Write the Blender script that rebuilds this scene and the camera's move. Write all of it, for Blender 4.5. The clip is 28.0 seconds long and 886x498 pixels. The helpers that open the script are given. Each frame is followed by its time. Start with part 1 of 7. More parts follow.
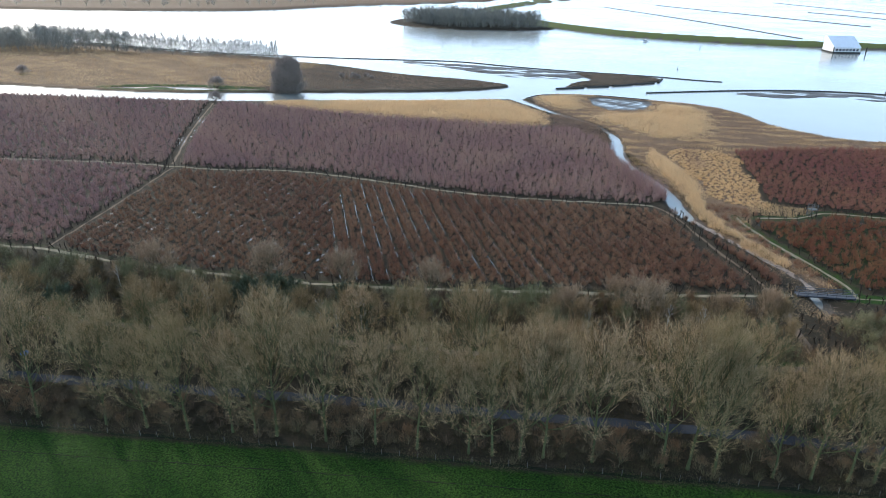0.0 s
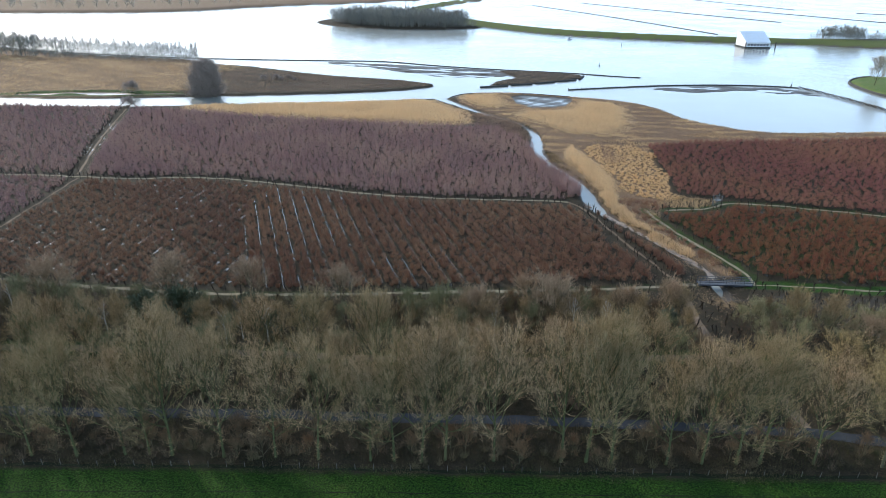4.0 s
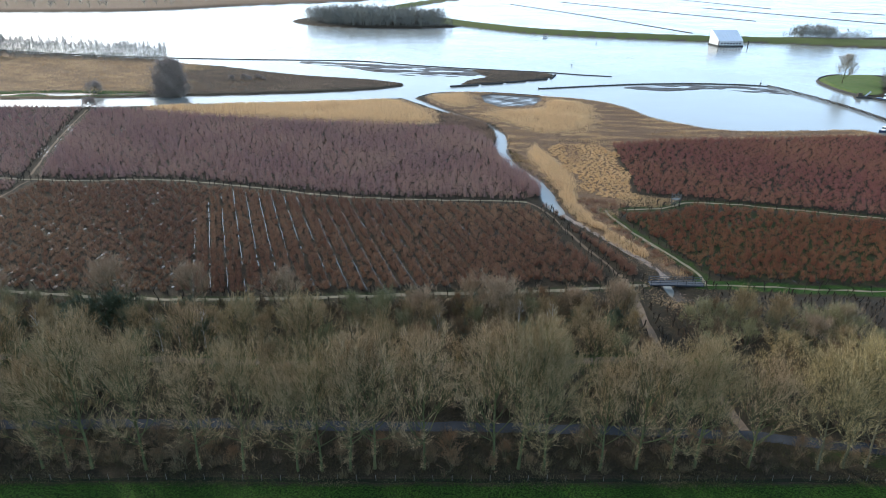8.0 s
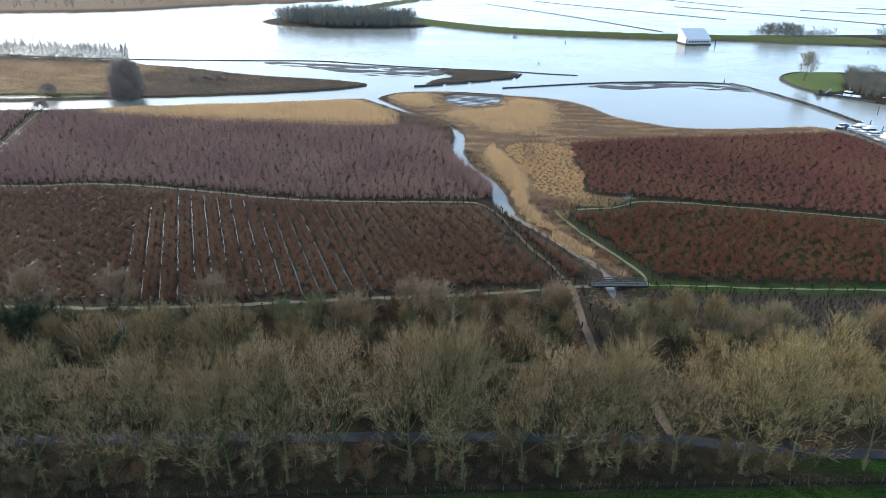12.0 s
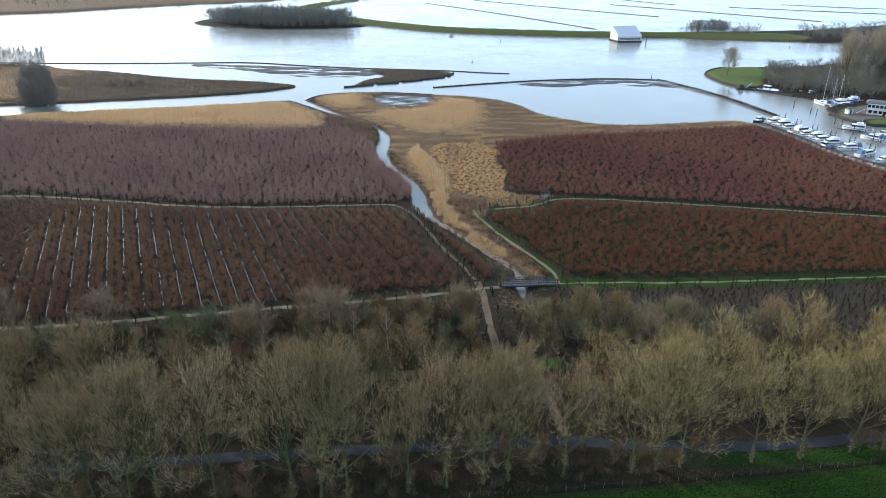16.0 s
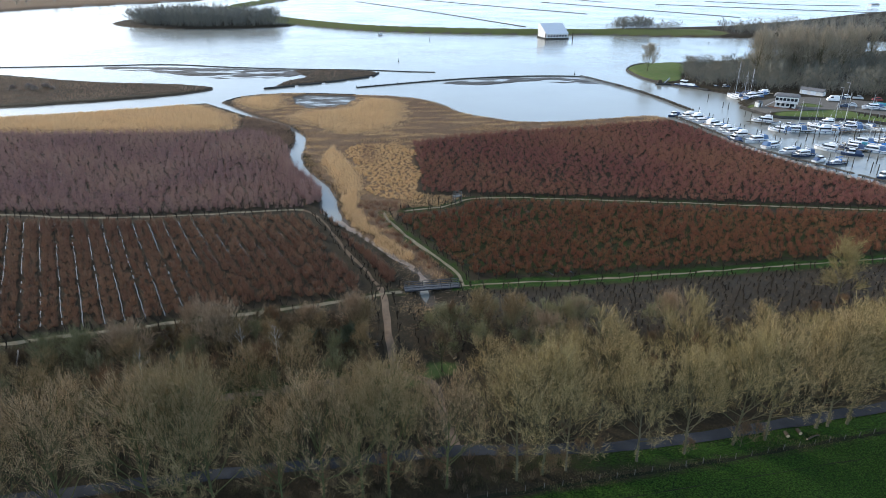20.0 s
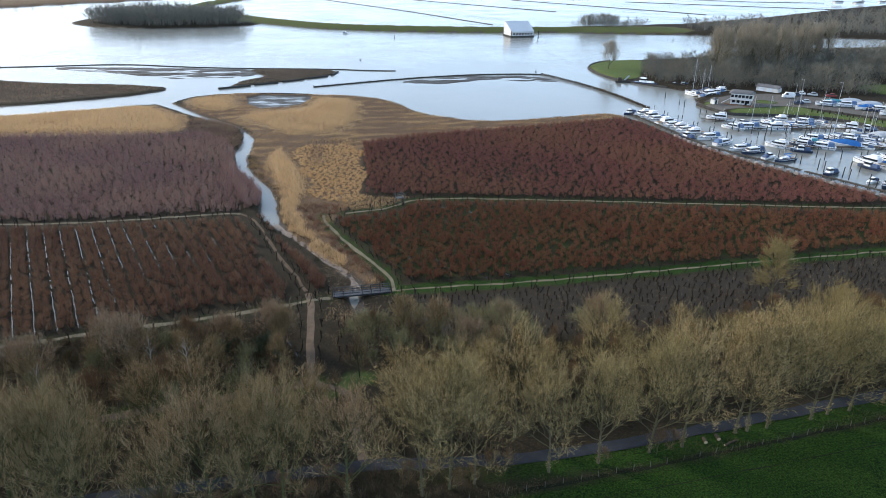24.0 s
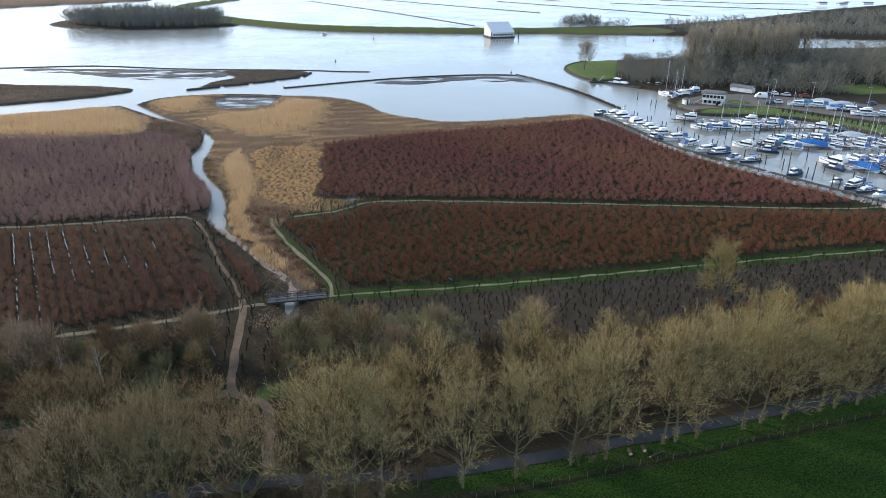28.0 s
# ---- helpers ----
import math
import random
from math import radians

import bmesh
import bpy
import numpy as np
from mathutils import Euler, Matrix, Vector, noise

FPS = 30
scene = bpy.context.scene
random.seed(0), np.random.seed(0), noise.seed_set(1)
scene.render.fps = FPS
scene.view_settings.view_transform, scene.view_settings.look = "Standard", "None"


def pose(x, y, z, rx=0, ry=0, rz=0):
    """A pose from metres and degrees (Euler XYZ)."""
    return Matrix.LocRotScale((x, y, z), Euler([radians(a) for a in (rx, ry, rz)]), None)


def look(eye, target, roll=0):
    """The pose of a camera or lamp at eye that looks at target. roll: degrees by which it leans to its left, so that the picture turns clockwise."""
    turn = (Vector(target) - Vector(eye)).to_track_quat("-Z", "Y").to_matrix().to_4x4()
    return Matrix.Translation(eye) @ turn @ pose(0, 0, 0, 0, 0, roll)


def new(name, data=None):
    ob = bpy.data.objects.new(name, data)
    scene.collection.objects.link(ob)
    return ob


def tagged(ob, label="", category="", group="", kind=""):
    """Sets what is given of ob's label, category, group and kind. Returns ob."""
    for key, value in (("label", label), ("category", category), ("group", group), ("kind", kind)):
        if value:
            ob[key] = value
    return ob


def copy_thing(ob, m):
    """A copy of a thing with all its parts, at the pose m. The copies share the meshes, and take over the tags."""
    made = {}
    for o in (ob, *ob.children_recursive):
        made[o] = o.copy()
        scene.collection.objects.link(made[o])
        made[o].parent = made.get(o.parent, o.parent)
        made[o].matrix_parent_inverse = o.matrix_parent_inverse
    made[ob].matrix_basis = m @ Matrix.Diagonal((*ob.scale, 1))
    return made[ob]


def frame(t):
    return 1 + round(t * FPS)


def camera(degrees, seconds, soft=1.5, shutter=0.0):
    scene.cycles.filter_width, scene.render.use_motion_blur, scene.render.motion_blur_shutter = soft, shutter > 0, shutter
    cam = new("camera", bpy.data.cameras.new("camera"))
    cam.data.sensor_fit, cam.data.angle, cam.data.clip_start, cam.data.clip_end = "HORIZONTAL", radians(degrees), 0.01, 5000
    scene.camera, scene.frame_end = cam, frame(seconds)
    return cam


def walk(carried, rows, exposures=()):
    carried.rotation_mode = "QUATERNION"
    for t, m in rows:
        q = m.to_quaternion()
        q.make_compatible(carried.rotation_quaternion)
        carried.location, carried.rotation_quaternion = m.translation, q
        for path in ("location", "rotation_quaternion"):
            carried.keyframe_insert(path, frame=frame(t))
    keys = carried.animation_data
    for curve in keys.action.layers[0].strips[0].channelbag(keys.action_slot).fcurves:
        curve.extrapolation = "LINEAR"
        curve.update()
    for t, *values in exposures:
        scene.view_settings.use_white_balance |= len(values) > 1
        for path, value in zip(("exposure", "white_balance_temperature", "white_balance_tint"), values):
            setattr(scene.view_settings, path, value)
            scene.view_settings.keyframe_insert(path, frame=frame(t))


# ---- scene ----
cam = camera(68.0, 28.0, soft=0.8)
PATH = [
    (0, (3.798, -1.564, 60.657), (3.648, 0.26, 59.849), 0.6),
    (0.5, (4.665, -1.51, 60.783), (4.523, 0.314, 59.974), 0.6),
    (1, (5.497, -1.43, 60.886), (5.359, 0.394, 60.077), 0.6),
    (1.5, (6.305, -1.325, 60.968), (6.173, 0.499, 60.158), 0.6),
    (2, (7.102, -1.198, 61.031), (6.977, 0.627, 60.222), 0.6),
    (2.5, (7.896, -1.051, 61.077), (7.785, 0.775, 60.268), 0.6),
    (3, (8.696, -0.885, 61.107), (8.615, 0.943, 60.298), 0.6),
    (3.5, (9.508, -0.701, 61.123), (9.496, 1.128, 60.314), 0.5),
    (5.5, (12.957, 0.172, 61.078), (13.003, 2.0, 60.268), 0.5),
    (6, (13.883, 0.417, 61.045), (13.934, 2.245, 60.236), 0.4),
    (6.5, (14.835, 0.67, 61.007), (14.89, 2.498, 60.197), 0.4),
    (7, (15.814, 0.931, 60.963), (15.873, 2.758, 60.153), 0.5),
    (7.5, (16.819, 1.196, 60.916), (16.88, 3.023, 60.105), 0.5),
    (8, (17.849, 1.466, 60.866), (17.913, 3.293, 60.055), 0.6),
    (8.5, (18.903, 1.739, 60.814), (18.968, 3.566, 60.003), 0.6),
    (9, (19.977, 2.013, 60.76), (20.045, 3.84, 59.949), 0.5),
    (9.5, (21.072, 2.289, 60.706), (21.141, 4.116, 59.895), 0.5),
    (10, (22.184, 2.565, 60.652), (22.255, 4.392, 59.842), 0.5),
    (10.5, (23.311, 2.839, 60.599), (23.383, 4.666, 59.789), 0.5),
    (11, (24.452, 3.112, 60.547), (24.527, 4.939, 59.737), 0.5),
    (11.5, (25.603, 3.382, 60.497), (25.7, 5.208, 59.687), 0.5),
    (12, (26.764, 3.649, 60.449), (26.879, 5.474, 59.638), 0.5),
    (12.5, (27.933, 3.911, 60.403), (28.063, 5.735, 59.593), 0.5),
    (14.5, (32.65, 4.908, 60.248), (32.869, 6.723, 59.438), 0.4),
    (15, (33.835, 5.141, 60.217), (34.071, 6.954, 59.406), 0.5),
    (15.5, (35.021, 5.367, 60.188), (35.268, 7.178, 59.377), 0.4),
    (16, (36.208, 5.585, 60.162), (36.462, 7.395, 59.351), 0.4),
    (16.5, (37.396, 5.795, 60.138), (37.656, 7.605, 59.327), 0.5),
    (17, (38.585, 5.998, 60.117), (38.85, 7.806, 59.305), 0.5),
    (17.5, (39.776, 6.192, 60.097), (40.05, 7.999, 59.285), 0.4),
    (18, (40.971, 6.378, 60.078), (41.262, 8.182, 59.266), 0.5),
    (18.5, (42.169, 6.556, 60.06), (42.482, 8.356, 59.247), 0.5),
    (19, (43.372, 6.726, 60.042), (43.72, 8.519, 59.228), 0.5),
    (19.5, (44.582, 6.887, 60.023), (44.963, 8.674, 59.209), 0.4),
    (20, (45.799, 7.04, 60.003), (46.209, 8.82, 59.189), 0.4),
    (20.5, (47.026, 7.186, 59.981), (47.454, 8.961, 59.166), 0.4),
    (21, (48.263, 7.323, 59.956), (48.703, 9.096, 59.141), 0.4),
    (21.5, (49.512, 7.454, 59.927), (49.96, 9.224, 59.111), 0.4),
    (23.5, (54.648, 7.91, 59.748), (55.114, 9.675, 58.931), 0.4),
    (24, (55.969, 8.011, 59.683), (56.437, 9.775, 58.865), 0.4),
    (24.5, (57.303, 8.106, 59.605), (57.774, 9.87, 58.788), 0.4),
    (25, (58.65, 8.199, 59.516), (59.123, 9.962, 58.699), 0.4),
    (25.5, (60.007, 8.288, 59.412), (60.482, 10.051, 58.595), 0.4),
    (26, (61.371, 8.375, 59.292), (61.848, 10.138, 58.476), 0.4),
    (26.5, (62.739, 8.461, 59.155), (63.218, 10.223, 58.339), 0.4),
    (27, (64.103, 8.546, 58.999), (64.585, 10.308, 58.183), 0.4),
    (27.5, (65.459, 8.633, 58.821), (65.944, 10.394, 58.007), 0.4),
    (28, (66.798, 8.72, 58.621), (67.285, 10.481, 57.808), 0.4),
]
walk(cam, [(t, look(eye, target, roll)) for t, eye, target, roll in PATH], [(0, 0.54, 5950, 9), (10, 0.45, 6050, 9), (17, 0.28, 6150, 10), (24, 0.2, 6250, 12), (28, 0.2, 6250, 12)])

# ---- world and sun ----
SUN_AZ, SUN_EL = radians(-42), radians(23)
world = bpy.data.worlds.new("sky")
scene.world = world
world.use_nodes = True
wn, wl = world.node_tree.nodes, world.node_tree.links
sky = wn.new("ShaderNodeTexSky")
sky.sky_type, sky.sun_disc = "NISHITA", False
sky.sun_elevation, sky.sun_rotation = SUN_EL, SUN_AZ
sky.air_density, sky.dust_density, sky.ozone_density = 1.0, 1.5, 1.0
# thin bright cloud over the clear sky: brightest and whitest low down, where the haze is deepest
tex, cloud, axis = wn.new("ShaderNodeTexCoord"), wn.new("ShaderNodeTexNoise"), wn.new("ShaderNodeSeparateXYZ")
cloud.inputs["Scale"].default_value, cloud.inputs["Detail"].default_value = 2.2, 5
wl.new(tex.outputs["Generated"], cloud.inputs["Vector"])
wl.new(tex.outputs["Generated"], axis.inputs[0])
rise = wn.new("ShaderNodeMapRange")
rise.interpolation_type = "SMOOTHSTEP"
rise.inputs[2].default_value = 0.75
wl.new(axis.outputs["Z"], rise.inputs[0])
haze, veil = wn.new("ShaderNodeMix"), wn.new("ShaderNodeMix")
haze.data_type = veil.data_type = "RGBA"
veil.blend_type = "ADD"
haze.inputs[6].default_value, haze.inputs[7].default_value = (7.4, 10.3, 13.8, 1), (1.6, 1.95, 2.4, 1)
wl.new(rise.outputs[0], haze.inputs[0])
wl.new(haze.outputs[2], veil.inputs[6])
wl.new(sky.outputs[0], veil.inputs[7])
spread = wn.new("ShaderNodeMapRange")
spread.inputs[3].default_value, spread.inputs[4].default_value = 0.65, 1.0
wl.new(cloud.outputs["Fac"], spread.inputs[0])
wl.new(spread.outputs[0], veil.inputs[0])
wl.new(veil.outputs[2], wn["Background"].inputs[0])
wn["Background"].inputs[1].default_value = 0.113
sun = new("sun", bpy.data.lights.new("sun", "SUN"))
sun.data.energy, sun.data.angle, sun.data.color = 3.1, radians(5), (1.0, 0.89, 0.72)
TO_SUN = Vector((math.sin(SUN_AZ) * math.cos(SUN_EL), math.cos(SUN_AZ) * math.cos(SUN_EL), math.sin(SUN_EL)))
sun.matrix_world = look((0, 0, 300), Vector((0, 0, 300)) - TO_SUN)
scene.view_settings.exposure = 0.0

# ---- materials ----
U = 1.2  # metres per plan unit: the plan's lists are in these units


def nodes_of(name, rough=0.8, metal=0.0):
    m = bpy.data.materials.new(name)
    m.use_nodes = True
    n, l = m.node_tree.nodes, m.node_tree.links
    b = n["Principled BSDF"]
    b.inputs["Roughness"].default_value, b.inputs["Metallic"].default_value = rough, metal
    if rough > 0.8:
        b.inputs["Specular IOR Level"].default_value = 0.12
    return m, n, l, b


def noise_of(n, l, scale, detail=4.0, coords="Object", rough=0.6):
    tc, nz = n.new("ShaderNodeTexCoord"), n.new("ShaderNodeTexNoise")
    nz.inputs["Scale"].default_value, nz.inputs["Detail"].default_value, nz.inputs["Roughness"].default_value = scale, detail, rough
    l.new(tc.outputs[coords], nz.inputs["Vector"])
    return nz.outputs["Fac"]


def mix_of(n, l, fac, a, b):
    mx = n.new("ShaderNodeMix")
    mx.data_type = "RGBA"
    for sock, v in ((mx.inputs[0], fac), (mx.inputs[6], a), (mx.inputs[7], b)):
        if isinstance(v, (int, float)):
            sock.default_value = v
        elif isinstance(v, tuple):
            sock.default_value = (*v, 1)
        else:
            l.new(v, sock)
    return mx.outputs[2]


def ramp_of(n, l, fac, lo, hi):
    r = n.new("ShaderNodeMapRange")
    r.inputs[1].default_value, r.inputs[2].default_value = lo, hi
    l.new(fac, r.inputs[0])
    return r.outputs[0]


def bump_of(n, l, b, height, strength, distance):
    bp = n.new("ShaderNodeBump")
    bp.inputs["Strength"].default_value, bp.inputs["Distance"].default_value = strength, distance
    l.new(height, bp.inputs["Height"])
    l.new(bp.outputs[0], b.inputs["Normal"])


def surface(name, a, b, scale=1.0, rough=0.8, metal=0.0, fine=8.0, bump=0.3, depth=0.02, coords="Object"):
    """Two tones mixed by a coarse and a fine noise, with a fine relief."""
    m, n, l, bs = nodes_of(name, rough, metal)
    coarse, small = noise_of(n, l, scale, 4, coords), noise_of(n, l, scale * fine, 5, coords)
    first = mix_of(n, l, ramp_of(n, l, coarse, 0.35, 0.65), a, b)
    dark = tuple(c * 0.6 for c in a)
    l.new(mix_of(n, l, ramp_of(n, l, small, 0.5, 0.8), first, dark), bs.inputs["Base Color"])
    if bump:
        bump_of(n, l, bs, small, bump, depth)
    return m


def plant(name, a, b, c, rough=0.85, thin=0.0):
    """Stems: each stem has its own tone, each shrub (attribute tint) its own too; thin: the share of light that passes through dry leaves."""
    m, n, l, bs = nodes_of(name, rough)
    geo, at = n.new("ShaderNodeNewGeometry"), n.new("ShaderNodeAttribute")
    at.attribute_name = "tint"
    one = mix_of(n, l, geo.outputs["Random Per Island"], a, b)
    tone = mix_of(n, l, at.outputs["Fac"], one, c)
    l.new(tone, bs.inputs["Base Color"])
    if thin:
        glow, both = n.new("ShaderNodeBsdfTranslucent"), n.new("ShaderNodeMixShader")
        both.inputs[0].default_value = thin
        l.new(tone, glow.inputs["Color"])
        l.new(bs.outputs[0], both.inputs[1])
        l.new(glow.outputs[0], both.inputs[2])
        l.new(both.outputs[0], n["Material Output"].inputs["Surface"])
    return m


def tree_bark(name, a, b):
    m, n, l, bs = nodes_of(name, 0.9)
    info = n.new("ShaderNodeObjectInfo")
    one = mix_of(n, l, info.outputs["Random"], a, b)
    small = noise_of(n, l, 2.5, 5)
    l.new(mix_of(n, l, ramp_of(n, l, small, 0.4, 0.75), one, tuple(v * 0.55 for v in a)), bs.inputs["Base Color"])
    bump_of(n, l, bs, small, 0.5, 0.05)
    return m


def tree_twigs(name, a, b, c):
    m, n, l, bs = nodes_of(name, 0.9)
    info, geo = n.new("ShaderNodeObjectInfo"), n.new("ShaderNodeNewGeometry")
    one = mix_of(n, l, ramp_of(n, l, geo.outputs["Random Per Island"], 0.3, 0.7), a, b)
    l.new(mix_of(n, l, ramp_of(n, l, info.outputs["Random"], 0.0, 1.6), one, c), bs.inputs["Base Color"])
    return m


def water_material():
    m, n, l, bs = nodes_of("river_water", 0.07)
    big = noise_of(n, l, 0.012, 3)
    l.new(mix_of(n, l, big, (0.25, 0.255, 0.225), (0.20, 0.205, 0.185)), bs.inputs["Base Color"])
    bs.inputs["IOR"].default_value = 1.33
    small, swell = noise_of(n, l, 0.9, 3), noise_of(n, l, 0.12, 3)
    add = n.new("ShaderNodeMath")
    add.operation = "MULTIPLY_ADD"
    add.inputs[1].default_value = 3.0
    l.new(swell, add.inputs[0])
    l.new(small, add.inputs[2])
    bump_of(n, l, bs, add.outputs[0], 0.10, 0.25)
    l.new(ramp_of(n, l, noise_of(n, l, 0.02, 4), -0.35, 4.6), bs.inputs["Roughness"])
    return m


WATER = water_material()
PUDDLE = surface("shallow_water", (0.05, 0.045, 0.035), (0.03, 0.03, 0.025), 0.5, 0.04, bump=0.02)
BARK = tree_bark("grey_green_bark", (0.16, 0.137, 0.084), (0.095, 0.094, 0.046))
MOSS_BARK = tree_bark("moss_grown_bark", (0.115, 0.122, 0.055), (0.08, 0.092, 0.04))
TWIGS = tree_twigs("olive_bare_twigs", (0.60, 0.445, 0.22), (0.09, 0.072, 0.036), (0.30, 0.25, 0.105))
GREY_TWIGS = tree_twigs("grey_bare_twigs", (0.53, 0.375, 0.215), (0.09, 0.066, 0.038), (0.25, 0.195, 0.092))
BUSH_TWIGS = tree_twigs("thicket_twigs", (0.22, 0.155, 0.092), (0.085, 0.067, 0.04), (0.20, 0.105, 0.052))
OLIVE_TWIGS = tree_twigs("mossy_thicket_twigs", (0.28, 0.25, 0.15), (0.105, 0.105, 0.055), (0.165, 0.175, 0.085))
CLEARING_TWIGS = tree_twigs("clearing_shrub_twigs", (0.37, 0.33, 0.195), (0.155, 0.15, 0.078), (0.25, 0.245, 0.12))
FAN_TWIGS = tree_twigs("pale_fan_willow_twigs", (0.45, 0.34, 0.23), (0.20, 0.15, 0.10), (0.33, 0.215, 0.125))
IVY = surface("ivy_leaves", (0.055, 0.075, 0.036), (0.075, 0.095, 0.05), 1.5, 0.55, bump=0)
ASPHALT = surface("worn_asphalt", (0.046, 0.052, 0.062), (0.03, 0.033, 0.038), 0.3, 0.85, fine=20, depth=0.01)
SAND_PATH = surface("trodden_sand", (0.245, 0.21, 0.15), (0.155, 0.14, 0.092), 0.5, 0.95, fine=9)
BROWN_TRACK = surface("pinkish_brown_earth", (0.20, 0.147, 0.105), (0.13, 0.098, 0.07), 0.6, 0.95, fine=9)
MUD_TRACK = surface("damp_earth_track", (0.155, 0.11, 0.074), (0.10, 0.073, 0.05), 0.5, 0.85, fine=9)
# drain soil, and the tone of the dark band added at the fence
SOIL_AND_BAND = surface("dark_soil_and_fence_band", (0.022, 0.026, 0.014), (0.015, 0.017, 0.01), 0.8, 0.9)
OLD_WOOD = surface("weathered_wood", (0.10, 0.085, 0.065), (0.06, 0.05, 0.04), 1.5, 0.9)
STONE = surface("dark_basalt_stone", (0.075, 0.072, 0.066), (0.045, 0.043, 0.04), 0.8, 0.85, depth=0.1)

# ---- plan: lines and areas, in plan units ----
FIELD_EDGE = [(-400, 60), (-54, 56.2), (-32, 55.6), (-13, 55.4), (6, 54.8), (24, 54.4), (50, 53.9), (73, 53.3), (100, 53.5), (121, 53.7), (420, 53.5)]
ROAD = [(-400, 74), (-60, 65.4), (-34, 64.6), (-11, 64.4), (6, 63.6), (26, 63), (42, 61.8), (52, 61.1), (62, 59.2), (70, 57.7), (82, 57.2), (103, 57.4), (125, 57.6), (420, 60)]
BACK_TRACK = [(-130, 82), (-49, 79), (-21.6, 78.2), (-1.8, 76.6), (17.6, 76.1), (38, 76.6), (48.5, 77.4)]
WEST_PATH = [(-260, 130), (-150, 112), (-89, 104.6), (-80, 104.4), (-67, 100.7), (-53, 98.4), (-39, 96.4), (-27, 95.3), (-14, 95.1), (-4, 95.5), (9, 96.2), (22, 96.8), (36, 97.4), (47.5, 98.6), (50, 99.3), (53.6, 99.5)]
MID_PATH = [(-300, 158), (-130, 159.3), (-98, 159.5), (-79, 157.6), (-66, 156), (-55, 158), (-43, 156.6), (-30, 153), (-17, 148.8), (-5, 145), (8, 143), (21, 142), (33, 141.7), (38.7, 140.7)]
BANK_PATH = [(38.7, 140.7), (41.4, 136.5), (43.8, 126.5), (45.7, 116.3), (47.8, 109.8), (49.6, 101.7)]
CROSS_PATH = [(-80.2, 104.9), (-79.8, 126), (-80.5, 157)]
CROSS_PATH_N = [(-82, 160), (-93.7, 197.5), (-103.5, 238)]
SOUTH_TRACK = [(49.6, 101.7), (49.9, 98), (49.4, 93), (48.7, 85), (48.4, 78.5), (49, 76.6), (51.2, 75.4), (52.9, 73.4), (52.7, 69), (52.5, 65), (52.6, 61.6)]
EAST_PATH = [(62.4, 99.2), (66, 99.3), (72, 98.5), (82, 97.2), (101, 95.9), (122, 94.8), (144, 93.4), (163, 91.8), (230, 85.6)]
CURVE_PATH = [(55, 135.8), (55.4, 131), (56.3, 127.3), (58.5, 119.1), (60.9, 112), (63, 106.3), (63.5, 101.8), (63.1, 99.3)]
HUT_PATH = [(59.5, 135.8), (69.4, 136.3), (74.5, 141), (88, 138.5), (100, 134.6), (124, 127), (147, 119.5), (173, 111.2), (184, 110)]
CREEK = [(9.7, 263.4), (17.6, 248.9), (27.7, 231.6), (36.6, 220), (39.4, 209.2), (39.7, 199), (38, 189.5), (37.9, 180), (39.9, 168), (42.3, 161.8), (44.1, 154), (44.3, 146), (44.2, 140), (45.6, 133), (47.3, 128.5), (49.3, 124), (51.4, 119.8), (53.1, 115.2), (54.5, 112), (56.4, 108.3), (57.7, 105.5), (57.2, 102.5), (56.4, 98.8), (56.6, 94)]
MUD_FLAT = [(50.8, 108), (53.5, 112.6), (57, 111), (60.6, 105), (61, 99), (63, 95), (61, 91), (53.5, 91), (52.2, 97), (52.2, 103)]
LAND_MAIN = [(-700, 262), (-194, 246.2), (-147, 244.6), (-105, 243.6), (-80, 247), (-37, 253), (5, 262), (10, 263.5), (14.5, 264.5), (20, 274), (41, 276), (63, 268), (84, 259), (92, 246), (96, 228), (105, 217), (113, 210), (132, 209), (155, 212), (162, 208.9), (165, 200), (165.2, 164.6), (169.7, 146), (175.4, 132.4), (181, 117), (190, 100), (230, 60), (900, 0), (900, -700), (-700, -700)]
LAND_WEST = [(-700, 290), (-209, 266.1), (-180, 260.8), (-154, 258.2), (-130, 257.7), (-90, 263.5), (-40, 270.6), (-5, 279.5), (12, 292.8), (-6, 305), (-47, 318.3), (-80, 341), (-107, 351), (-118, 365), (-192, 382), (-256, 410), (-340, 440), (-700, 480)]
MUD_BAR = [(-53, 366), (-10, 354), (35, 341), (44, 330), (44, 318), (25, 311), (1, 319), (-21, 339), (-48, 352)]
SOLID_BAR = [(38, 337), (58, 332.5), (77, 326), (80, 318), (75, 312), (63, 303), (51, 298.5), (30, 291), (36, 306), (46, 313), (42, 324)]
MUD_SOUTH = [(98.8, 289), (115.6, 296), (142, 298.5), (166, 292), (171, 274), (168, 271), (151.7, 279), (138.5, 285), (123.5, 279), (108.8, 279)]
ISLAND = [(-98, 605), (-88, 575), (-60, 550), (-20, 538), (20, 541), (50, 556), (40, 590), (10, 625), (-50, 650), (-85, 640)]
DYKE = [(120, 1100), (-5, 800), (-15, 750), (-5, 690), (38, 598), (70, 552), (105, 513), (200, 476), (270, 466), (330, 450)]
LAND_EAST = [(262, 452), (278, 445), (351, 421), (439, 382), (700, 250), (1400, 100), (1400, 900), (700, 640), (404, 495), (300, 489), (265, 492)]
LAND_SPIT = [(197, 300), (200, 309), (209, 319), (220, 324), (252, 319), (330, 345), (400, 340), (480, 320), (700, 200), (420, 150), (262, 120), (246, 140), (240, 152), (236, 162), (232, 182), (225, 190), (215, 194.6), (199.6, 200), (198.5, 217), (212, 236.8), (206, 251), (199, 264), (194, 277)]
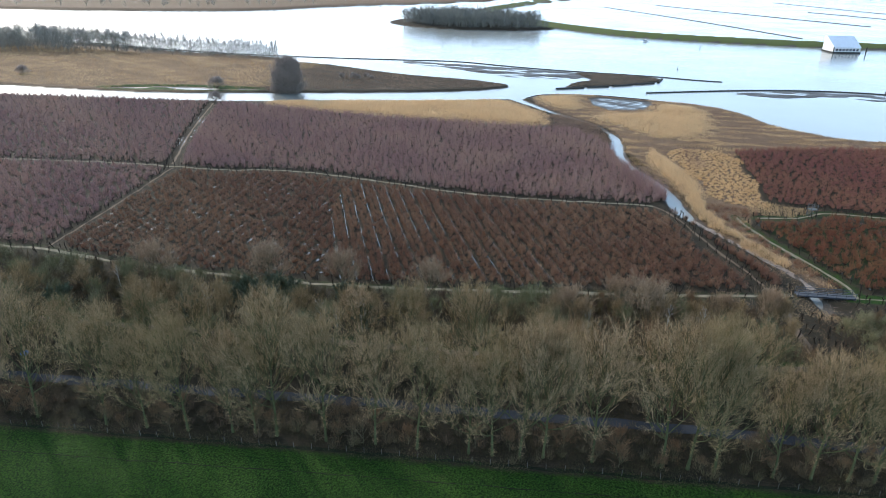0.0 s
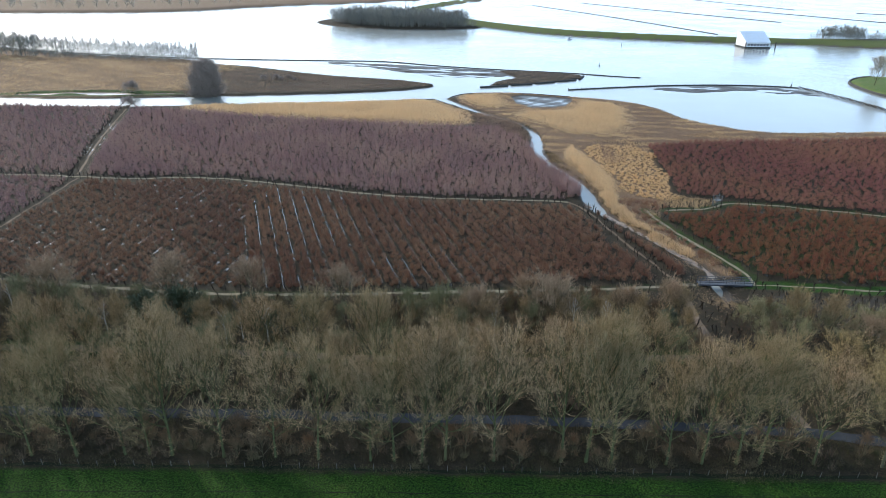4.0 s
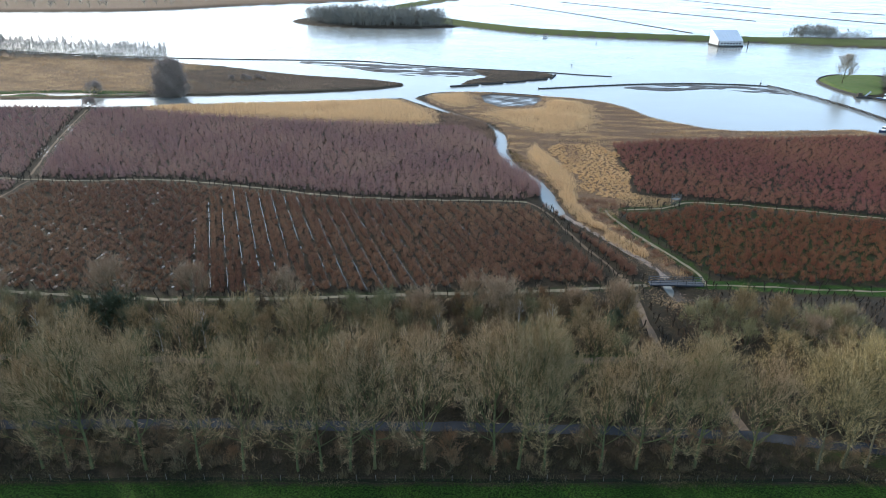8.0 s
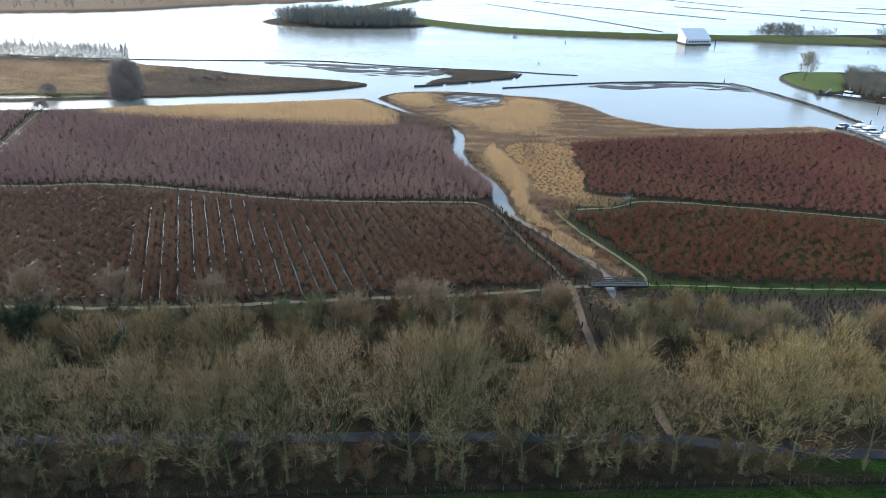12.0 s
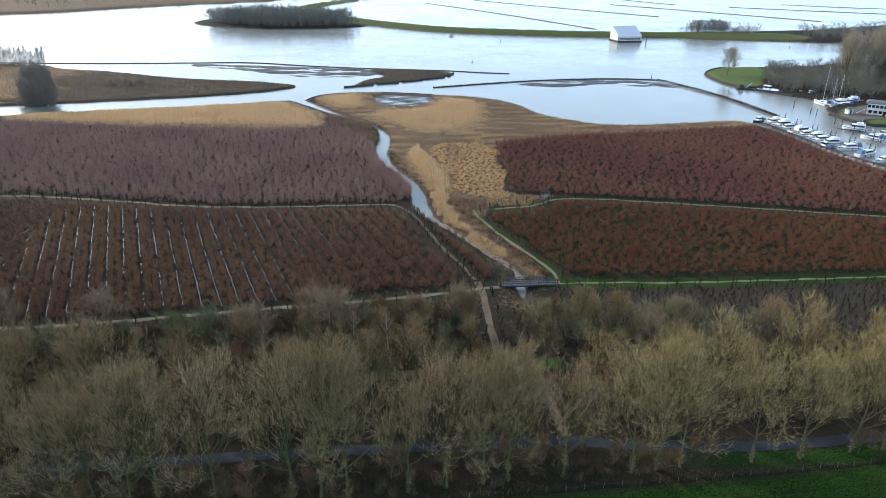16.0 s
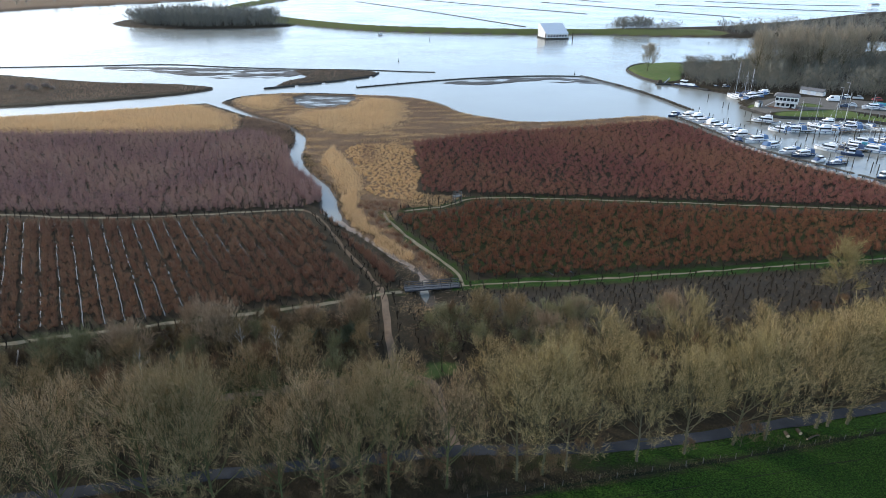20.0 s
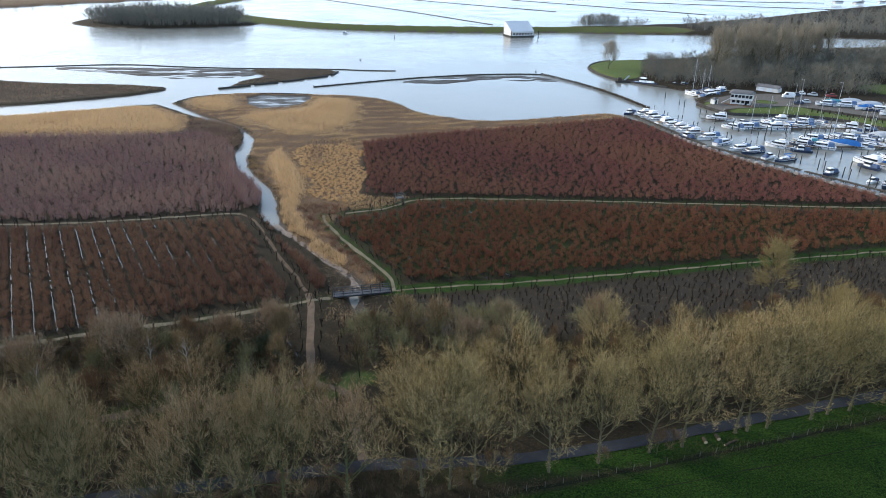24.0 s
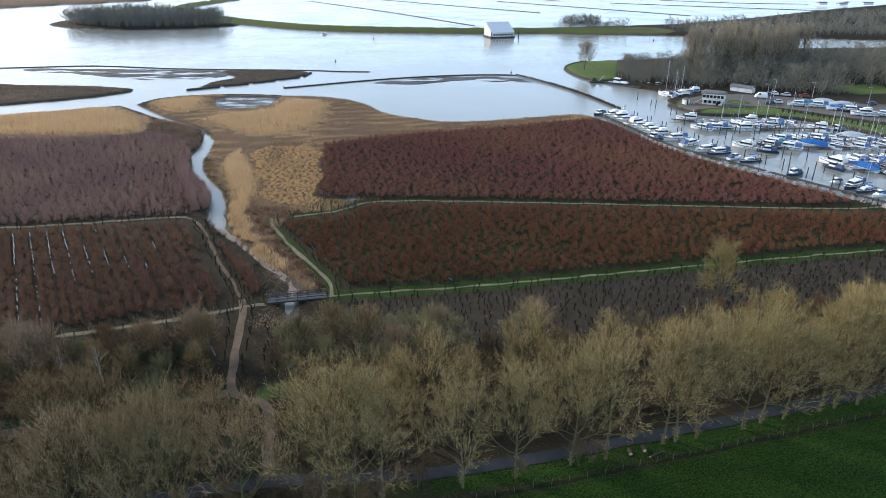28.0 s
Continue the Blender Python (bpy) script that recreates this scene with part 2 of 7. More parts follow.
FAR_SHORE = [(-1500, 640), (-506, 666), (-388, 669), (-251, 695), (-186, 790), (-61, 880), (60, 1050), (300, 1300), (700, 1150), (1500, 1000), (3500, 900), (3500, 4000), (-3500, 4000), (-3500, 600)]
W_SOUTH = [(-24, 97.2), (0, 97.6), (46.6, 100.8), (45.2, 110), (43.3, 116.6), (41.3, 126.4), (39.2, 135.4), (37.2, 137.6), (20, 138.9), (8, 139.8), (-6, 142), (-19, 146), (-31, 150), (-33.5, 140), (-30, 120)]
W_SOUTHWEST = [(-78.5, 106), (-67, 102.5), (-53, 100), (-39, 98.1), (-23.5, 97.1), (-29.5, 120), (-33, 140), (-31, 150), (-43, 153.4), (-55, 155.2), (-66, 153.2), (-78.8, 154.6)]
W_WEST = [(-230, 128), (-150, 114), (-90, 106.5), (-81.5, 106), (-81.5, 156), (-98, 157.8), (-230, 157)]
W_NORTHWEST = [(-330, 160.5), (-98, 161.3), (-84.5, 160.5), (-95.5, 197), (-106, 240), (-147, 242), (-330, 246)]
W_NORTH = [(-80, 160), (-66, 157.8), (-55, 159.8), (-42, 158.4), (-29, 154.6), (-16, 150.5), (-4, 146.6), (8, 144.6), (21, 143.6), (33, 143.3), (40.3, 142.3), (42.4, 146), (42.6, 153), (40.7, 161), (38.2, 167), (36.2, 178), (35.8, 190), (34, 200), (28, 210), (22, 212), (1, 216), (-35, 222), (-81, 234), (-101, 238), (-91.5, 197)]
E_NORTH = [(71.6, 190.5), (90, 194.6), (108, 196.2), (127, 197.3), (149, 200.6), (158.5, 200.8), (161.4, 194), (161.8, 165), (166.3, 145.2), (171.9, 131.6), (177, 118), (178, 113.4), (166, 115.4), (147, 121.2), (124, 128.6), (100, 136.2), (88, 140.2), (76, 143), (66, 146), (68.4, 166)]
E_SOUTH = [(57.5, 132.6), (70, 133.2), (75.5, 137.4), (88, 135), (100, 131.2), (124, 123.4), (147, 115.8), (173, 107.6), (190, 100.4), (220, 88), (163, 94), (144, 95.6), (101, 98.2), (82, 99.6), (66, 101.5), (62.8, 112), (59.3, 123)]
STUBS = [(61, 97), (79, 95.6), (98, 94.2), (118, 93), (160, 90.4), (220, 85), (215, 74), (150, 77.5), (110, 79), (91, 78.5), (75, 80), (64, 86)]
REED_WEST = [(-88, 246), (-62, 251.5), (-24, 255), (7, 261), (13, 249), (21, 236), (21, 226), (21, 215), (1, 216), (-35, 222), (-81, 234)]
REED_EAST = [(15.5, 264), (20, 273), (41, 275), (63, 267), (84, 258), (91, 246), (95, 227.5), (105, 216), (113, 209), (132, 208), (155, 211), (161, 208.5), (162.5, 202), (149, 201.5), (127, 198.5), (108, 197), (90, 195.5), (71, 191.5), (67.5, 166), (65, 146.5), (59, 137), (55, 128), (59, 112), (61.5, 103), (59.5, 102.5), (56, 111), (50, 122), (47, 132), (46, 141), (45.5, 151), (44, 160), (41.5, 168), (40, 180), (40.5, 192), (41.5, 205), (40, 214), (37, 221), (29, 233), (19, 250)]
WET_MEADOW = [(37.8, 275), (62.5, 267), (64, 262), (56, 244.5), (38.5, 246.5)]


def chaikin(line, rounds=2, closed=True):
    p = np.array(line, float) * U
    for _ in range(rounds):
        q = np.roll(p, -1, 0) if closed else p[1:]
        a = p if closed else p[:-1]
        r = np.empty((2 * len(a), 2))
        r[0::2], r[1::2] = 0.75 * a + 0.25 * q, 0.25 * a + 0.75 * q
        p = r if closed else np.vstack([p[:1], r, p[-1:]])
    return p


def seg_dist(pts, line, closed):
    best = np.full(len(pts), 1e18)
    n = len(line)
    for i in range(n if closed else n - 1):
        a, b = line[i], line[(i + 1) % n]
        d = b - a
        t = np.clip(((pts - a) @ d) / max(d @ d, 1e-9), 0, 1)
        off = pts - a - t[:, None] * d
        np.minimum(best, (off * off).sum(1), out=best)
    return np.sqrt(best)


def inside(pts, poly):
    hit = np.zeros(len(pts), bool)
    x, y = pts[:, 0], pts[:, 1]
    n = len(poly)
    for i in range(n):
        (x0, y0), (x1, y1) = poly[i], poly[(i + 1) % n]
        if y0 != y1:
            hit ^= ((y0 > y) != (y1 > y)) & (x < (x1 - x0) * (y - y0) / (y1 - y0) + x0)
    return hit


def signed(pts, poly):
    d = seg_dist(pts, poly, True)
    return np.where(inside(pts, poly), d, -d)


def wave(x, y, s, k=0):
    """A cheap smooth noise, -1 to 1."""
    a, b = x / s + 3.1 * k, y / s - 1.7 * k
    return (np.sin(a + 1.3 * np.sin(b * 0.9 + k)) + np.sin(b * 1.1 + 1.7 * np.sin(a * 0.7 + 2 * k)) + np.sin((a + b) * 0.8 + k)) / 3


LANDS = [(chaikin(p, 1), top, soft) for p, top, soft in (
    (LAND_MAIN, 0.35, 2.0), (LAND_WEST, 0.45, 3.0), (SOLID_BAR, 0.2, 2.0), (MUD_BAR, -0.26, 2.5), (MUD_SOUTH, -0.27, 2.5), (ISLAND, 1.0, 8.0),
    (LAND_EAST, 1.6, 8.0), (LAND_SPIT, 0.9, 3.0), (FAR_SHORE, 2.5, 15.0))]
CREEK_LINE, DYKE_LINE = chaikin(CREEK, 2, False), chaikin(DYKE, 2, False)
WET_AREA = chaikin(WET_MEADOW, 1)
WEST_POOLS = chaikin([(-168, 262.5), (-130, 262), (-96, 266), (-96, 271), (-120, 273), (-150, 271)], 1)
WATER_Z = -0.35
MUD_POLY = chaikin(MUD_FLAT, 1)


def creek_half(x, y):
    """Half the creek's width, uneven along its banks."""
    half = np.interp(y / U, [90, 94, 97, 99, 102, 106, 113, 119, 125, 131, 140, 146, 154, 161, 168, 180, 189, 199, 209, 216, 225, 262], [0.2, 0.2, 0.3, 0.8, 0.3, 0.3, 0.45, 0.6, 0.7, 0.95, 1.6, 1.5, 1.2, 1.1, 1.0, 1.3, 1.75, 1.7, 1.1, 0.5, 0.6, 2.2]) * U
    return half * (1 + 0.16 * wave(x, y, 2.6, 8) + 0.12 * wave(x, y, 0.9, 9))


def heights(pts):
    """The ground's height at plan places in metres."""
    x, y = pts[:, 0], pts[:, 1]
    z = np.full(len(pts), -1.6)
    for poly, top, soft in LANDS:
        lo, hi = poly.min(0) - 20, poly.max(0) + 20
        near = np.flatnonzero((x > lo[0]) & (x < hi[0]) & (y > lo[1]) & (y < hi[1]))
        if len(near):
            s = signed(pts[near], poly) + 0.5 * wave(x[near], y[near], 3.0, 1) * min(soft, 3.0) / 2
            k = np.clip((s + soft) / (2 * soft), 0, 1)
            rough = 0.0 if top > 0 else 0.2 * wave(x[near] * 0.45, y[near] * 1.7, 4.0, 5) + 0.14 * wave(x[near] * 0.6, y[near] * 1.5, 1.7, 6) + 0.1 * wave(x[near] * 0.4, y[near] * 1.6, 0.8, 7)
            z[near] = np.maximum(z[near], -1.6 + (top + rough + 1.6) * k * k * (3 - 2 * k))
    near = np.flatnonzero((y > 60) & (y < 330) & (x > -5) & (x < 90))
    if len(near):
        d = seg_dist(pts[near], CREEK_LINE, False)
        half = creek_half(x[near], y[near])
        deep = np.interp(y[near] / U, [90, 94, 96, 97.5, 100.5, 102.5, 108, 126, 133, 138, 205, 214, 258, 263], [0.2, 0.3, 0.45, 0.75, 0.75, 0.5, 0.5, 0.52, 0.6, 1.3, 1.3, 0.78, 1.1, 1.6])
        w = np.clip(signed(pts[near], MUD_POLY) / 2.5, 0, 1)
        z[near] -= w * (0.3 + 0.16 * wave(x[near], y[near], 1.5, 10)) * np.clip((half + 2.5 - d) / 2, 0.7, 1)
        k = np.clip((half + 1.3 - d) / 2.3, 0, 1)
        z[near] -= deep * k * k * (3 - 2 * k)
        w = np.clip(signed(pts[near], WET_AREA) / 1.5, 0, 1)
        z[near] -= w * (0.66 + 0.13 * np.sin((x[near] * 0.3 + y[near]) * 1.9 + 0.8 * wave(x[near], y[near], 6, 4)))
    near = np.flatnonzero((y > 300) & (y < 340) & (x > -220) & (x < -100))
    if len(near):
        w = np.clip(signed(pts[near], WEST_POOLS) / 3, 0, 1)
        z[near] -= w * np.clip(0.72 + 0.9 * wave(x[near] * 0.5, y[near] * 1.4, 3.0, 7), 0, 1.15)
    near = np.flatnonzero(y > 420)
    if len(near):
        d = seg_dist(pts[near], DYKE_LINE, False)
        z[near] = np.maximum(z[near], 3.2 - 0.32 * np.maximum(d - 3, 0))
    return z + 0.07 * wave(x, y, 2.3, 2) + 0.05 * wave(x, y, 0.9, 3)


# ---- mesh helpers ----
def mesh_from(name, verts, faces, material, tint=None, smooth=False):
    """A mesh from arrays: verts (n, 3), faces (m, 3 or 4)."""
    me = bpy.data.meshes.new(name)
    verts, faces = np.asarray(verts, np.float32), np.asarray(faces, np.int32)
    k = faces.shape[1]
    me.vertices.add(len(verts))
    me.vertices.foreach_set("co", verts.ravel())
    me.loops.add(faces.size)
    me.loops.foreach_set("vertex_index", faces.ravel())
    me.polygons.add(len(faces))
    me.polygons.foreach_set("loop_start", np.arange(0, faces.size, k, dtype=np.int32))
    me.polygons.foreach_set("use_smooth", np.full(len(faces), smooth))
    me.update(calc_edges=True)
    if tint is not None:
        me.attributes.new("tint", "FLOAT", "POINT").data.foreach_set("value", np.asarray(tint, np.float32))
    if material:
        me.materials.append(material)
    return me


def part(name, data, material=None, parent=None, label=""):
    """Links a bmesh or a mesh as one object, under a thing or a part."""
    if isinstance(data, bmesh.types.BMesh):
        me = bpy.data.meshes.new(name)
        data.to_mesh(me)
        data.free()
    else:
        me = data
    if material and not me.materials:
        me.materials.append(material)
    ob = new(name, me)
    ob.parent = parent
    if label:
        ob["label"] = label
    return ob


def empty(name, place=(0, 0, 0), turn=0.0):
    ob = new(name)
    ob.empty_display_size = 0.3
    ob.matrix_basis = pose(*place, 0, 0, turn)
    return ob


def grid_faces(nx, ny):
    i = np.arange((nx - 1) * (ny - 1))
    a = (i // (nx - 1)) * nx + i % (nx - 1)
    return np.stack([a, a + 1, a + nx + 1, a + nx], 1)


def tube(points, radii, sides=6):
    """Vertices and quads of a tapered tube along points, its end closed to a point-like ring."""
    p, r = np.asarray(points, float), np.asarray(radii, float)
    d = np.gradient(p, axis=0)
    d /= np.linalg.norm(d, axis=1)[:, None] + 1e-9
    ref = np.where(np.abs(d[:, 2:3]) < 0.9, np.array([[0, 0, 1.0]]), np.array([[1.0, 0, 0]]))
    u = np.cross(d, ref)
    u /= np.linalg.norm(u, axis=1)[:, None] + 1e-9
    v = np.cross(d, u)
    a = np.arange(sides) * 2 * np.pi / sides
    ring = p[:, None] + r[:, None, None] * (np.cos(a)[None, :, None] * u[:, None] + np.sin(a)[None, :, None] * v[:, None])
    n = len(p)
    i, j = np.meshgrid(np.arange(n - 1), np.arange(sides), indexing="ij")
    k = (j + 1) % sides
    f = np.stack([i * sides + j, i * sides + k, (i + 1) * sides + k, (i + 1) * sides + j], -1).reshape(-1, 4)
    return ring.reshape(-1, 3), f


def joined(pieces):
    vs, fs, base = [], [], 0
    for v, f in pieces:
        vs.append(v)
        fs.append(np.asarray(f) + base)
        base += len(v)
    return np.vstack(vs), np.vstack(fs)


def boxes(specs):
    """Vertices and quads of boxes: (centre, size, turn about z in degrees)."""
    corner = np.array([[x, y, z] for z in (-0.5, 0.5) for y in (-0.5, 0.5) for x in (-0.5, 0.5)])
    quad = np.array([[0, 2, 3, 1], [4, 5, 7, 6], [0, 1, 5, 4], [2, 6, 7, 3], [0, 4, 6, 2], [1, 3, 7, 5]])
    out = []
    for centre, size, turn in specs:
        c, s = math.cos(radians(turn)), math.sin(radians(turn))
        v = corner * np.array(size)
        out.append((np.stack([v[:, 0] * c - v[:, 1] * s, v[:, 0] * s + v[:, 1] * c, v[:, 2]], 1) + np.array(centre), quad))
    return joined(out)


def along(line, step):
    """Places every step metres along a line, and the direction there."""
    p = np.asarray(line, float)
    d = np.linalg.norm(np.diff(p, axis=0), axis=1)
    s = np.r_[0, np.cumsum(d)]
    t = np.arange(0, s[-1], step)
    q = np.stack([np.interp(t, s, p[:, k]) for k in range(2)], 1)
    w = np.stack([np.interp(t + 0.3, s, p[:, k]) - np.interp(t - 0.3, s, p[:, k]) for k in range(2)], 1)
    return q, w / (np.linalg.norm(w, axis=1)[:, None] + 1e-9)


# ---- ground and water ----
def axis_lines(lo, hi, fine, near, mid, far):
    """Grid lines: fine between lo and hi, middling out to near, then growing out to far."""
    right, step = [hi], fine
    while right[-1] < far:
        step = min(step * 1.25, mid) if right[-1] < near[1] else step * 1.35
        right.append(right[-1] + step)
    left, step = [lo], fine
    while left[-1] > -far:
        step = min(step * 1.25, mid) if left[-1] > near[0] else step * 1.35
        left.append(left[-1] - step)
    return np.array(left[:0:-1] + list(np.arange(lo, hi, fine)) + right)


def weight(pts, poly, soft):
    return np.clip(signed(pts, chaikin(poly, 1)) / soft + 0.5, 0, 1)


def line_weight(pts, line, half, soft):
    return np.clip((half - seg_dist(pts, chaikin(line, 2, False), False)) / soft + 0.5, 0, 1)


def build_ground():
    xs, ys = axis_lines(-240, 285, 1.25, (-420, 900), 8, 4200), axis_lines(48, 442, 1.25, (0, 900), 6, 4200)
    gx, gy = np.meshgrid(xs, ys)
    pts = np.stack([gx.ravel(), gy.ravel()], 1)
    z = heights(pts)
    me = mesh_from("ground", np.c_[pts, z], grid_faces(len(xs), len(ys)), ground_material(), smooth=True)
    x, y = pts.T
    grass, reed, lawn = np.zeros(len(pts)), np.zeros(len(pts)), np.zeros(len(pts))
    edge = np.array(FIELD_EDGE) * U
    grass = np.clip((np.interp(x, edge[:, 0], edge[:, 1]) - y) / 1.5, 0, 1)
    box = np.flatnonzero((y > 40) & (y < 345) & (x > -300) & (x < 340))
    p = pts[box]
    verge = np.maximum.reduce([0.6 * line_weight(p, BACK_TRACK, 2.6, 1.5), 0.95 * line_weight(p, EAST_PATH, 2.0, 1.2), 0.62 * line_weight(p, CURVE_PATH, 1.7, 1.0), 0.35 * line_weight(p, WEST_PATH, 2.2, 1.0), 0.5 * line_weight(p, HUT_PATH, 2.4, 1.5)])
    roadside = line_weight(p, ROAD, 4.5, 3) * np.clip((np.interp(p[:, 0], [q[0] * U for q in ROAD], [q[1] * U for q in ROAD]) + 1.5 - p[:, 1]) / 1.5, 0.1, 1) * np.clip((p[:, 0] / U - 50) / 30, 0.08, 1)
    esouth = 0.44 * np.maximum(weight(p, E_SOUTH, 3), 0.4 * weight(p, E_NORTH, 3))
    grass[box] = np.maximum.reduce([grass[box], verge, roadside, esouth])
    reed[box] = np.maximum.reduce([weight(p, REED_WEST, 3), weight(p, REED_EAST, 3)])
    west = np.flatnonzero((y > 300) & (y < 600) & (x < 20) & (x > -900))
    reed[west] = np.maximum(reed[west], 0.85 * weight(pts[west], LAND_WEST, 5) * np.clip((-95 * U - pts[west, 0]) / 25 + 0.35, 0.3, 1))
    grass[west] = np.maximum(grass[west], 0.75 * np.clip((signed(pts[west], WEST_POOLS) + 5) / 4, 0, 1))
    spit = np.flatnonzero((x > 225) & (y > 120) & (y < 420) & (x < 600))
    lawns = ([(194, 300), (200, 310), (222, 323), (236, 318), (226, 298), (214, 283), (206, 270), (198, 268), (194, 280)], [(199, 200), (204.5, 205), (214, 204.5), (230, 204), (232, 193), (239, 183), (246, 170), (251, 155), (243, 140), (236, 164), (228, 178), (222, 188.5), (209, 197)], [(199, 215), (205, 219), (204, 212)], [(219, 211), (224, 217), (229, 212), (226, 208.5)], [(284, 234), (311, 231), (300, 212), (276, 214)])
    yard = weight(pts[spit], [(198, 204), (204, 205), (230, 204.5), (240, 188), (255, 165), (275, 170), (275, 195), (248, 218), (232, 228), (215, 226), (199, 216)], 3)
    lawn[spit] = np.maximum.reduce([weight(pts[spit], p, 3) for p in lawns])
    gravel = np.zeros(len(pts))
    gravel[spit] = yard * (1 - lawn[spit])
    grass[spit] = np.maximum.reduce([grass[spit]] + [weight(pts[spit], p, 3) for p in lawns])
    dyke = np.flatnonzero(y > 420)
    reed[dyke] = np.maximum(reed[dyke], np.clip((26 - seg_dist(pts[dyke], DYKE_LINE, False)) / 4, 0, 1) * 0.8)
    # lawn tone lightens the dyke in place of haze
    lawn[dyke] = 0.7
    grass[dyke] = np.maximum(grass[dyke], np.clip((26 - seg_dist(pts[dyke], DYKE_LINE, False)) / 4, 0, 1) * 0.66)
    # far shore ground lightened with the straw tone, in place of haze
    beyond = np.flatnonzero(y > 700)
    reed[beyond] = np.maximum(reed[beyond], 0.9 * weight(pts[beyond], FAR_SHORE, 30))
    mud = np.clip((0.12 - z) / 0.25, 0, 1)
    mud[box] = np.maximum(mud[box], 0.42 * weight(p, STUBS, 3))
    grass[box] = np.maximum(grass[box], 0.14 * weight(p, STUBS, 3))
    glade = weight(p, [(52.2, 78.6), (56.5, 78.4), (56.8, 75), (53.4, 75), (51, 73), (48.6, 73.4), (49, 75), (51.6, 76.4)], 1.5)
    grass[box] = np.maximum(grass[box], 0.8 * glade)
    # sunlight on the glade is painted in with the lighter lawn tone
    lawn[box] = np.maximum(lawn[box], 0.7 * glade)
    for label, w in (("grass", grass), ("reed", reed), ("mud", mud), ("lawn", lawn), ("gravel", gravel)):
        me.attributes.new(label, "FLOAT", "POINT").data.foreach_set("value", w.astype(np.float32))
    return tagged(new("ground", me), "flat tidal land with grass field, leaf litter and mud banks", "ground", kind="structure")


def ground_material():
    m, n, l, bs = nodes_of("land", 0.92)
    big, mid, small = noise_of(n, l, 0.05, 4), noise_of(n, l, 0.5, 5), noise_of(n, l, 3.0, 6)

    def attr(label):
        a = n.new("ShaderNodeAttribute")
        a.attribute_name = label
        return a.outputs["Fac"]

    def broken(fac, amount):
        k = n.new("ShaderNodeMath")
        k.operation = "MULTIPLY_ADD"
        k.inputs[1].default_value = amount
        l.new(mid, k.inputs[0])
        l.new(fac, k.inputs[2])
        return ramp_of(n, l, k.outputs[0], amount * 0.5 + 0.25, amount * 0.5 + 0.75)

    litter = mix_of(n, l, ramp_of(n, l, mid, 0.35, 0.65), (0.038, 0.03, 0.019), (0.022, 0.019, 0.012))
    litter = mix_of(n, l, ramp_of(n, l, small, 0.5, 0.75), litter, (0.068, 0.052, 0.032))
    grass = mix_of(n, l, ramp_of(n, l, big, 0.4, 0.6), (0.036, 0.088, 0.009), (0.054, 0.115, 0.014))
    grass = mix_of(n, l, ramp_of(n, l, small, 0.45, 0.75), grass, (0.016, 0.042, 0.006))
    grass = mix_of(n, l, ramp_of(n, l, mid, 0.62, 0.8), grass, (0.06, 0.085, 0.018))
    # leafy clumps: the colour goes near black in the gaps between them
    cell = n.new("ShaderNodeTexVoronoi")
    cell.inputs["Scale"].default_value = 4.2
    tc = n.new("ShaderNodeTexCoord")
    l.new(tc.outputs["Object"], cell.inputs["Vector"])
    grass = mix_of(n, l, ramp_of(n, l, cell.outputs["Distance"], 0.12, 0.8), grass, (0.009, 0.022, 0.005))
    # lighter grass: mown tone, with sunlight on the lawns put into the colour
    mown_sunlit = mix_of(n, l, ramp_of(n, l, mid, 0.35, 0.65), (0.082, 0.135, 0.034), (0.125, 0.145, 0.05))
    grass = mix_of(n, l, attr("lawn"), grass, mown_sunlit)
    straw = mix_of(n, l, ramp_of(n, l, mid, 0.35, 0.65), (0.20, 0.13, 0.075), (0.115, 0.078, 0.05))
    straw = mix_of(n, l, ramp_of(n, l, small, 0.5, 0.8), straw, (0.075, 0.052, 0.03))
    mud = mix_of(n, l, ramp_of(n, l, mid, 0.4, 0.6), (0.07, 0.056, 0.043), (0.045, 0.038, 0.03))
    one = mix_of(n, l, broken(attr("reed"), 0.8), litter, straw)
    one = mix_of(n, l, broken(attr("gravel"), 0.5), one, mix_of(n, l, ramp_of(n, l, small, 0.4, 0.7), (0.17, 0.16, 0.145), (0.10, 0.095, 0.085)))
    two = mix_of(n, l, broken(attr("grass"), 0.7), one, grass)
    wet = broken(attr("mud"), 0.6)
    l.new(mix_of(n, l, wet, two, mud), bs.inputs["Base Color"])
    r = n.new("ShaderNodeMapRange")
    r.inputs[3].default_value, r.inputs[4].default_value = 0.95, 0.5
    l.new(wet, r.inputs[0])
    l.new(r.outputs[0], bs.inputs["Roughness"])
    bump_of(n, l, bs, small, 0.8, 0.16)
    return m


ground = build_ground()
wx = np.array([-4200.0, 4200.0])
gx, gy = np.meshgrid(wx, wx)
water = new("water", mesh_from("water", np.c_[gx.ravel(), gy.ravel(), np.full(4, WATER_Z)], grid_faces(2, 2), WATER))
tagged(water, "broad grey river and tidal creeks with small ripples", "water", kind="structure")


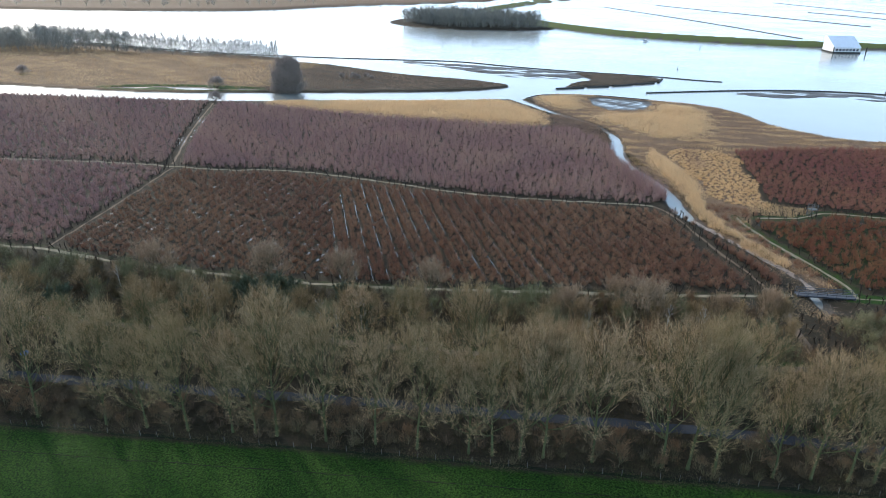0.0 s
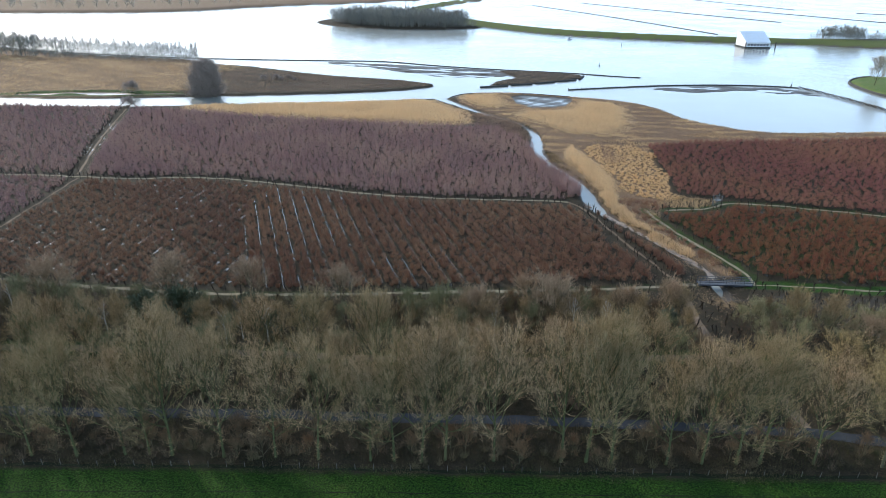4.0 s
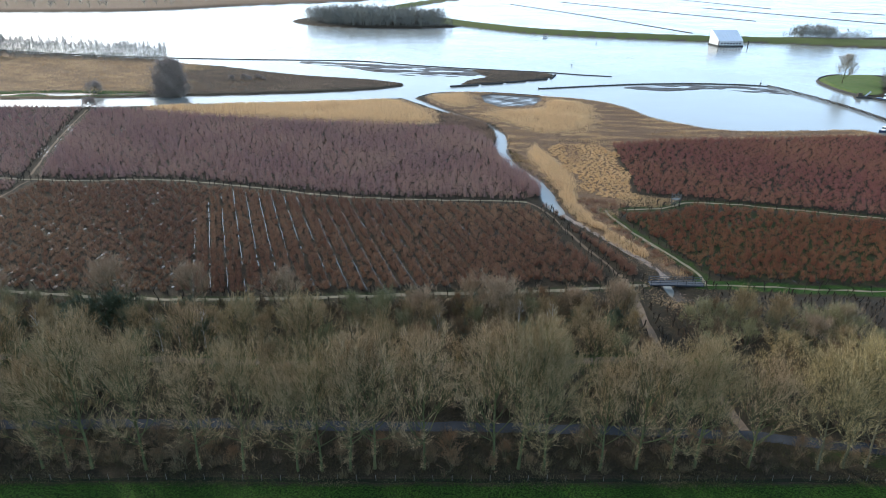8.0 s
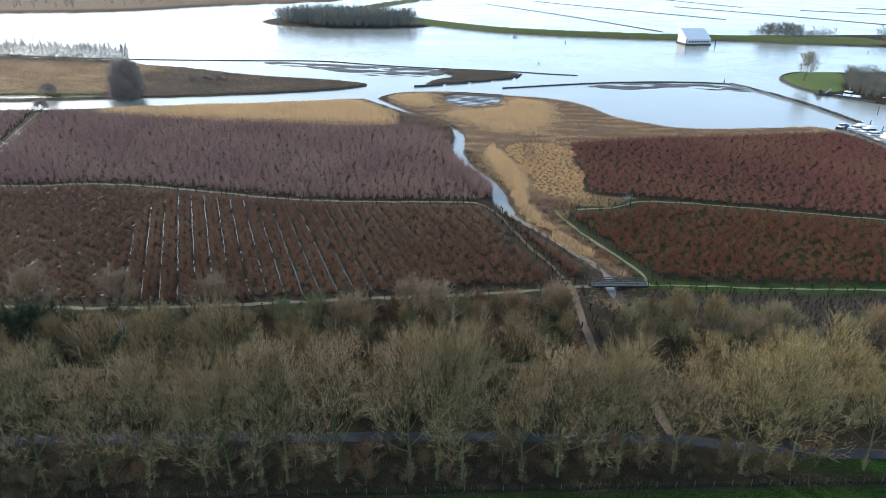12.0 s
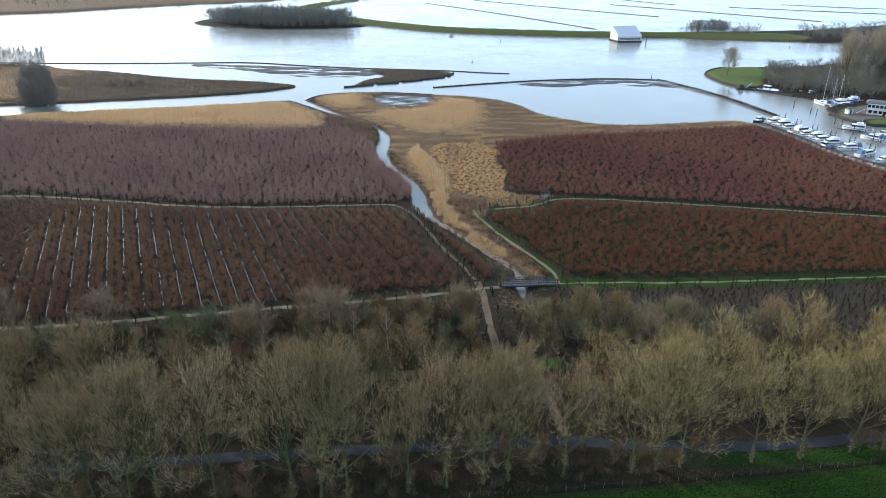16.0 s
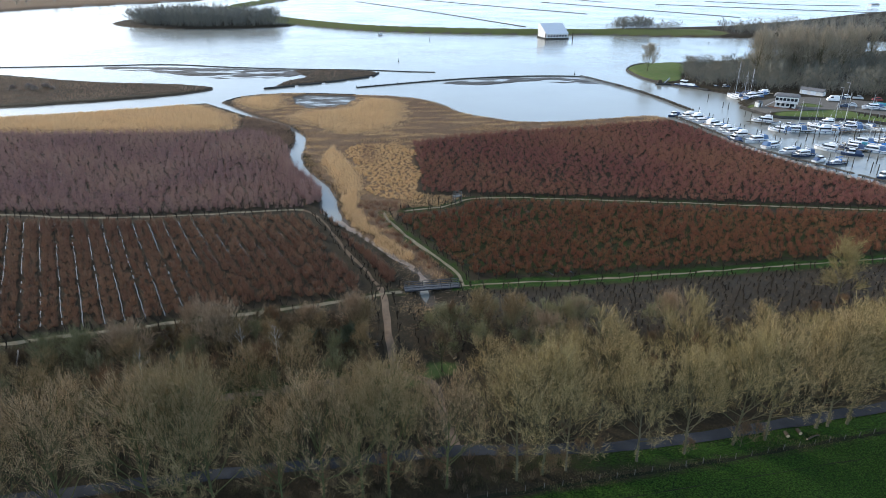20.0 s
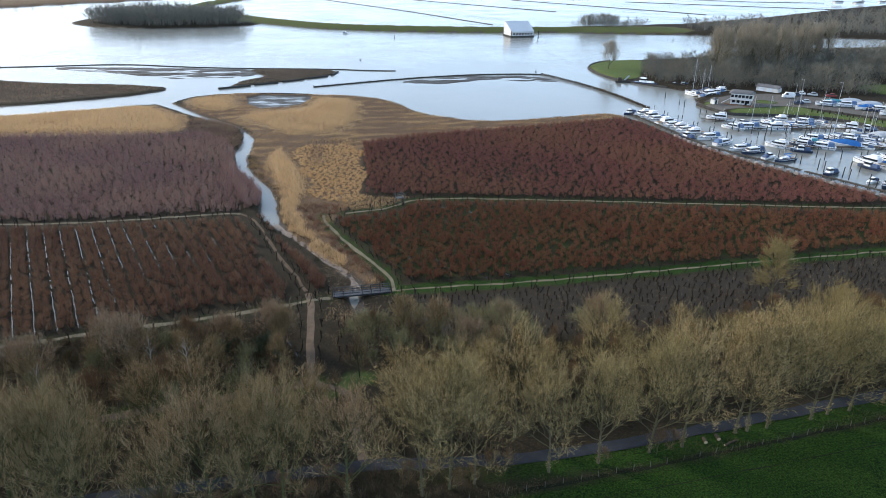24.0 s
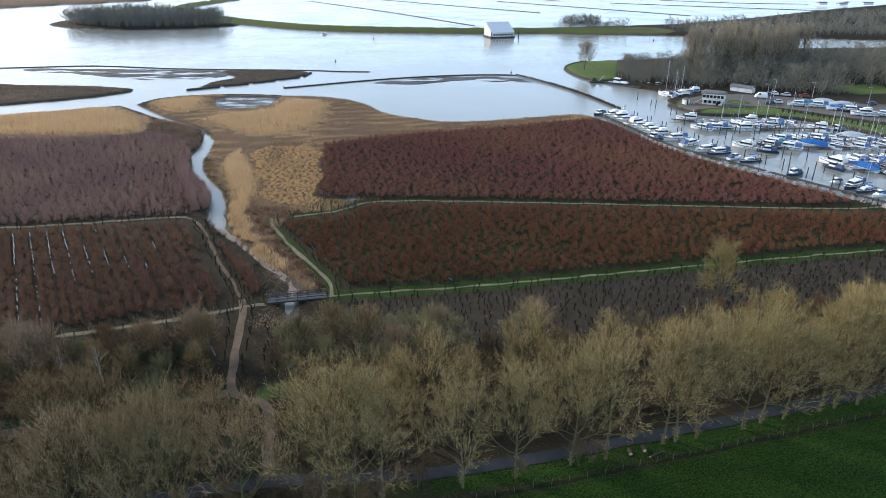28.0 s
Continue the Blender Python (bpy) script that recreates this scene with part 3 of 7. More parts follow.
def ribbon(name, line, width, material, label, category, lift=0.05, ragged=0.25, kind="structure"):
    q, d = along(chaikin(line, 2, False), 1.0)
    side = np.stack([-d[:, 1], d[:, 0]], 1)
    rows = []
    for k, s in enumerate((-0.5, -0.25, 0.0, 0.25, 0.5)):
        rag = ragged * wave(q[:, 0], q[:, 1], 1.3, k + 1) * (abs(s) > 0.4)
        rows.append(q + side * (s * width + np.sign(s) * rag)[:, None] if abs(s) > 0 else q)
    zs = [heights(r) + lift * (1 if 0 < k < 4 else 0.3) for k, r in enumerate(rows)]
    top = np.maximum.reduce(zs)
    v = np.stack([np.c_[r, 0.5 * z + 0.5 * top] for r, z in zip(rows, zs)], 1).reshape(-1, 3)
    ob = new(name, mesh_from(name, v, grid_faces(5, len(q)), material, smooth=True))
    return tagged(ob, label, category, kind=kind)


ribbon("road", ROAD, 2.05, ASPHALT, "narrow grey asphalt lane under bare trees", "road", 0.1, 0.2)
ribbon("path_track", BACK_TRACK, 1.7, BROWN_TRACK, "brown earth track through the thicket", "path")
ribbon("path_west", WEST_PATH, 1.05, SAND_PATH, "pale sandy footpath along the coppice", "path")
ribbon("path_middle", MID_PATH, 1.0, SAND_PATH, "pale sandy footpath between coppice plots", "path")
ribbon("path_bank", BANK_PATH, 0.7, MUD_TRACK, "narrow pale footpath along the creek bank", "path")
WET_MUD = surface("wet_grey_mud", (0.30, 0.245, 0.20), (0.13, 0.10, 0.08), 1.3, 0.75)
ribbon("creek_mud", [(45.2, 134.5), (47.3, 128.5), (49.3, 124), (51.4, 119.8), (53.1, 115.2), (54.5, 112), (56.4, 108.3), (57.6, 105), (57.3, 102.4)], 1.5, WET_MUD, "wet grey mud along the bed of the creek", "mud", 0.06, 0.55)
ribbon("path_cross", CROSS_PATH, 0.65, MUD_TRACK, "straight footpath between coppice plots", "path")
ribbon("path_cross_north", CROSS_PATH_N, 0.7, MUD_TRACK, "wet footpath between coppice plots", "path")
ribbon("path_south", SOUTH_TRACK, 1.35, BROWN_TRACK, "brown earth track from the lane to the footbridge", "path", ragged=0.14)
ribbon("path_east", EAST_PATH, 0.55, SAND_PATH, "pale footpath with green grass verges", "path")
ribbon("path_curve", CURVE_PATH, 0.8, SAND_PATH, "curving sandy footpath beside the reeds", "path")
QUAY_LINE = [(164.6, 204), (164.4, 180), (165, 165), (169, 146.5), (174.6, 132.6), (180, 118), (188, 100)]
ribbon("path_quay", QUAY_LINE, 1.6, MUD_TRACK, "brown earth path along the harbour quay", "path")
ribbon("field_drain", [(-90, 52.4), (-42, 51.7), (-18, 51.8), (6, 51.6), (60, 50.8), (105, 50.2), (150, 49.9)], 0.11, SOIL_AND_BAND, "narrow dark drain line in the pasture", "drain", 0.02, 0.1)
# added dark strip: stands for the dark, shaded rank grass along the fence
ribbon("fence_dark_band", FIELD_EDGE[1:-1], 0.55, SOIL_AND_BAND, "dark strip added for the darker band along the pasture fence", "ditch", 0.03, 0.2)
ribbon("path_hut", HUT_PATH, 0.85, SAND_PATH, "pale footpath between red willow plots", "path")

# ---- coppice, reeds and other uncountable growth ----
def stems(name, centres, tall, spread, count, thick, material, label, category, lean=0.42, tints=None, base=0.4, seed=1):
    """Shrubs of thin tapering stems that fan out of a stool: one object for a plot."""
    g = np.random.default_rng(seed)
    n = len(centres)
    who = np.repeat(np.arange(n), count)
    k = len(who)
    ang, out = g.uniform(0, 2 * np.pi, k), np.sqrt(g.uniform(0, 1, k))
    radial = np.stack([np.cos(ang), np.sin(ang)], 1)
    size = tall[who] * g.uniform(0.55, 1.08, k) * (1.08 - 0.25 * out)
    foot, top = np.empty((k, 3)), np.empty((k, 3))
    foot[:, :2] = centres[who, :2] + radial * (out * base)[:, None] * spread
    foot[:, 2] = centres[who, 2] - 0.05
    reach = out * lean + g.normal(0, 0.07, k)
    top[:, :2] = foot[:, :2] + radial * (reach * size)[:, None]
    top[:, 2] = foot[:, 2] + size * np.sqrt(np.clip(1 - reach ** 2, 0.2, 1))
    turn = g.uniform(0, np.pi, k)
    side = np.stack([np.cos(turn), np.sin(turn), np.zeros(k)], 1) * (thick * g.uniform(0.6, 1.3, k))[:, None]
    v = np.stack([foot - side, foot + side, top], 1).reshape(-1, 3)
    f = np.arange(3 * k).reshape(-1, 3)
    tint = np.repeat((tints if tints is not None else g.uniform(0, 1, n))[who], 3)
    ob = new(name, mesh_from(name, v, f, material, tint))
    return tagged(ob, label, category, kind="stuff")


ROW_WAY = np.array([0.287, -0.958]) / np.hypot(0.287, 0.958)
WEST_WAY = np.array([-0.165, -0.986])
RIDGE_AT = -11.0  # where a furrow lies, across the rows


def in_rows(poly, row, step, way=ROW_WAY, jitter=0.35, seed=3, drop=0.06, pairs=False):
    """Places in rows inside an area, with uneven spacing."""
    g = np.random.default_rng(seed)
    p = np.array(poly, float) * U
    side = np.array([way[1], -way[0]])
    a, b = p @ way, p @ side
    aa, bb = np.meshgrid(np.arange(a.min(), a.max(), step), np.arange(b.min(), b.max(), row))
    aa, bb = aa + g.normal(0, step * jitter, aa.shape), bb + g.normal(0, row * jitter * 0.55, bb.shape)
    if pairs:  # two rows on each ridge, with a furrow between the ridges
        n = np.arange(bb.shape[0])[:, None]
        bb = RIDGE_AT + math.floor((b.min() - RIDGE_AT) / (2 * row)) * 2 * row + (n // 2) * 2 * row + np.where(n % 2, 1.42, 0.6) * row + g.normal(0, 0.24, bb.shape)
    q = (aa.ravel()[:, None] * way + bb.ravel()[:, None] * side)
    q = q[inside(q, p) & (g.uniform(0, 1, len(q)) > drop)]
    return np.c_[q, heights(q)]


def scattered(poly, gap, seed=5, rounds=2):
    g = np.random.default_rng(seed)
    p = chaikin(poly, 1)
    lo, hi = p.min(0), p.max(0)
    nx, ny = int((hi[0] - lo[0]) / gap) + 1, int((hi[1] - lo[1]) / gap) + 1
    q = np.stack(np.meshgrid(np.arange(nx), np.arange(ny)), -1).reshape(-1, 2) + g.uniform(0, 1, (nx * ny, 2))
    q = lo + q * gap
    q = q[signed(q, p) + 1.7 * wave(q[:, 0], q[:, 1], 3.2, seed) + 0.8 * wave(q[:, 0], q[:, 1], 1.1, seed + 1) > 0]
    return np.c_[q, heights(q)]


W_RED = plant("brown_willow_stems", (0.29, 0.152, 0.098), (0.163, 0.095, 0.066), (0.325, 0.197, 0.118))
W_GREY = plant("grey_brown_willow_stems", (0.395, 0.24, 0.212), (0.24, 0.158, 0.145), (0.43, 0.29, 0.22))
E_RED = plant("red_willow_stems", (0.28, 0.106, 0.064), (0.125, 0.053, 0.038), (0.235, 0.122, 0.062))
E_WINE = plant("wine_red_willow_stems", (0.325, 0.134, 0.114), (0.17, 0.08, 0.068), (0.30, 0.155, 0.098))
REED = plant("dry_reed", (0.68, 0.50, 0.295), (0.50, 0.36, 0.205), (0.60, 0.425, 0.24), thin=0.4)
TUSSOCK = plant("straw_tussock", (0.74, 0.53, 0.29), (0.42, 0.28, 0.15), (0.60, 0.41, 0.21), thin=0.35)
SEDGE = plant("brown_sedge", (0.50, 0.335, 0.18), (0.19, 0.125, 0.078), (0.64, 0.45, 0.245), thin=0.3)
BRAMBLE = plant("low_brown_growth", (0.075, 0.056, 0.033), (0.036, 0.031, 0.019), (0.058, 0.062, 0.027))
LITTER = plant("fallen_leaves_and_twigs", (0.11, 0.085, 0.05), (0.05, 0.042, 0.027), (0.075, 0.075, 0.036))
GRASS = plant("grass_tufts", (0.026, 0.078, 0.009), (0.05, 0.118, 0.014), (0.078, 0.118, 0.024))


STUMP_BARK = surface("dark_stump_bark", (0.055, 0.045, 0.035), (0.035, 0.03, 0.024), 2.0, 0.9)


def stool_mesh(name, centres, tall, wide, label, seed):
    """Short leaning trunks with a swollen head, three-sided and cheap."""
    g = np.random.default_rng(seed)
    n = len(centres)
    a = np.arange(3) * 2 * np.pi / 3
    ring = np.stack([np.cos(a), np.sin(a), np.zeros(3)], 1)
    lean = np.c_[g.normal(0, 0.12, (n, 2)) * tall[:, None], tall]
    w = wide * g.uniform(0.7, 1.3, n)[:, None, None]
    foot = centres - [0, 0, 0.1]
    v = np.stack([foot[:, None] + ring * w, (foot + 0.7 * lean)[:, None] + ring * w * 0.85, (foot + lean)[:, None] + ring * w * 1.5], 1).reshape(-1, 3)
    quad = np.array([[3 * i + j, 3 * i + (j + 1) % 3, 3 * i + 3 + (j + 1) % 3, 3 * i + 3 + j] for i in range(2) for j in range(3)])
    f = (np.arange(n)[:, None, None] * 9 + quad[None]).reshape(-1, 4)
    return tagged(new(name, mesh_from(name, v, f, STUMP_BARK)), label, "willow stools", kind="stuff")


def plot(name, poly, row, step, tall, count, thick, material, label, seed, lean=0.42, spread=1.0, vary=0.2, patch=14.0, way=ROW_WAY, pairs=False, jitter=0.35, stool=0.0):
    c = in_rows(poly, row, step, way, jitter, seed, pairs=pairs)
    g = np.random.default_rng(seed + 50)
    h = tall * (1 + vary * wave(c[:, 0], c[:, 1], patch, seed)) * g.uniform(0.8, 1.15, len(c))
    tint = np.clip(0.45 + 0.4 * wave(c[:, 0], c[:, 1], patch * 0.8, seed + 3) + g.normal(0, 0.26, len(c)), 0, 1)
    if stool:
        stool_mesh("willow_stools", c, stool * g.uniform(0.7, 1.3, len(c)), 0.13, "short dark pollard trunks under the willow shoots", seed)
        c = c + [0, 0, 0.85 * stool]
    return stems(name, c, h, spread, count, thick, material, label, "willow coppice", lean, tint, seed=seed)


plot("willow_coppice", W_SOUTH, 1.635, 1.15, 1.9, 60, 0.022, W_RED, "rows of red-brown bare willow shoots over wet furrows", 11, lean=0.42, pairs=True, stool=0.4)
plot("willow_coppice", W_SOUTHWEST, 1.635, 1.3, 1.55, 50, 0.024, W_RED, "rows of low red-brown bare willow shoots with short pools", 10, lean=0.45, way=WEST_WAY, pairs=True, stool=0.3)
BANK_SCRUB = [(42, 139), (43.3, 138.5), (44.2, 132), (47.2, 121), (50.6, 112.5), (53, 105), (51.8, 102), (50.8, 103), (49.2, 110), (47.2, 116.6), (45.3, 126.6), (43, 136.8)]
plot("willow_coppice", BANK_SCRUB, 1.15, 0.95, 2.1, 90, 0.022, W_RED, "bare willow scrub on the creek bank", 17, lean=0.4)
PATH_SCRUB = [(50.2, 143), (58, 142), (61, 137.5), (56, 135.5), (54, 135), (55.6, 128), (57, 121.5), (60.2, 110.5), (62.3, 103), (59.8, 104.5), (57.6, 111.5), (54.4, 123), (52.2, 131.5)]
plot("willow_coppice", PATH_SCRUB, 1.7, 1.4, 1.6, 60, 0.022, W_RED, "low red-brown willow shrubs beside the reeds", 18, lean=0.5, jitter=0.6)
plot("willow_coppice", W_WEST, 1.6, 1.25, 2.2, 38, 0.026, W_GREY, "rows of grey-brown bare willow shoots", 12, lean=0.28, jitter=0.75)
plot("willow_coppice", W_NORTHWEST, 1.8, 1.4, 2.8, 30, 0.03, W_GREY, "tall dense grey-brown bare willow shoots", 13, lean=0.22, jitter=0.75)
plot("willow_coppice", W_NORTH, 1.5, 1.1, 2.9, 42, 0.021, W_GREY, "tall dense purple-brown bare willow shoots", 14, lean=0.2, jitter=0.75, vary=0.16, patch=9.0)
CREEK_WILLOWS = [(36, 188), (36.4, 178), (38.4, 167), (40.8, 161), (42.8, 153), (42.8, 146), (40.5, 142.6), (38.5, 149), (37.5, 157), (35, 166), (33.8, 187)]
plot("creek_willows", CREEK_WILLOWS, 1.7, 1.3, 4.1, 60, 0.024, W_GREY, "taller bare willows overhanging the creek", 19, lean=0.34, jitter=0.8, vary=0.3, patch=5.0)
plot("willow_coppice", E_NORTH, 1.5, 1.1, 1.75, 54, 0.02, E_WINE, "rows of wine-red bare willow shoots", 15, lean=0.34, jitter=0.6, stool=0.6)
plot("willow_coppice", E_SOUTH, 1.55, 1.1, 1.75, 60, 0.017, E_RED, "rows of bright red-brown willow shoots over grass", 16, lean=0.36, jitter=0.6, vary=0.25, patch=6.0, stool=0.6)


def reeds(name, poly, gap, tall, count, thick, material, label, seed, keep=None, category="reeds", lean=0.12, clump=None, fade=0.0):
    """Growth scattered over an area; fade: metres over which it thins out and gets lower towards the edge."""
    c = scattered(poly, gap, seed)
    if fade:
        rim = signed(c[:, :2], chaikin(poly, 1)) + 0.45 * fade * wave(c[:, 0], c[:, 1], 2.2, seed + 4)
        c = c[rim > np.random.default_rng(seed + 8).uniform(-0.2, 1, len(c)) ** 2 * fade]
    c = c[c[:, 2] > WATER_Z + 0.12]
    if keep is not None:
        c = c[keep(c)]
    g = np.random.default_rng(seed + 9)
    h = tall * (1 + 0.25 * wave(c[:, 0], c[:, 1], 5, seed)) * g.uniform(0.7, 1.15, len(c))
    if fade:
        h *= np.clip(signed(c[:, :2], chaikin(poly, 1)) / (1.6 * fade), 0.4, 1)
    tint = np.clip(0.45 + 0.45 * wave(c[:, 0], c[:, 1], 7, seed + 1) + 0.45 * wave(c[:, 0] * 0.6, c[:, 1], 2.1, seed + 2) + g.normal(0, 0.2, len(c)), 0, 1)
    return stems(name, c, h, clump or gap * 2.2, count, thick, material, label, category, lean, tint, base=0.5, seed=seed)


reeds("reed_bed", REED_WEST, 0.9, 2.2, 14, 0.034, REED, "dry golden reed bed along the water", 21, fade=5.0, lean=0.2)
TALL_REED = [(33, 232), (41, 242), (52, 241), (56, 243.5), (64, 261), (80, 254), (80, 238), (75, 214), (66, 204), (56, 201.5), (48, 206), (41, 220)]
REED_BAND = [(49, 194), (46, 188), (43.6, 181), (44.6, 170), (45.2, 160), (46.8, 153), (46.8, 146), (47, 139), (49.6, 139.5), (51.5, 146), (54, 152), (53.6, 165), (51.5, 179)]
TUSSOCKS = [(51, 191.5), (60, 191), (70.5, 188), (67.8, 165), (65, 143.5), (60.5, 142), (54.5, 144.5), (53, 165)]
reeds("reed_bed", TALL_REED, 0.9, 2.1, 14, 0.034, REED, "dry golden reed bed around the tidal pools", 22, fade=5.0, lean=0.2)
REED_POINT = [(15.4, 261), (19.3, 272), (37, 273), (37.5, 246), (27, 240)]
reeds("reed_bed", REED_POINT, 0.9, 2.1, 14, 0.034, REED, "dry golden reeds at the creek mouth", 38, fade=5.0, lean=0.2)
reeds("reed_bed", REED_BAND, 0.75, 2.1, 16, 0.028, REED, "dry golden reeds along the creek", 23, fade=1.8, lean=0.2)
REED_STRIP = [(46.6, 147), (46.8, 137), (48.4, 129.3), (51.2, 122.3), (53.9, 115.8), (56, 110), (57.4, 111), (55.5, 116.7), (53.3, 123.3), (50.9, 129.8), (49.5, 138), (50.6, 147)]
reeds("reed_bed", REED_STRIP, 0.55, 1.4, 16, 0.028, REED, "narrow strip of golden reeds on the creek bank", 45, lean=0.2)
tall_polys = [chaikin(p, 1) for p in (TALL_REED, REED_POINT, REED_BAND, TUSSOCKS, WET_MEADOW)]
reeds("sedge_field", REED_EAST, 0.85, 0.75, 14, 0.034, SEDGE, "low brown and straw-coloured sedge", 24,
      keep=lambda c: (wave(c[:, 0] * 0.3, c[:, 1] * 1.4, 1.7, 6) > 0.08) & ~np.logical_or.reduce([inside(c[:, :2], p) for p in tall_polys]), category="sedge", lean=0.6)
reeds("tussock_field", TUSSOCKS, 1.22, 0.95, 66, 0.03, TUSSOCK, "straw-yellow grass tussocks", 25, category="grass", lean=0.65, clump=0.7)
WEST_MARSH = [(-330, 280), (-209, 268), (-154, 260.5), (-90, 266), (-5, 282), (8, 292), (-8, 302), (-50, 315), (-84, 336), (-120, 350), (-200, 366), (-300, 400)]
reeds("sedge_field", WEST_MARSH, 2.0, 1.1, 12, 0.07, SEDGE, "pale straw-coloured marsh grass on the far bank", 26, category="sedge", lean=0.7,
      keep=lambda c: (c[:, 0] + 14 * wave(c[:, 0], c[:, 1], 9, 1) < -92 * U) & (signed(c[:, :2], WEST_POOLS) + 3 * wave(c[:, 0], c[:, 1], 5, 2) < 0))
HEATH = plant("brown_marsh_growth", (0.31, 0.205, 0.15), (0.14, 0.10, 0.078), (0.38, 0.26, 0.175), thin=0.15)
reeds("marsh_scrub", WEST_MARSH, 2.0, 1.1, 12, 0.07, HEATH, "red-brown marsh growth on the far bank's point", 40, category="marsh growth", lean=0.7, keep=lambda c: c[:, 0] + 14 * wave(c[:, 0], c[:, 1], 9, 1) >= -92 * U)
reeds("marsh_scrub", SOLID_BAR, 1.6, 0.5, 12, 0.06, HEATH, "low brown growth on the mud bar", 41, category="marsh growth", lean=0.7)

BROWN_PATCH = [(55.8, 191.5), (61.2, 190.6), (59, 173), (54.6, 167)]
CREEK_SCRUB = [(22, 235), (29, 229), (35.5, 219.5), (38, 209.5), (37.6, 199), (36, 192), (33, 200), (27, 210), (21.5, 213), (21, 224)]
reeds("creek_scrub", CREEK_SCRUB, 1.2, 1.6, 34, 0.028, HEATH, "brown scrub between the coppice and the creek", 42, category="scrub", lean=0.5)
reeds("sedge_field", REED_EAST, 1.0, 0.7, 14, 0.032, HEATH, "patches of dark brown dead marsh plants", 43, category="marsh growth", lean=0.7,
      keep=lambda c: (wave(c[:, 0] * 0.3, c[:, 1] * 1.4, 1.7, 6) < 0.12) & ~np.logical_or.reduce([inside(c[:, :2], p) for p in tall_polys]))
reeds("dead_growth", BROWN_PATCH, 0.95, 1.2, 18, 0.028, HEATH, "brown dead growth among the tussocks", 39, category="undergrowth", lean=0.4)
HUT_PATCH = [(59.5, 146.5), (66, 146), (76, 142.6), (73.5, 140.5), (69, 137.5), (60, 137)]
reeds("undergrowth", HUT_PATCH, 0.9, 0.9, 18, 0.028, SEDGE, "brown dead stems beside the path", 34, category="undergrowth", lean=0.6)
CREEK_MARGIN = [(36, 219), (34, 212), (36, 205), (35.5, 180), (37.5, 166), (41, 158), (42.5, 141), (44.5, 131), (50, 119), (55.5, 104), (61, 103), (55, 117), (48.5, 133), (46.5, 152), (44, 165), (41, 180), (42, 205), (40, 216)]
reeds("creek_margin", CREEK_MARGIN, 0.7, 0.8, 14, 0.03, BRAMBLE, "dark brown dead growth on the creek banks", 35, category="undergrowth", lean=0.7,
      keep=lambda c: (seg_dist(c[:, :2], CREEK_LINE, False) > creek_half(c[:, 0], c[:, 1]) + 0.55) & (seg_dist(c[:, :2], chaikin(BANK_PATH, 2, False), False) > 0.9) & ~inside(c[:, :2], MUD_POLY))
reeds("reed_litter", MUD_FLAT, 0.75, 0.45, 9, 0.035, SEDGE, "flattened dead reed and driftwood on the mud", 44, category="driftwood", lean=1.9,
      keep=lambda c: (c[:, 1] > 99 * U) | (wave(c[:, 0], c[:, 1], 1.6, 3) > -0.05))
# undergrowth of the wooded strip and tufts along the grass edge
STRIP = [(-120, 66), (-60, 57.6), (-13, 56.2), (24, 55.2), (62, 54.6), (66, 57), (52, 60.5), (6, 62.5), (-60, 64.3), (-120, 68)]
STRIP_N = [(-160, 108), (-160, 72), (-60, 67), (6, 65.5), (50, 63.5), (62, 62), (110, 60), (220, 61.5), (220, 72), (110, 77.5), (75, 78.5), (64, 78.6), (58.5, 77.5), (58, 70.5), (49, 70.5), (46.6, 73), (46.6, 79), (46.8, 96), (0, 93.8), (-30, 93.8), (-80, 102)]
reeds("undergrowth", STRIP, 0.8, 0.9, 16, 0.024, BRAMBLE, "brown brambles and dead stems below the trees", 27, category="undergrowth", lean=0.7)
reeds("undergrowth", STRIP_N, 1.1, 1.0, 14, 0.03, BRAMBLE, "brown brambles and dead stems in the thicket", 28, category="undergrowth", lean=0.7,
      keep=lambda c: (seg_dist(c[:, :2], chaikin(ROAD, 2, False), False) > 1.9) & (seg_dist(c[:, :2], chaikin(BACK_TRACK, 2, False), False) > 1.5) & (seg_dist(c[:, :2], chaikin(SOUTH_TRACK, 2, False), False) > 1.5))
RUST = plant("rusty_bracken", (0.16, 0.075, 0.042), (0.075, 0.038, 0.024), (0.12, 0.085, 0.045))
RUST_PATCH = [(-14, 86), (10, 83), (44, 81), (47.2, 84), (47.6, 95.6), (20, 94.6), (-14, 93)]
reeds("bracken", RUST_PATCH, 1.3, 1.1, 22, 0.024, RUST, "rust-brown dead growth beside the footpath", 47, category="undergrowth", lean=0.6)
BRUSH = plant("brushwood_stems", (0.19, 0.13, 0.085), (0.07, 0.052, 0.036), (0.14, 0.12, 0.062))
reeds("brushwood", STRIP, 2.3, 2.2, 70, 0.016, BRUSH, "thin brown brushwood between lane and pasture", 36, category="brushwood", lean=0.5, clump=0.7)
reeds("brushwood", STRIP_N, 2.2, 3.0, 80, 0.022, BRUSH, "thin brown brushwood filling the thicket", 37, category="brushwood", lean=0.5, clump=0.8,
      keep=lambda c: (seg_dist(c[:, :2], chaikin(ROAD, 2, False), False) > 2.6) & (seg_dist(c[:, :2], chaikin(BACK_TRACK, 2, False), False) > 2.0) & (seg_dist(c[:, :2], chaikin(SOUTH_TRACK, 2, False), False) > 2.0))
MEADOW = [(-75, 57.2), (-54, 55.8), (-13, 55), (24, 54), (73, 52.9), (140, 53.2), (150, 40), (60, 40), (-40, 42), (-75, 44)]
RANK = plant("rank_verge_grass", (0.05, 0.06, 0.022), (0.028, 0.036, 0.014), (0.17, 0.135, 0.07))
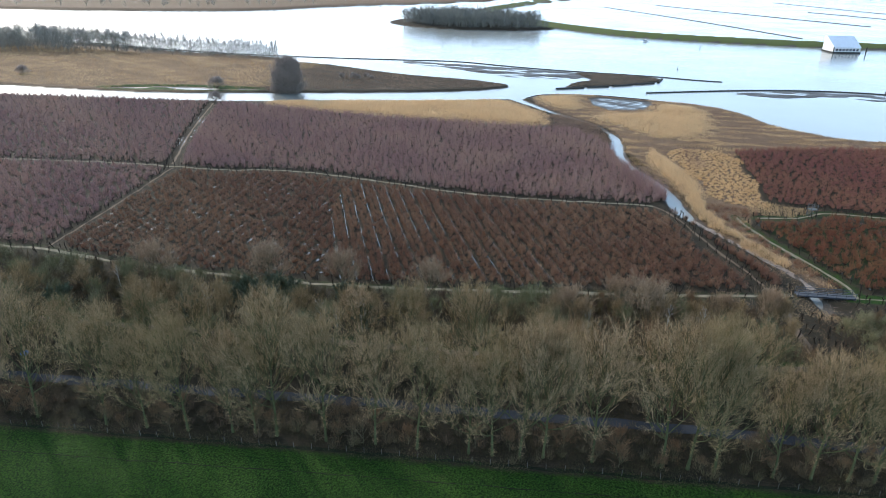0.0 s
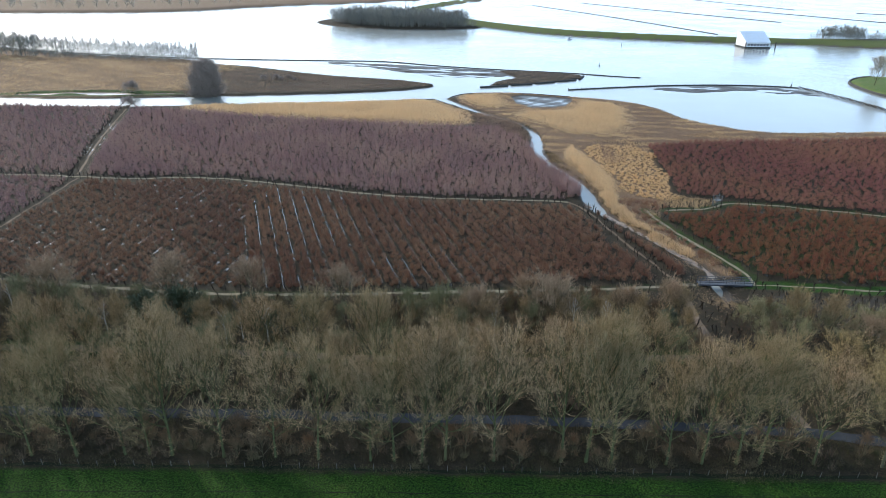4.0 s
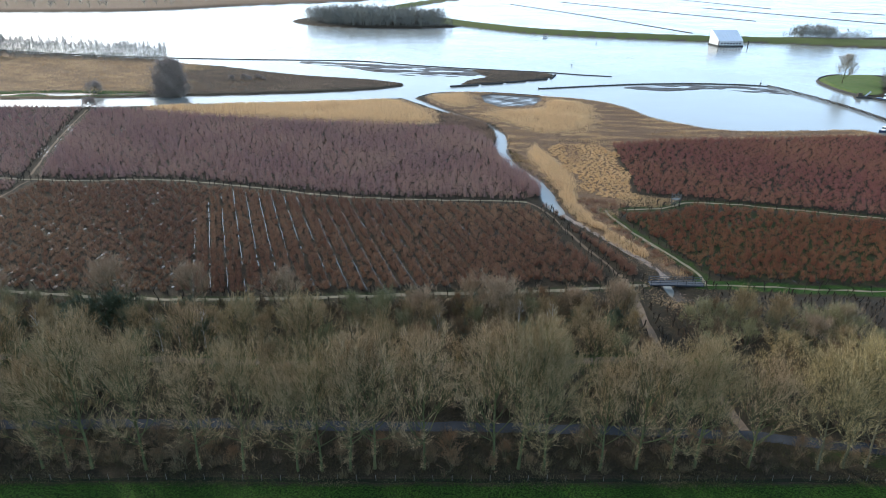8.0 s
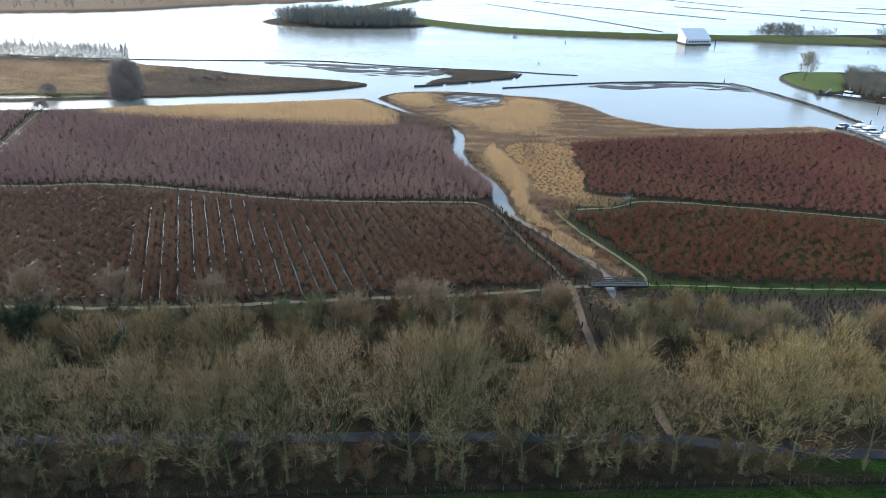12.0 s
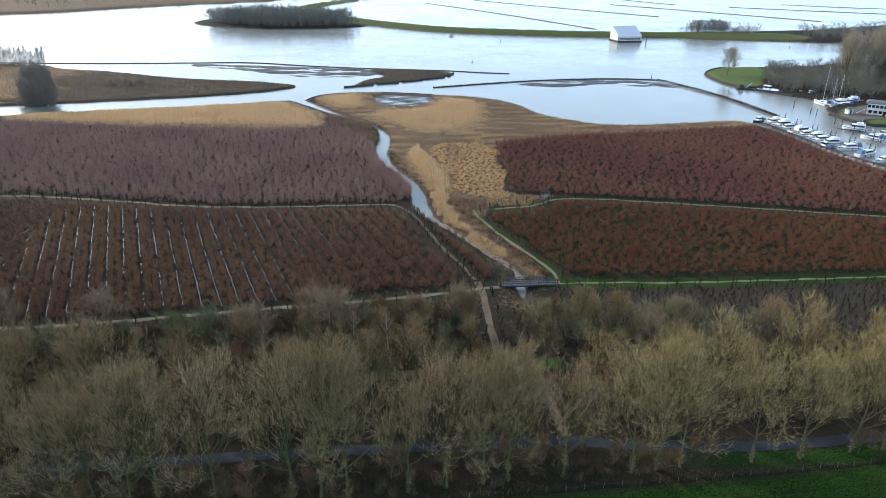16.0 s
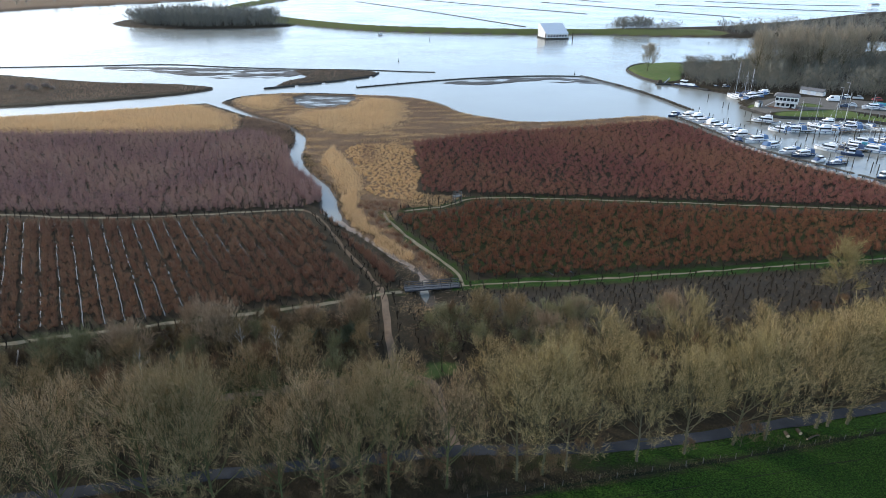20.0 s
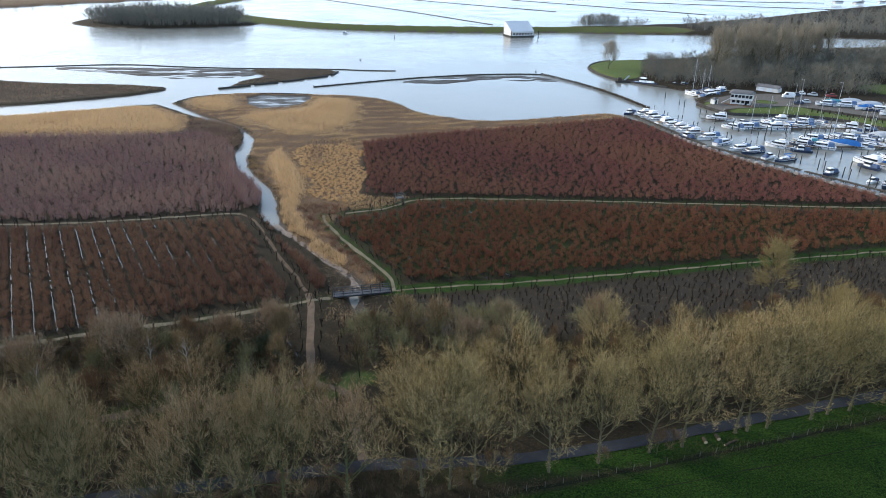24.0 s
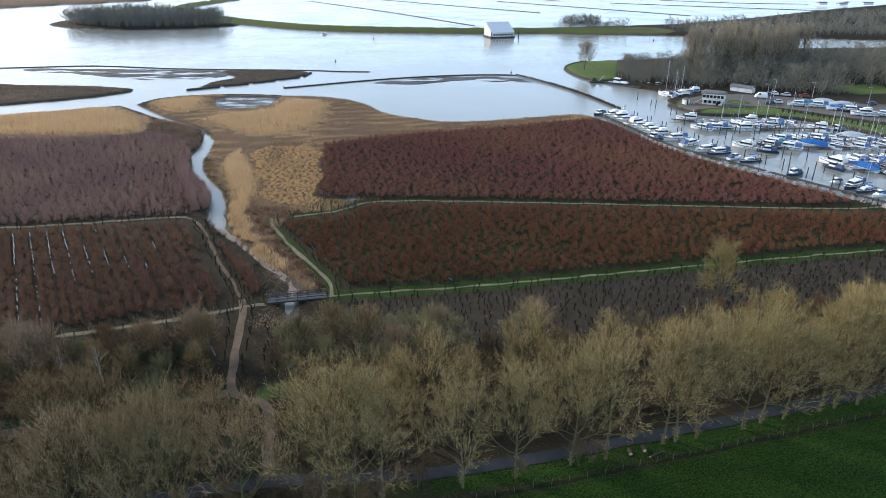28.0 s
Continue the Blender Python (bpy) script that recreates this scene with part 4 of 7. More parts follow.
VERGE = [(-120, 60.5), (-54, 57.2), (-13, 56.4), (24, 55.4), (73, 54.3), (100, 54.4), (160, 54.8), (160, 53.3), (100, 52.9), (73, 52.7), (24, 53.7), (-13, 54.8), (-54, 55.6), (-120, 58)]
reeds("verge_grass", VERGE, 0.5, 0.5, 12, 0.026, RANK, "dark rank grass under the pasture fence", 46, category="grass", lean=0.9)
reeds("grass_tufts", MEADOW, 0.42, 0.24, 7, 0.04, GRASS, "short green pasture grass in tufts", 29, category="grass", lean=0.9)


def furrows(name, poly, spacing, width, label, seed, lo, hi, chance, broken=0.35, way=ROW_WAY):
    """Strips of standing water between the rows, broken where the ground rises."""
    g = np.random.default_rng(seed)
    p = np.array(poly, float) * U
    side = np.array([way[1], -way[0]])
    a, b = p @ way, p @ side
    pieces = []
    first = RIDGE_AT + math.ceil((b.min() - RIDGE_AT) / spacing) * spacing
    for bb in np.arange(first, b.max(), spacing):
        t = np.arange(a.min(), a.max(), 0.35)
        q = t[:, None] * way + (bb + 0.05 * np.sin(t * 0.3 + bb) + 0.04 * np.sin(t * 1.1 + 2 * bb))[:, None] * side
        wet = inside(q, p) & (wave(q[:, 0], q[:, 1], 6.0, seed) + 0.6 * wave(q[:, 0], q[:, 1], 1.7, seed + 1) + broken * wave(q[:, 0], q[:, 1], 0.42, seed + 2) > chance + 1.2 * np.clip(np.maximum(lo - q[:, 0], q[:, 0] - hi) / 14, 0, 1))
        for run in np.split(np.arange(len(t)), np.flatnonzero(np.diff(wet.astype(int))) + 1):
            if len(run) > 2 and wet[run[0]]:
                w = width * (0.6 + 0.4 * np.sin(np.linspace(0.2, np.pi - 0.2, len(run)))) * g.uniform(0.6, 1.4, len(run))
                c, z = q[run], heights(q[run])
                z = np.full(len(run), z.max() + 0.02)
                v = np.concatenate([np.c_[c - side * w[:, None] / 2, z], np.c_[c + side * w[:, None] / 2, z]])
                k = np.arange(len(run) - 1)
                pieces.append((v, np.stack([k, k + 1, k + 1 + len(run), k + len(run)], 1)))
    v, f = joined(pieces)
    return tagged(new(name, mesh_from(name, v, f, PUDDLE)), label, "water", kind="stuff")


furrows("furrow_water", W_SOUTH, 3.27, 0.2, "standing water in the furrows between willow rows", 4, -60, 26, -0.3, 0.62)
furrows("furrow_water", W_SOUTHWEST, 3.27, 0.6, "short pools between the western willow rows", 6, -300, 300, 0.12, 1.3, WEST_WAY)
furrows("furrow_water", RUST_PATCH, 6.54, 0.32, "flooded furrows in the rusty growth", 9, -300, 300, 0.1, 0.6)
furrows("furrow_water", E_SOUTH, 4.4, 0.25, "narrow wet ditches between willow rows", 5, 60, 95, 0.25)
PUDDLE_N = [(-84, 160), (-89, 160), (-112, 242), (-100, 242)]
furrows("furrow_water", PUDDLE_N, 1.3, 0.45, "puddles on the wet path", 8, -300, 300, 0.3, 0.8)


def stumps(name, centres, tall, wide, material, label, category, seed, horns=3):
    """Low pollard stools: a leaning stump with a knotty head and a few short shoots."""
    g = np.random.default_rng(seed)
    pieces = []
    for c in centres:
        h, w, tilt = tall * g.uniform(0.6, 1.3), wide * g.uniform(0.7, 1.3), g.normal(0, 0.18, 2)
        p = np.array([c - [0, 0, 0.1], c + [tilt[0] * h, tilt[1] * h, h * 0.6], c + [1.3 * tilt[0] * h, 1.3 * tilt[1] * h, h]])
        pieces.append(tube(p, [w, w * 0.8, w * 1.25], 5))
        for _ in range(horns):
            e = p[2] + np.r_[g.normal(0, 0.22, 2), g.uniform(0.1, 0.45)] * h
            pieces.append(tube(np.array([p[2] - [0, 0, 0.1], e]), [w * 0.7, w * 0.25], 4))
    v, f = joined(pieces)
    return tagged(new(name, mesh_from(name, v, f, material)), label, category, kind="stuff")


stumps("cut_willow_stools", in_rows(STUBS, 2.0, 1.3, np.array([0.94, -0.34]), seed=31), 0.8, 0.12, STUMP_BARK, "rows of dark cut willow stools on bare ground", "willow stools", 31)
reeds("dead_grass", STUBS, 1.6, 0.35, 12, 0.03, SEDGE, "flattened pale grass between cut stools", 32, category="grass", lean=1.2)


def pathside(line, step, off, seed):
    q, d = along(chaikin(line, 2, False), step)
    g = np.random.default_rng(seed)
    q = q + np.stack([-d[:, 1], d[:, 0]], 1) * (off + g.normal(0, 0.15, len(q)))[:, None] + d * g.normal(0, step * 0.3, len(q))[:, None]
    q = q[(q[:, 0] > -190) & (q[:, 0] < 260)]
    return np.c_[q, heights(q)]


rim = np.vstack([pathside(ROAD, 0.45, side * off, 60 + k) for k, (side, off) in enumerate(((1, 1.05), (-1, 1.05), (1, 1.5), (-1, 1.5), (1, 0.8), (-1, 0.8)))])
rim = rim[np.random.default_rng(64).uniform(0, 1, len(rim)) < 0.75]
stems("lane_litter", rim, np.full(len(rim), 0.3), 0.9, 9, 0.03, LITTER, "fallen leaves, twigs and grass along the lane's edges", "litter", lean=1.3, seed=65)
edge_rows = [pathside(MID_PATH, 1.9, 1.5, 1), pathside(MID_PATH, 2.1, -1.5, 2), pathside(BANK_PATH[1:], 2.2, -1.0, 4), pathside(BANK_PATH[1:], 2.2, 1.0, 3),
             pathside(WEST_PATH, 2.6, 1.7, 5), pathside(WEST_PATH, 3.5, -1.7, 6), pathside(EAST_PATH, 2.4, 2.3, 7), pathside(HUT_PATH, 2.2, -1.6, 8),
             pathside(HUT_PATH, 2.4, 1.6, 9), pathside(CURVE_PATH, 2.6, 1.7, 10), pathside(CROSS_PATH, 2.0, 1.4, 11), pathside(CROSS_PATH_N, 2.0, 2.0, 12), pathside(SOUTH_TRACK[:5], 2.2, 1.7, 13), pathside(SOUTH_TRACK[:5], 2.4, -1.7, 14), pathside(EAST_PATH, 2.6, -1.7, 15)]
CLEARED = [(51.6, 80), (62, 80), (68, 84), (62, 91), (52, 93)]
stumps("pollard_stubs", in_rows(CLEARED, 2.4, 1.9, np.array([0.94, -0.34]), 0.5, 34), 0.9, 0.11, STUMP_BARK, "dark pollard stubs beside the muddy creek", "willow stools", 35)
reeds("reed_litter", [(52, 95.6), (57.5, 95), (63.5, 93), (61, 90), (56, 88.4), (53, 83), (51.2, 84), (51.2, 90)], 0.8, 0.5, 14, 0.032, SEDGE, "pale flattened reed and twigs on the muddy ground", 49, category="litter", lean=1.6,
      keep=lambda c: wave(c[:, 0], c[:, 1], 1.5, 4) > -0.1)
reeds("bracken", CLEARED, 1.3, 0.8, 22, 0.024, RUST, "rust-brown dead growth around the pollard stubs", 48, category="undergrowth", lean=0.8)
stumps("pollard_row", np.vstack(edge_rows), 1.3, 0.105, STUMP_BARK, "dark knotty pollard willows lining the footpaths", "pollard willows", 33, horns=4)

# ---- trees ----
def grow(g, start, way, length, count, up, wobble):
    """Lines of count points that set out along way and bend towards the light."""
    way = way / (np.linalg.norm(way, axis=1)[:, None] + 1e-9)
    pts = [start]
    for _ in range(count - 1):
        pts.append(pts[-1] + way * (length / (count - 1))[:, None])
        way = way + g.normal(0, wobble, way.shape) + np.array([0, 0, up])
        way /= np.linalg.norm(way, axis=1)[:, None] + 1e-9
    return np.stack(pts, 1)


def fork_off(g, lines, picks, lo, hi, angle, spread):
    """Places along picked lines and directions that leave them at about that angle."""
    n = lines.shape[1]
    w = g.uniform(lo, hi, len(picks))
    u = w * (n - 1)
    k = np.minimum(u.astype(int), n - 2)
    a, b = lines[picks, k], lines[picks, k + 1]
    along_it = (b - a) / (np.linalg.norm(b - a, axis=1)[:, None] + 1e-9)
    across = np.cross(along_it, g.normal(0, 1, along_it.shape))
    across /= np.linalg.norm(across, axis=1)[:, None] + 1e-9
    t = angle * g.uniform(1 - spread, 1 + spread, len(picks))[:, None]
    return a + (b - a) * (u - k)[:, None], np.cos(t) * along_it + np.sin(t) * across, w


def tree_parts(seed, tall, wide, bare, limbs=13, twigs=2600, lean=0.03, low=0.28, upright=0.6, thick=0.011, split=False, fine=0.02, arm=0.5, subs=7, shoots=0):
    """Meshes of a bare tree: a tapered trunk, limbs that fork and rise, and a crown of spray and fine twigs; shoots: tufts low on the trunk."""
    g = np.random.default_rng(seed)
    n = 10
    s = np.linspace(0, 1, n)
    sway = np.cumsum(g.normal(0, lean, (n, 2)), 0) * tall / n * np.linspace(0.4, 1.6, n)[:, None]
    trunk = np.c_[sway, s * tall * 0.84]
    trunk[0, 2] = -0.25
    radius = thick * tall * (1.08 - s) ** 0.85 + 0.015
    radius[0] *= 1.45
    tv, tf = tube(trunk, radius, 8)
    v = (np.arange(limbs) + g.uniform(0, 0.9, limbs)) / limbs
    u = low + (0.93 - low) * v
    start = np.stack([np.interp(u, s, trunk[:, k]) for k in range(3)], 1)
    turn = np.arange(limbs) * 2.4 + g.normal(0, 0.45, limbs)
    rise = upright * np.interp(v, [0, 0.35, 1], [0.5, 1.0, 1.9]) * g.uniform(0.7, 1.3, limbs)
    length = wide * np.interp(v, [0, 0.3, 1], [1.15, 1.35, 0.85]) * g.uniform(0.75, 1.15, limbs)
    length = np.minimum(length, np.maximum(tall * 1.02 - start[:, 2], 0.12 * tall))
    big = grow(g, start, np.c_[np.cos(turn), np.sin(turn), rise], length, 6, 0.09 * upright, 0.09)
    r0 = np.maximum(0.028, np.interp(u, s, radius) * arm * np.interp(v, [0, 1], [0.85, 1.1]))
    picks = np.repeat(np.arange(limbs), subs)
    root, way, w = fork_off(g, big, picks, 0.2, 0.98, 0.6, 0.4)
    mid = grow(g, root, way + [0, 0, 0.18 * upright], length[picks] * (0.78 - 0.45 * w) * g.uniform(0.6, 1.15, len(picks)) + 0.25, 4, 0.1 * upright, 0.1)
    t6 = np.linspace(0, 1, 6)
    sets = []
    for i in range(limbs):
        group = [tube(big[i], r0[i] * (1.05 - t6) ** 0.8 + 0.011, 5)]
        group += [tube(mid[j], np.array([0.5, 0.38, 0.24, 0.1]) * r0[i] + 0.006, 3) for j in range(i * subs, (i + 1) * subs)]
        sets.append(joined(group))
    arms = sets if split else [joined(sets)]
    # spray: thin side branches, then twigs on them
    lead = np.stack([np.interp(np.linspace(0.55, 1, 4), s, trunk[:, k]) for k in range(3)], 1)[None]
    hosts = np.concatenate([mid, big[:, 2:], lead])
    picks = np.concatenate([np.repeat(np.arange(len(hosts)), 5), np.repeat([len(hosts) - 1], 14)])
    root, way, w = fork_off(g, hosts, picks, 0.2, 1.0, 0.55, 0.5)
    spray = grow(g, root, way + [0, 0, 0.2 * upright], bare * 1.5 * g.uniform(0.5, 1.2, len(picks)), 3, 0.1 * upright, 0.12)
    side = np.cross(spray[:, 2] - spray[:, 0], g.normal(0, 1, (len(spray), 3)))
    side *= (1.3 * fine * g.uniform(0.7, 1.3, len(spray)) / (np.linalg.norm(side, axis=1) + 1e-9))[:, None]
    cv = np.stack([spray[:, 0] - side, spray[:, 0] + side, spray[:, 1] + 0.7 * side, spray[:, 1] - 0.7 * side, spray[:, 2]], 1).reshape(-1, 3)
    cb = np.arange(len(spray))[:, None] * 5
    pieces = [(cv, np.concatenate([cb + [[0, 1, 2]], cb + [[0, 2, 3]], cb + [[3, 2, 4]]]))]
    picks = g.integers(0, len(spray), twigs)
    root, way, w = fork_off(g, spray, picks, 0.15, 1.0, 0.5, 0.6)
    if shoots:
        knots = low * g.uniform(0.12, 1.0, 4)
        at = np.clip(g.choice(knots, shoots) + g.normal(0, 0.015, shoots), 0.02, 0.9)
        root = np.concatenate([root, np.stack([np.interp(at, s, trunk[:, k]) for k in range(3)], 1)])
        a = g.uniform(0, 2 * np.pi, shoots)
        way = np.concatenate([way, np.c_[np.cos(a), np.sin(a), g.uniform(-0.1, 1.2, shoots)]])
        twigs += shoots
    way = way + g.normal(0, 0.13, way.shape) + [0, 0, 0.16 * upright]
    way /= np.linalg.norm(way, axis=1)[:, None]
    size = bare * g.uniform(0.35, 1.05, twigs)
    side = np.cross(way, g.normal(0, 1, (twigs, 3)))
    side /= np.linalg.norm(side, axis=1)[:, None] + 1e-9
    wd = fine * g.uniform(0.55, 1.15, twigs)
    # every twig forks once
    tip = root + way * size[:, None]
    fork = root + way * (0.35 * size)[:, None]
    tip2 = fork + (way + side * g.uniform(0.35, 0.7, twigs)[:, None]) * (0.55 * size)[:, None]
    sd, cr = side * wd[:, None], np.cross(way, side) * (0.8 * wd)[:, None]
    v = np.stack([root - sd, root + sd, tip, fork - cr, fork + cr, tip2], 1).reshape(-1, 3)
    b = np.arange(twigs)[:, None] * 6
    pieces.append((v, np.concatenate([b + np.array([[0, 1, 2]]), b + np.array([[3, 4, 5]])])))
    return (tv, tf), arms, joined(pieces)


def make_tree(name, label, seed, twig_mat, group, category="tree", bark=None, **kw):
    trunk, limbs, twigs = tree_parts(seed, **kw)
    root = empty(name)
    tagged(root, label, category, group)
    bark = bark or BARK
    part("trunk", mesh_from("trunk", *trunk, bark, smooth=True), None, root)
    for arm in limbs:
        title = "limb" if len(limbs) > 1 else "branchwork"
        part(title, mesh_from(title, *arm, bark, smooth=True), None, root)
    part("crown", mesh_from("crown", *twigs, twig_mat), None, root, "fine bare winter twigs")
    return root


def plant_out(kinds, spots, seed, lo=0.85, hi=1.15):
    """Sets copies of the kinds at the spots; the kinds themselves take the first ones."""
    g = random.Random(seed)
    used = set()
    for i, (x, y, k) in enumerate(spots):
        z = float(heights(np.array([[x, y]]))[0])
        kind = kinds[i % len(kinds)]
        sc = k * g.uniform(lo, hi)
        m = pose(x, y, z - 0.05, g.uniform(-2, 2), g.uniform(-2, 2), g.uniform(0, 360))
        ob = kind if i % len(kinds) not in used else copy_thing(kind, m)
        used.add(i % len(kinds))
        ob.matrix_basis = m @ Matrix.Diagonal((sc, sc, sc * g.uniform(0.93, 1.07), 1))


def row_kinds(count, first, title, label, group, twig_mat, **kw):
    return [make_tree(title, label, first + i, twig_mat, group, **kw) for i in range(count)]


ROW = dict(tall=17.0, wide=5.9, bare=1.0, limbs=21, twigs=7400, low=0.24, upright=1.35, arm=0.46, thick=0.0088, split=True, subs=9, fine=0.0145, shoots=150)
BACK = dict(tall=14.0, wide=5.0, bare=1.0, limbs=17, subs=8, twigs=4600, fine=0.015, low=0.12, upright=1.3, thick=0.009)
ROW_W = row_kinds(3, 100, "roadside_tree", "tall bare grey-brown tree beside the lane", "trees along the lane", GREY_TWIGS, bark=MOSS_BARK, **ROW)
ROW_E = row_kinds(3, 110, "roadside_tree", "tall bare olive-brown tree with pale trunk beside the lane", "trees along the lane", TWIGS, **dict(ROW, limbs=21, wide=6.4, upright=1.25, shoots=110))
BACK_W = row_kinds(3, 200, "woodland_tree", "bare grey-brown tree in the wooded strip", "trees of the wooded strip", GREY_TWIGS, bark=MOSS_BARK, **BACK)
BACK_E = row_kinds(2, 210, "woodland_tree", "bare olive-brown tree in the wooded strip", "trees of the wooded strip", TWIGS, **BACK)
g0 = random.Random(4)
row_x = [-62, -56, -49.7, -41, -36, -31, -25.8, -23, -20.5, -14.7, -9, -4.3, 1.5, 4.1, 7.1, 9.7, 15, 22.5, 25.2, 27.9, 34, 37.9, 41.7, 44.3, 50.3, 57.6, 60.5, 63.1, 71.2, 76.8, 83, 87, 94.2, 95.8, 98.3, 104.3, 107, 110, 115.3, 117.4, 120.6, 126, 131, 137, 143, 150, 158, -69, -76]
edge_u = np.array(FIELD_EDGE)
spots = [(x * U, (float(np.interp(x, edge_u[:, 0], edge_u[:, 1])) + float(np.interp(x, [20, 110], [1.6, 2.3])) + g0.uniform(-0.25, 0.25)) * U, 1.0) for x in row_x]
plant_out(ROW_W, [s for s in spots if s[0] < 52 * U], 1)
plant_out(ROW_E, [s for s in spots if s[0] >= 52 * U], 11)
spots = []
x = -80.0
while x < 170:
    if not 48.5 < x < 56.5 and not -63 < x < -57:
        road_y = float(np.interp(x, [p[0] for p in ROAD], [p[1] for p in ROAD]))
        spots.append((x * U, (road_y + g0.uniform(3, 8)) * U, g0.uniform(0.7, 1.02)))
    x += g0.uniform(3.4, 6.8)
plant_out(BACK_W, [s for s in spots if s[0] < 52 * U], 2)
plant_out(BACK_E, [s for s in spots if s[0] >= 52 * U], 12)
spots = []
for _ in range(150):
    x, y = g0.uniform(-95, 46), g0.uniform(79.5, 87)
    gap = float(np.interp(x, [p[0] for p in WEST_PATH], [p[1] for p in WEST_PATH])) - y
    if gap > 9 and all((x - a / U) ** 2 + (y - b / U) ** 2 > 26 for a, b, _ in spots):
        spots.append((x * U, y * U, min(g0.uniform(0.36, 0.62), 0.036 * gap)))
SLENDER = row_kinds(2, 220, "young_tree", "young bare grey-brown tree in the thicket", "young trees of the thicket", GREY_TWIGS, **dict(BACK, tall=8.0, wide=2.7, twigs=2600, limbs=14, subs=5))
plant_out(SLENDER, [(x, y, k * 1.75) for x, y, k in spots] + [(66 * U, 82 * U, 1.0), (72.5 * U, 77 * U, 0.8), (61.5 * U, 84 * U, 0.9)], 17)
BUSH = dict(tall=6.5, wide=3.3, bare=1.2, limbs=13, subs=4, twigs=1200, fine=0.017, low=0.05, upright=1.25, thick=0.011)
THICKET = [make_tree("thicket_shrub", "dense bare brown many-stemmed shrub in the thicket", 300 + i, BUSH_TWIGS, "thicket shrubs", "shrub", **BUSH) for i in range(3)]
MOSS_THICKET = [make_tree("thicket_shrub", "grey-green mossy many-stemmed shrub in the thicket", 310 + i, OLIVE_TWIGS, "thicket shrubs", "shrub", **BUSH) for i in range(3)]
spots = []
for _ in range(260):
    x, y = g0.uniform(-95, 60), g0.uniform(71, 95)
    if abs(x - 49.5) < 3.5 or (x + 59.5) ** 2 + (y - 70) ** 2 < 16 or (x > 46 and y > 79) or (48 < x < 58.5 and 71 < y < 79) or (x > 50 and y > 88) or (x - 56.5) ** 2 + (y - 79) ** 2 < 16 or abs(y - 77.5) < 1.6 or y > float(np.interp(x, [p[0] for p in WEST_PATH], [p[1] for p in WEST_PATH])) - 2.5:
        continue
    if all((x - a / U) ** 2 + (y - b / U) ** 2 > 13 for a, b, _ in spots):
        spots.append((x * U, y * U, min(g0.uniform(0.6, 1.15), 0.14 + 0.07 * (float(np.interp(x, [p[0] for p in WEST_PATH], [p[1] for p in WEST_PATH])) - y))))
for _ in range(160):
    x, y = g0.uniform(56, 170), g0.uniform(65, 79)
    if (x - 67.5) ** 2 + (y - 66) ** 2 > 16 and all((x - a / U) ** 2 + (y - b / U) ** 2 > 12 for a, b, _ in spots):
        spots.append((x * U, y * U, g0.uniform(0.5, 0.85) * float(np.interp(y, [70, 79], [1.0, 0.55]))))
for _ in range(120):
    x = g0.uniform(-75, 86)
    y = float(np.interp(x, edge_u[:, 0], edge_u[:, 1])) + g0.uniform(1.0, 5.5)
    if not 50.3 < x < 55 and float(np.interp(x, [p[0] for p in ROAD], [p[1] for p in ROAD])) - y > 1.6 and all((x - a / U) ** 2 + (y - b / U) ** 2 > 2.2 for a, b, _ in spots):
        spots.append((x * U, y * U, g0.uniform(0.3, 0.6)))
mossy = [p for p in spots if p[1] > 70 * U and (p[0] < 14 * U or g0.random() < (0.3 if p[0] < 56 * U else 0.12))]
plant_out(MOSS_THICKET, mossy, 31)
plant_out(THICKET, [p for p in spots if p not in mossy], 3)
g1 = random.Random(77)
spots = [(55.9, 84.2, 0.78), (58, 83.6, 0.7), (54.6, 85.6, 0.5), (61.4, 85, 0.62), (64, 85.6, 0.6), (66.6, 84, 0.62), (69.6, 85, 0.6), (71.6, 82.4, 0.8), (73.8, 81.2, 1.0), (75.8, 81.8, 0.8), (86.4, 80.6, 0.7), (89, 81.2, 0.75)]
spots = [(x * U, y * U, k) for x, y, k in spots]
for _ in range(90):
    x, y = g1.uniform(53, 80), g1.uniform(77.5, 86.5)
    if y < 88 - 0.09 * (x - 53) - 0.16 * max(0, x - 68) and abs(x - 57.5) + abs(y - 77) > 4.5 and all((x - a / U) ** 2 + (y - b / U) ** 2 > 4.2 for a, b, _ in spots):
        spots.append((x * U, y * U, g1.uniform(0.4, 0.68)))
CLEARING = [make_tree("clearing_shrub", "olive-grey bare many-stemmed shrub in the clearing", 316 + i, CLEARING_TWIGS, "shrubs of the clearing", "shrub", **BUSH) for i in range(3)]
plant_out(CLEARING, spots, 33)
FAN = [make_tree("fan_willow", "broad fan-shaped pale bare willow by the footpath", 320 + i, FAN_TWIGS, "fan willows", "willow", tall=8.0, wide=5.0, bare=1.1, limbs=20, subs=6, twigs=3600, fine=0.015, low=0.04, upright=1.2, thick=0.011) for i in range(2)]
plant_out(FAN, [(x * U, y * U, k) for x, y, k in ((-52, 91.5, 1.05), (-33, 92.3, 1.0), (-21, 93, 0.85), (-6.5, 92, 0.9), (22.5, 90, 0.75), (25.8, 85, 1.15), (14.6, 84.8, 0.9), (75.2, 81.5, 0.72), (88.6, 79.6, 0.75), (69, 78, 0.75), (44, 86.5, 0.8), (38, 88, 0.65))], 24, 0.95, 1.08)

MOSSY = tree_bark("mossy_dark_bark", (0.05, 0.06, 0.026), (0.038, 0.048, 0.022))
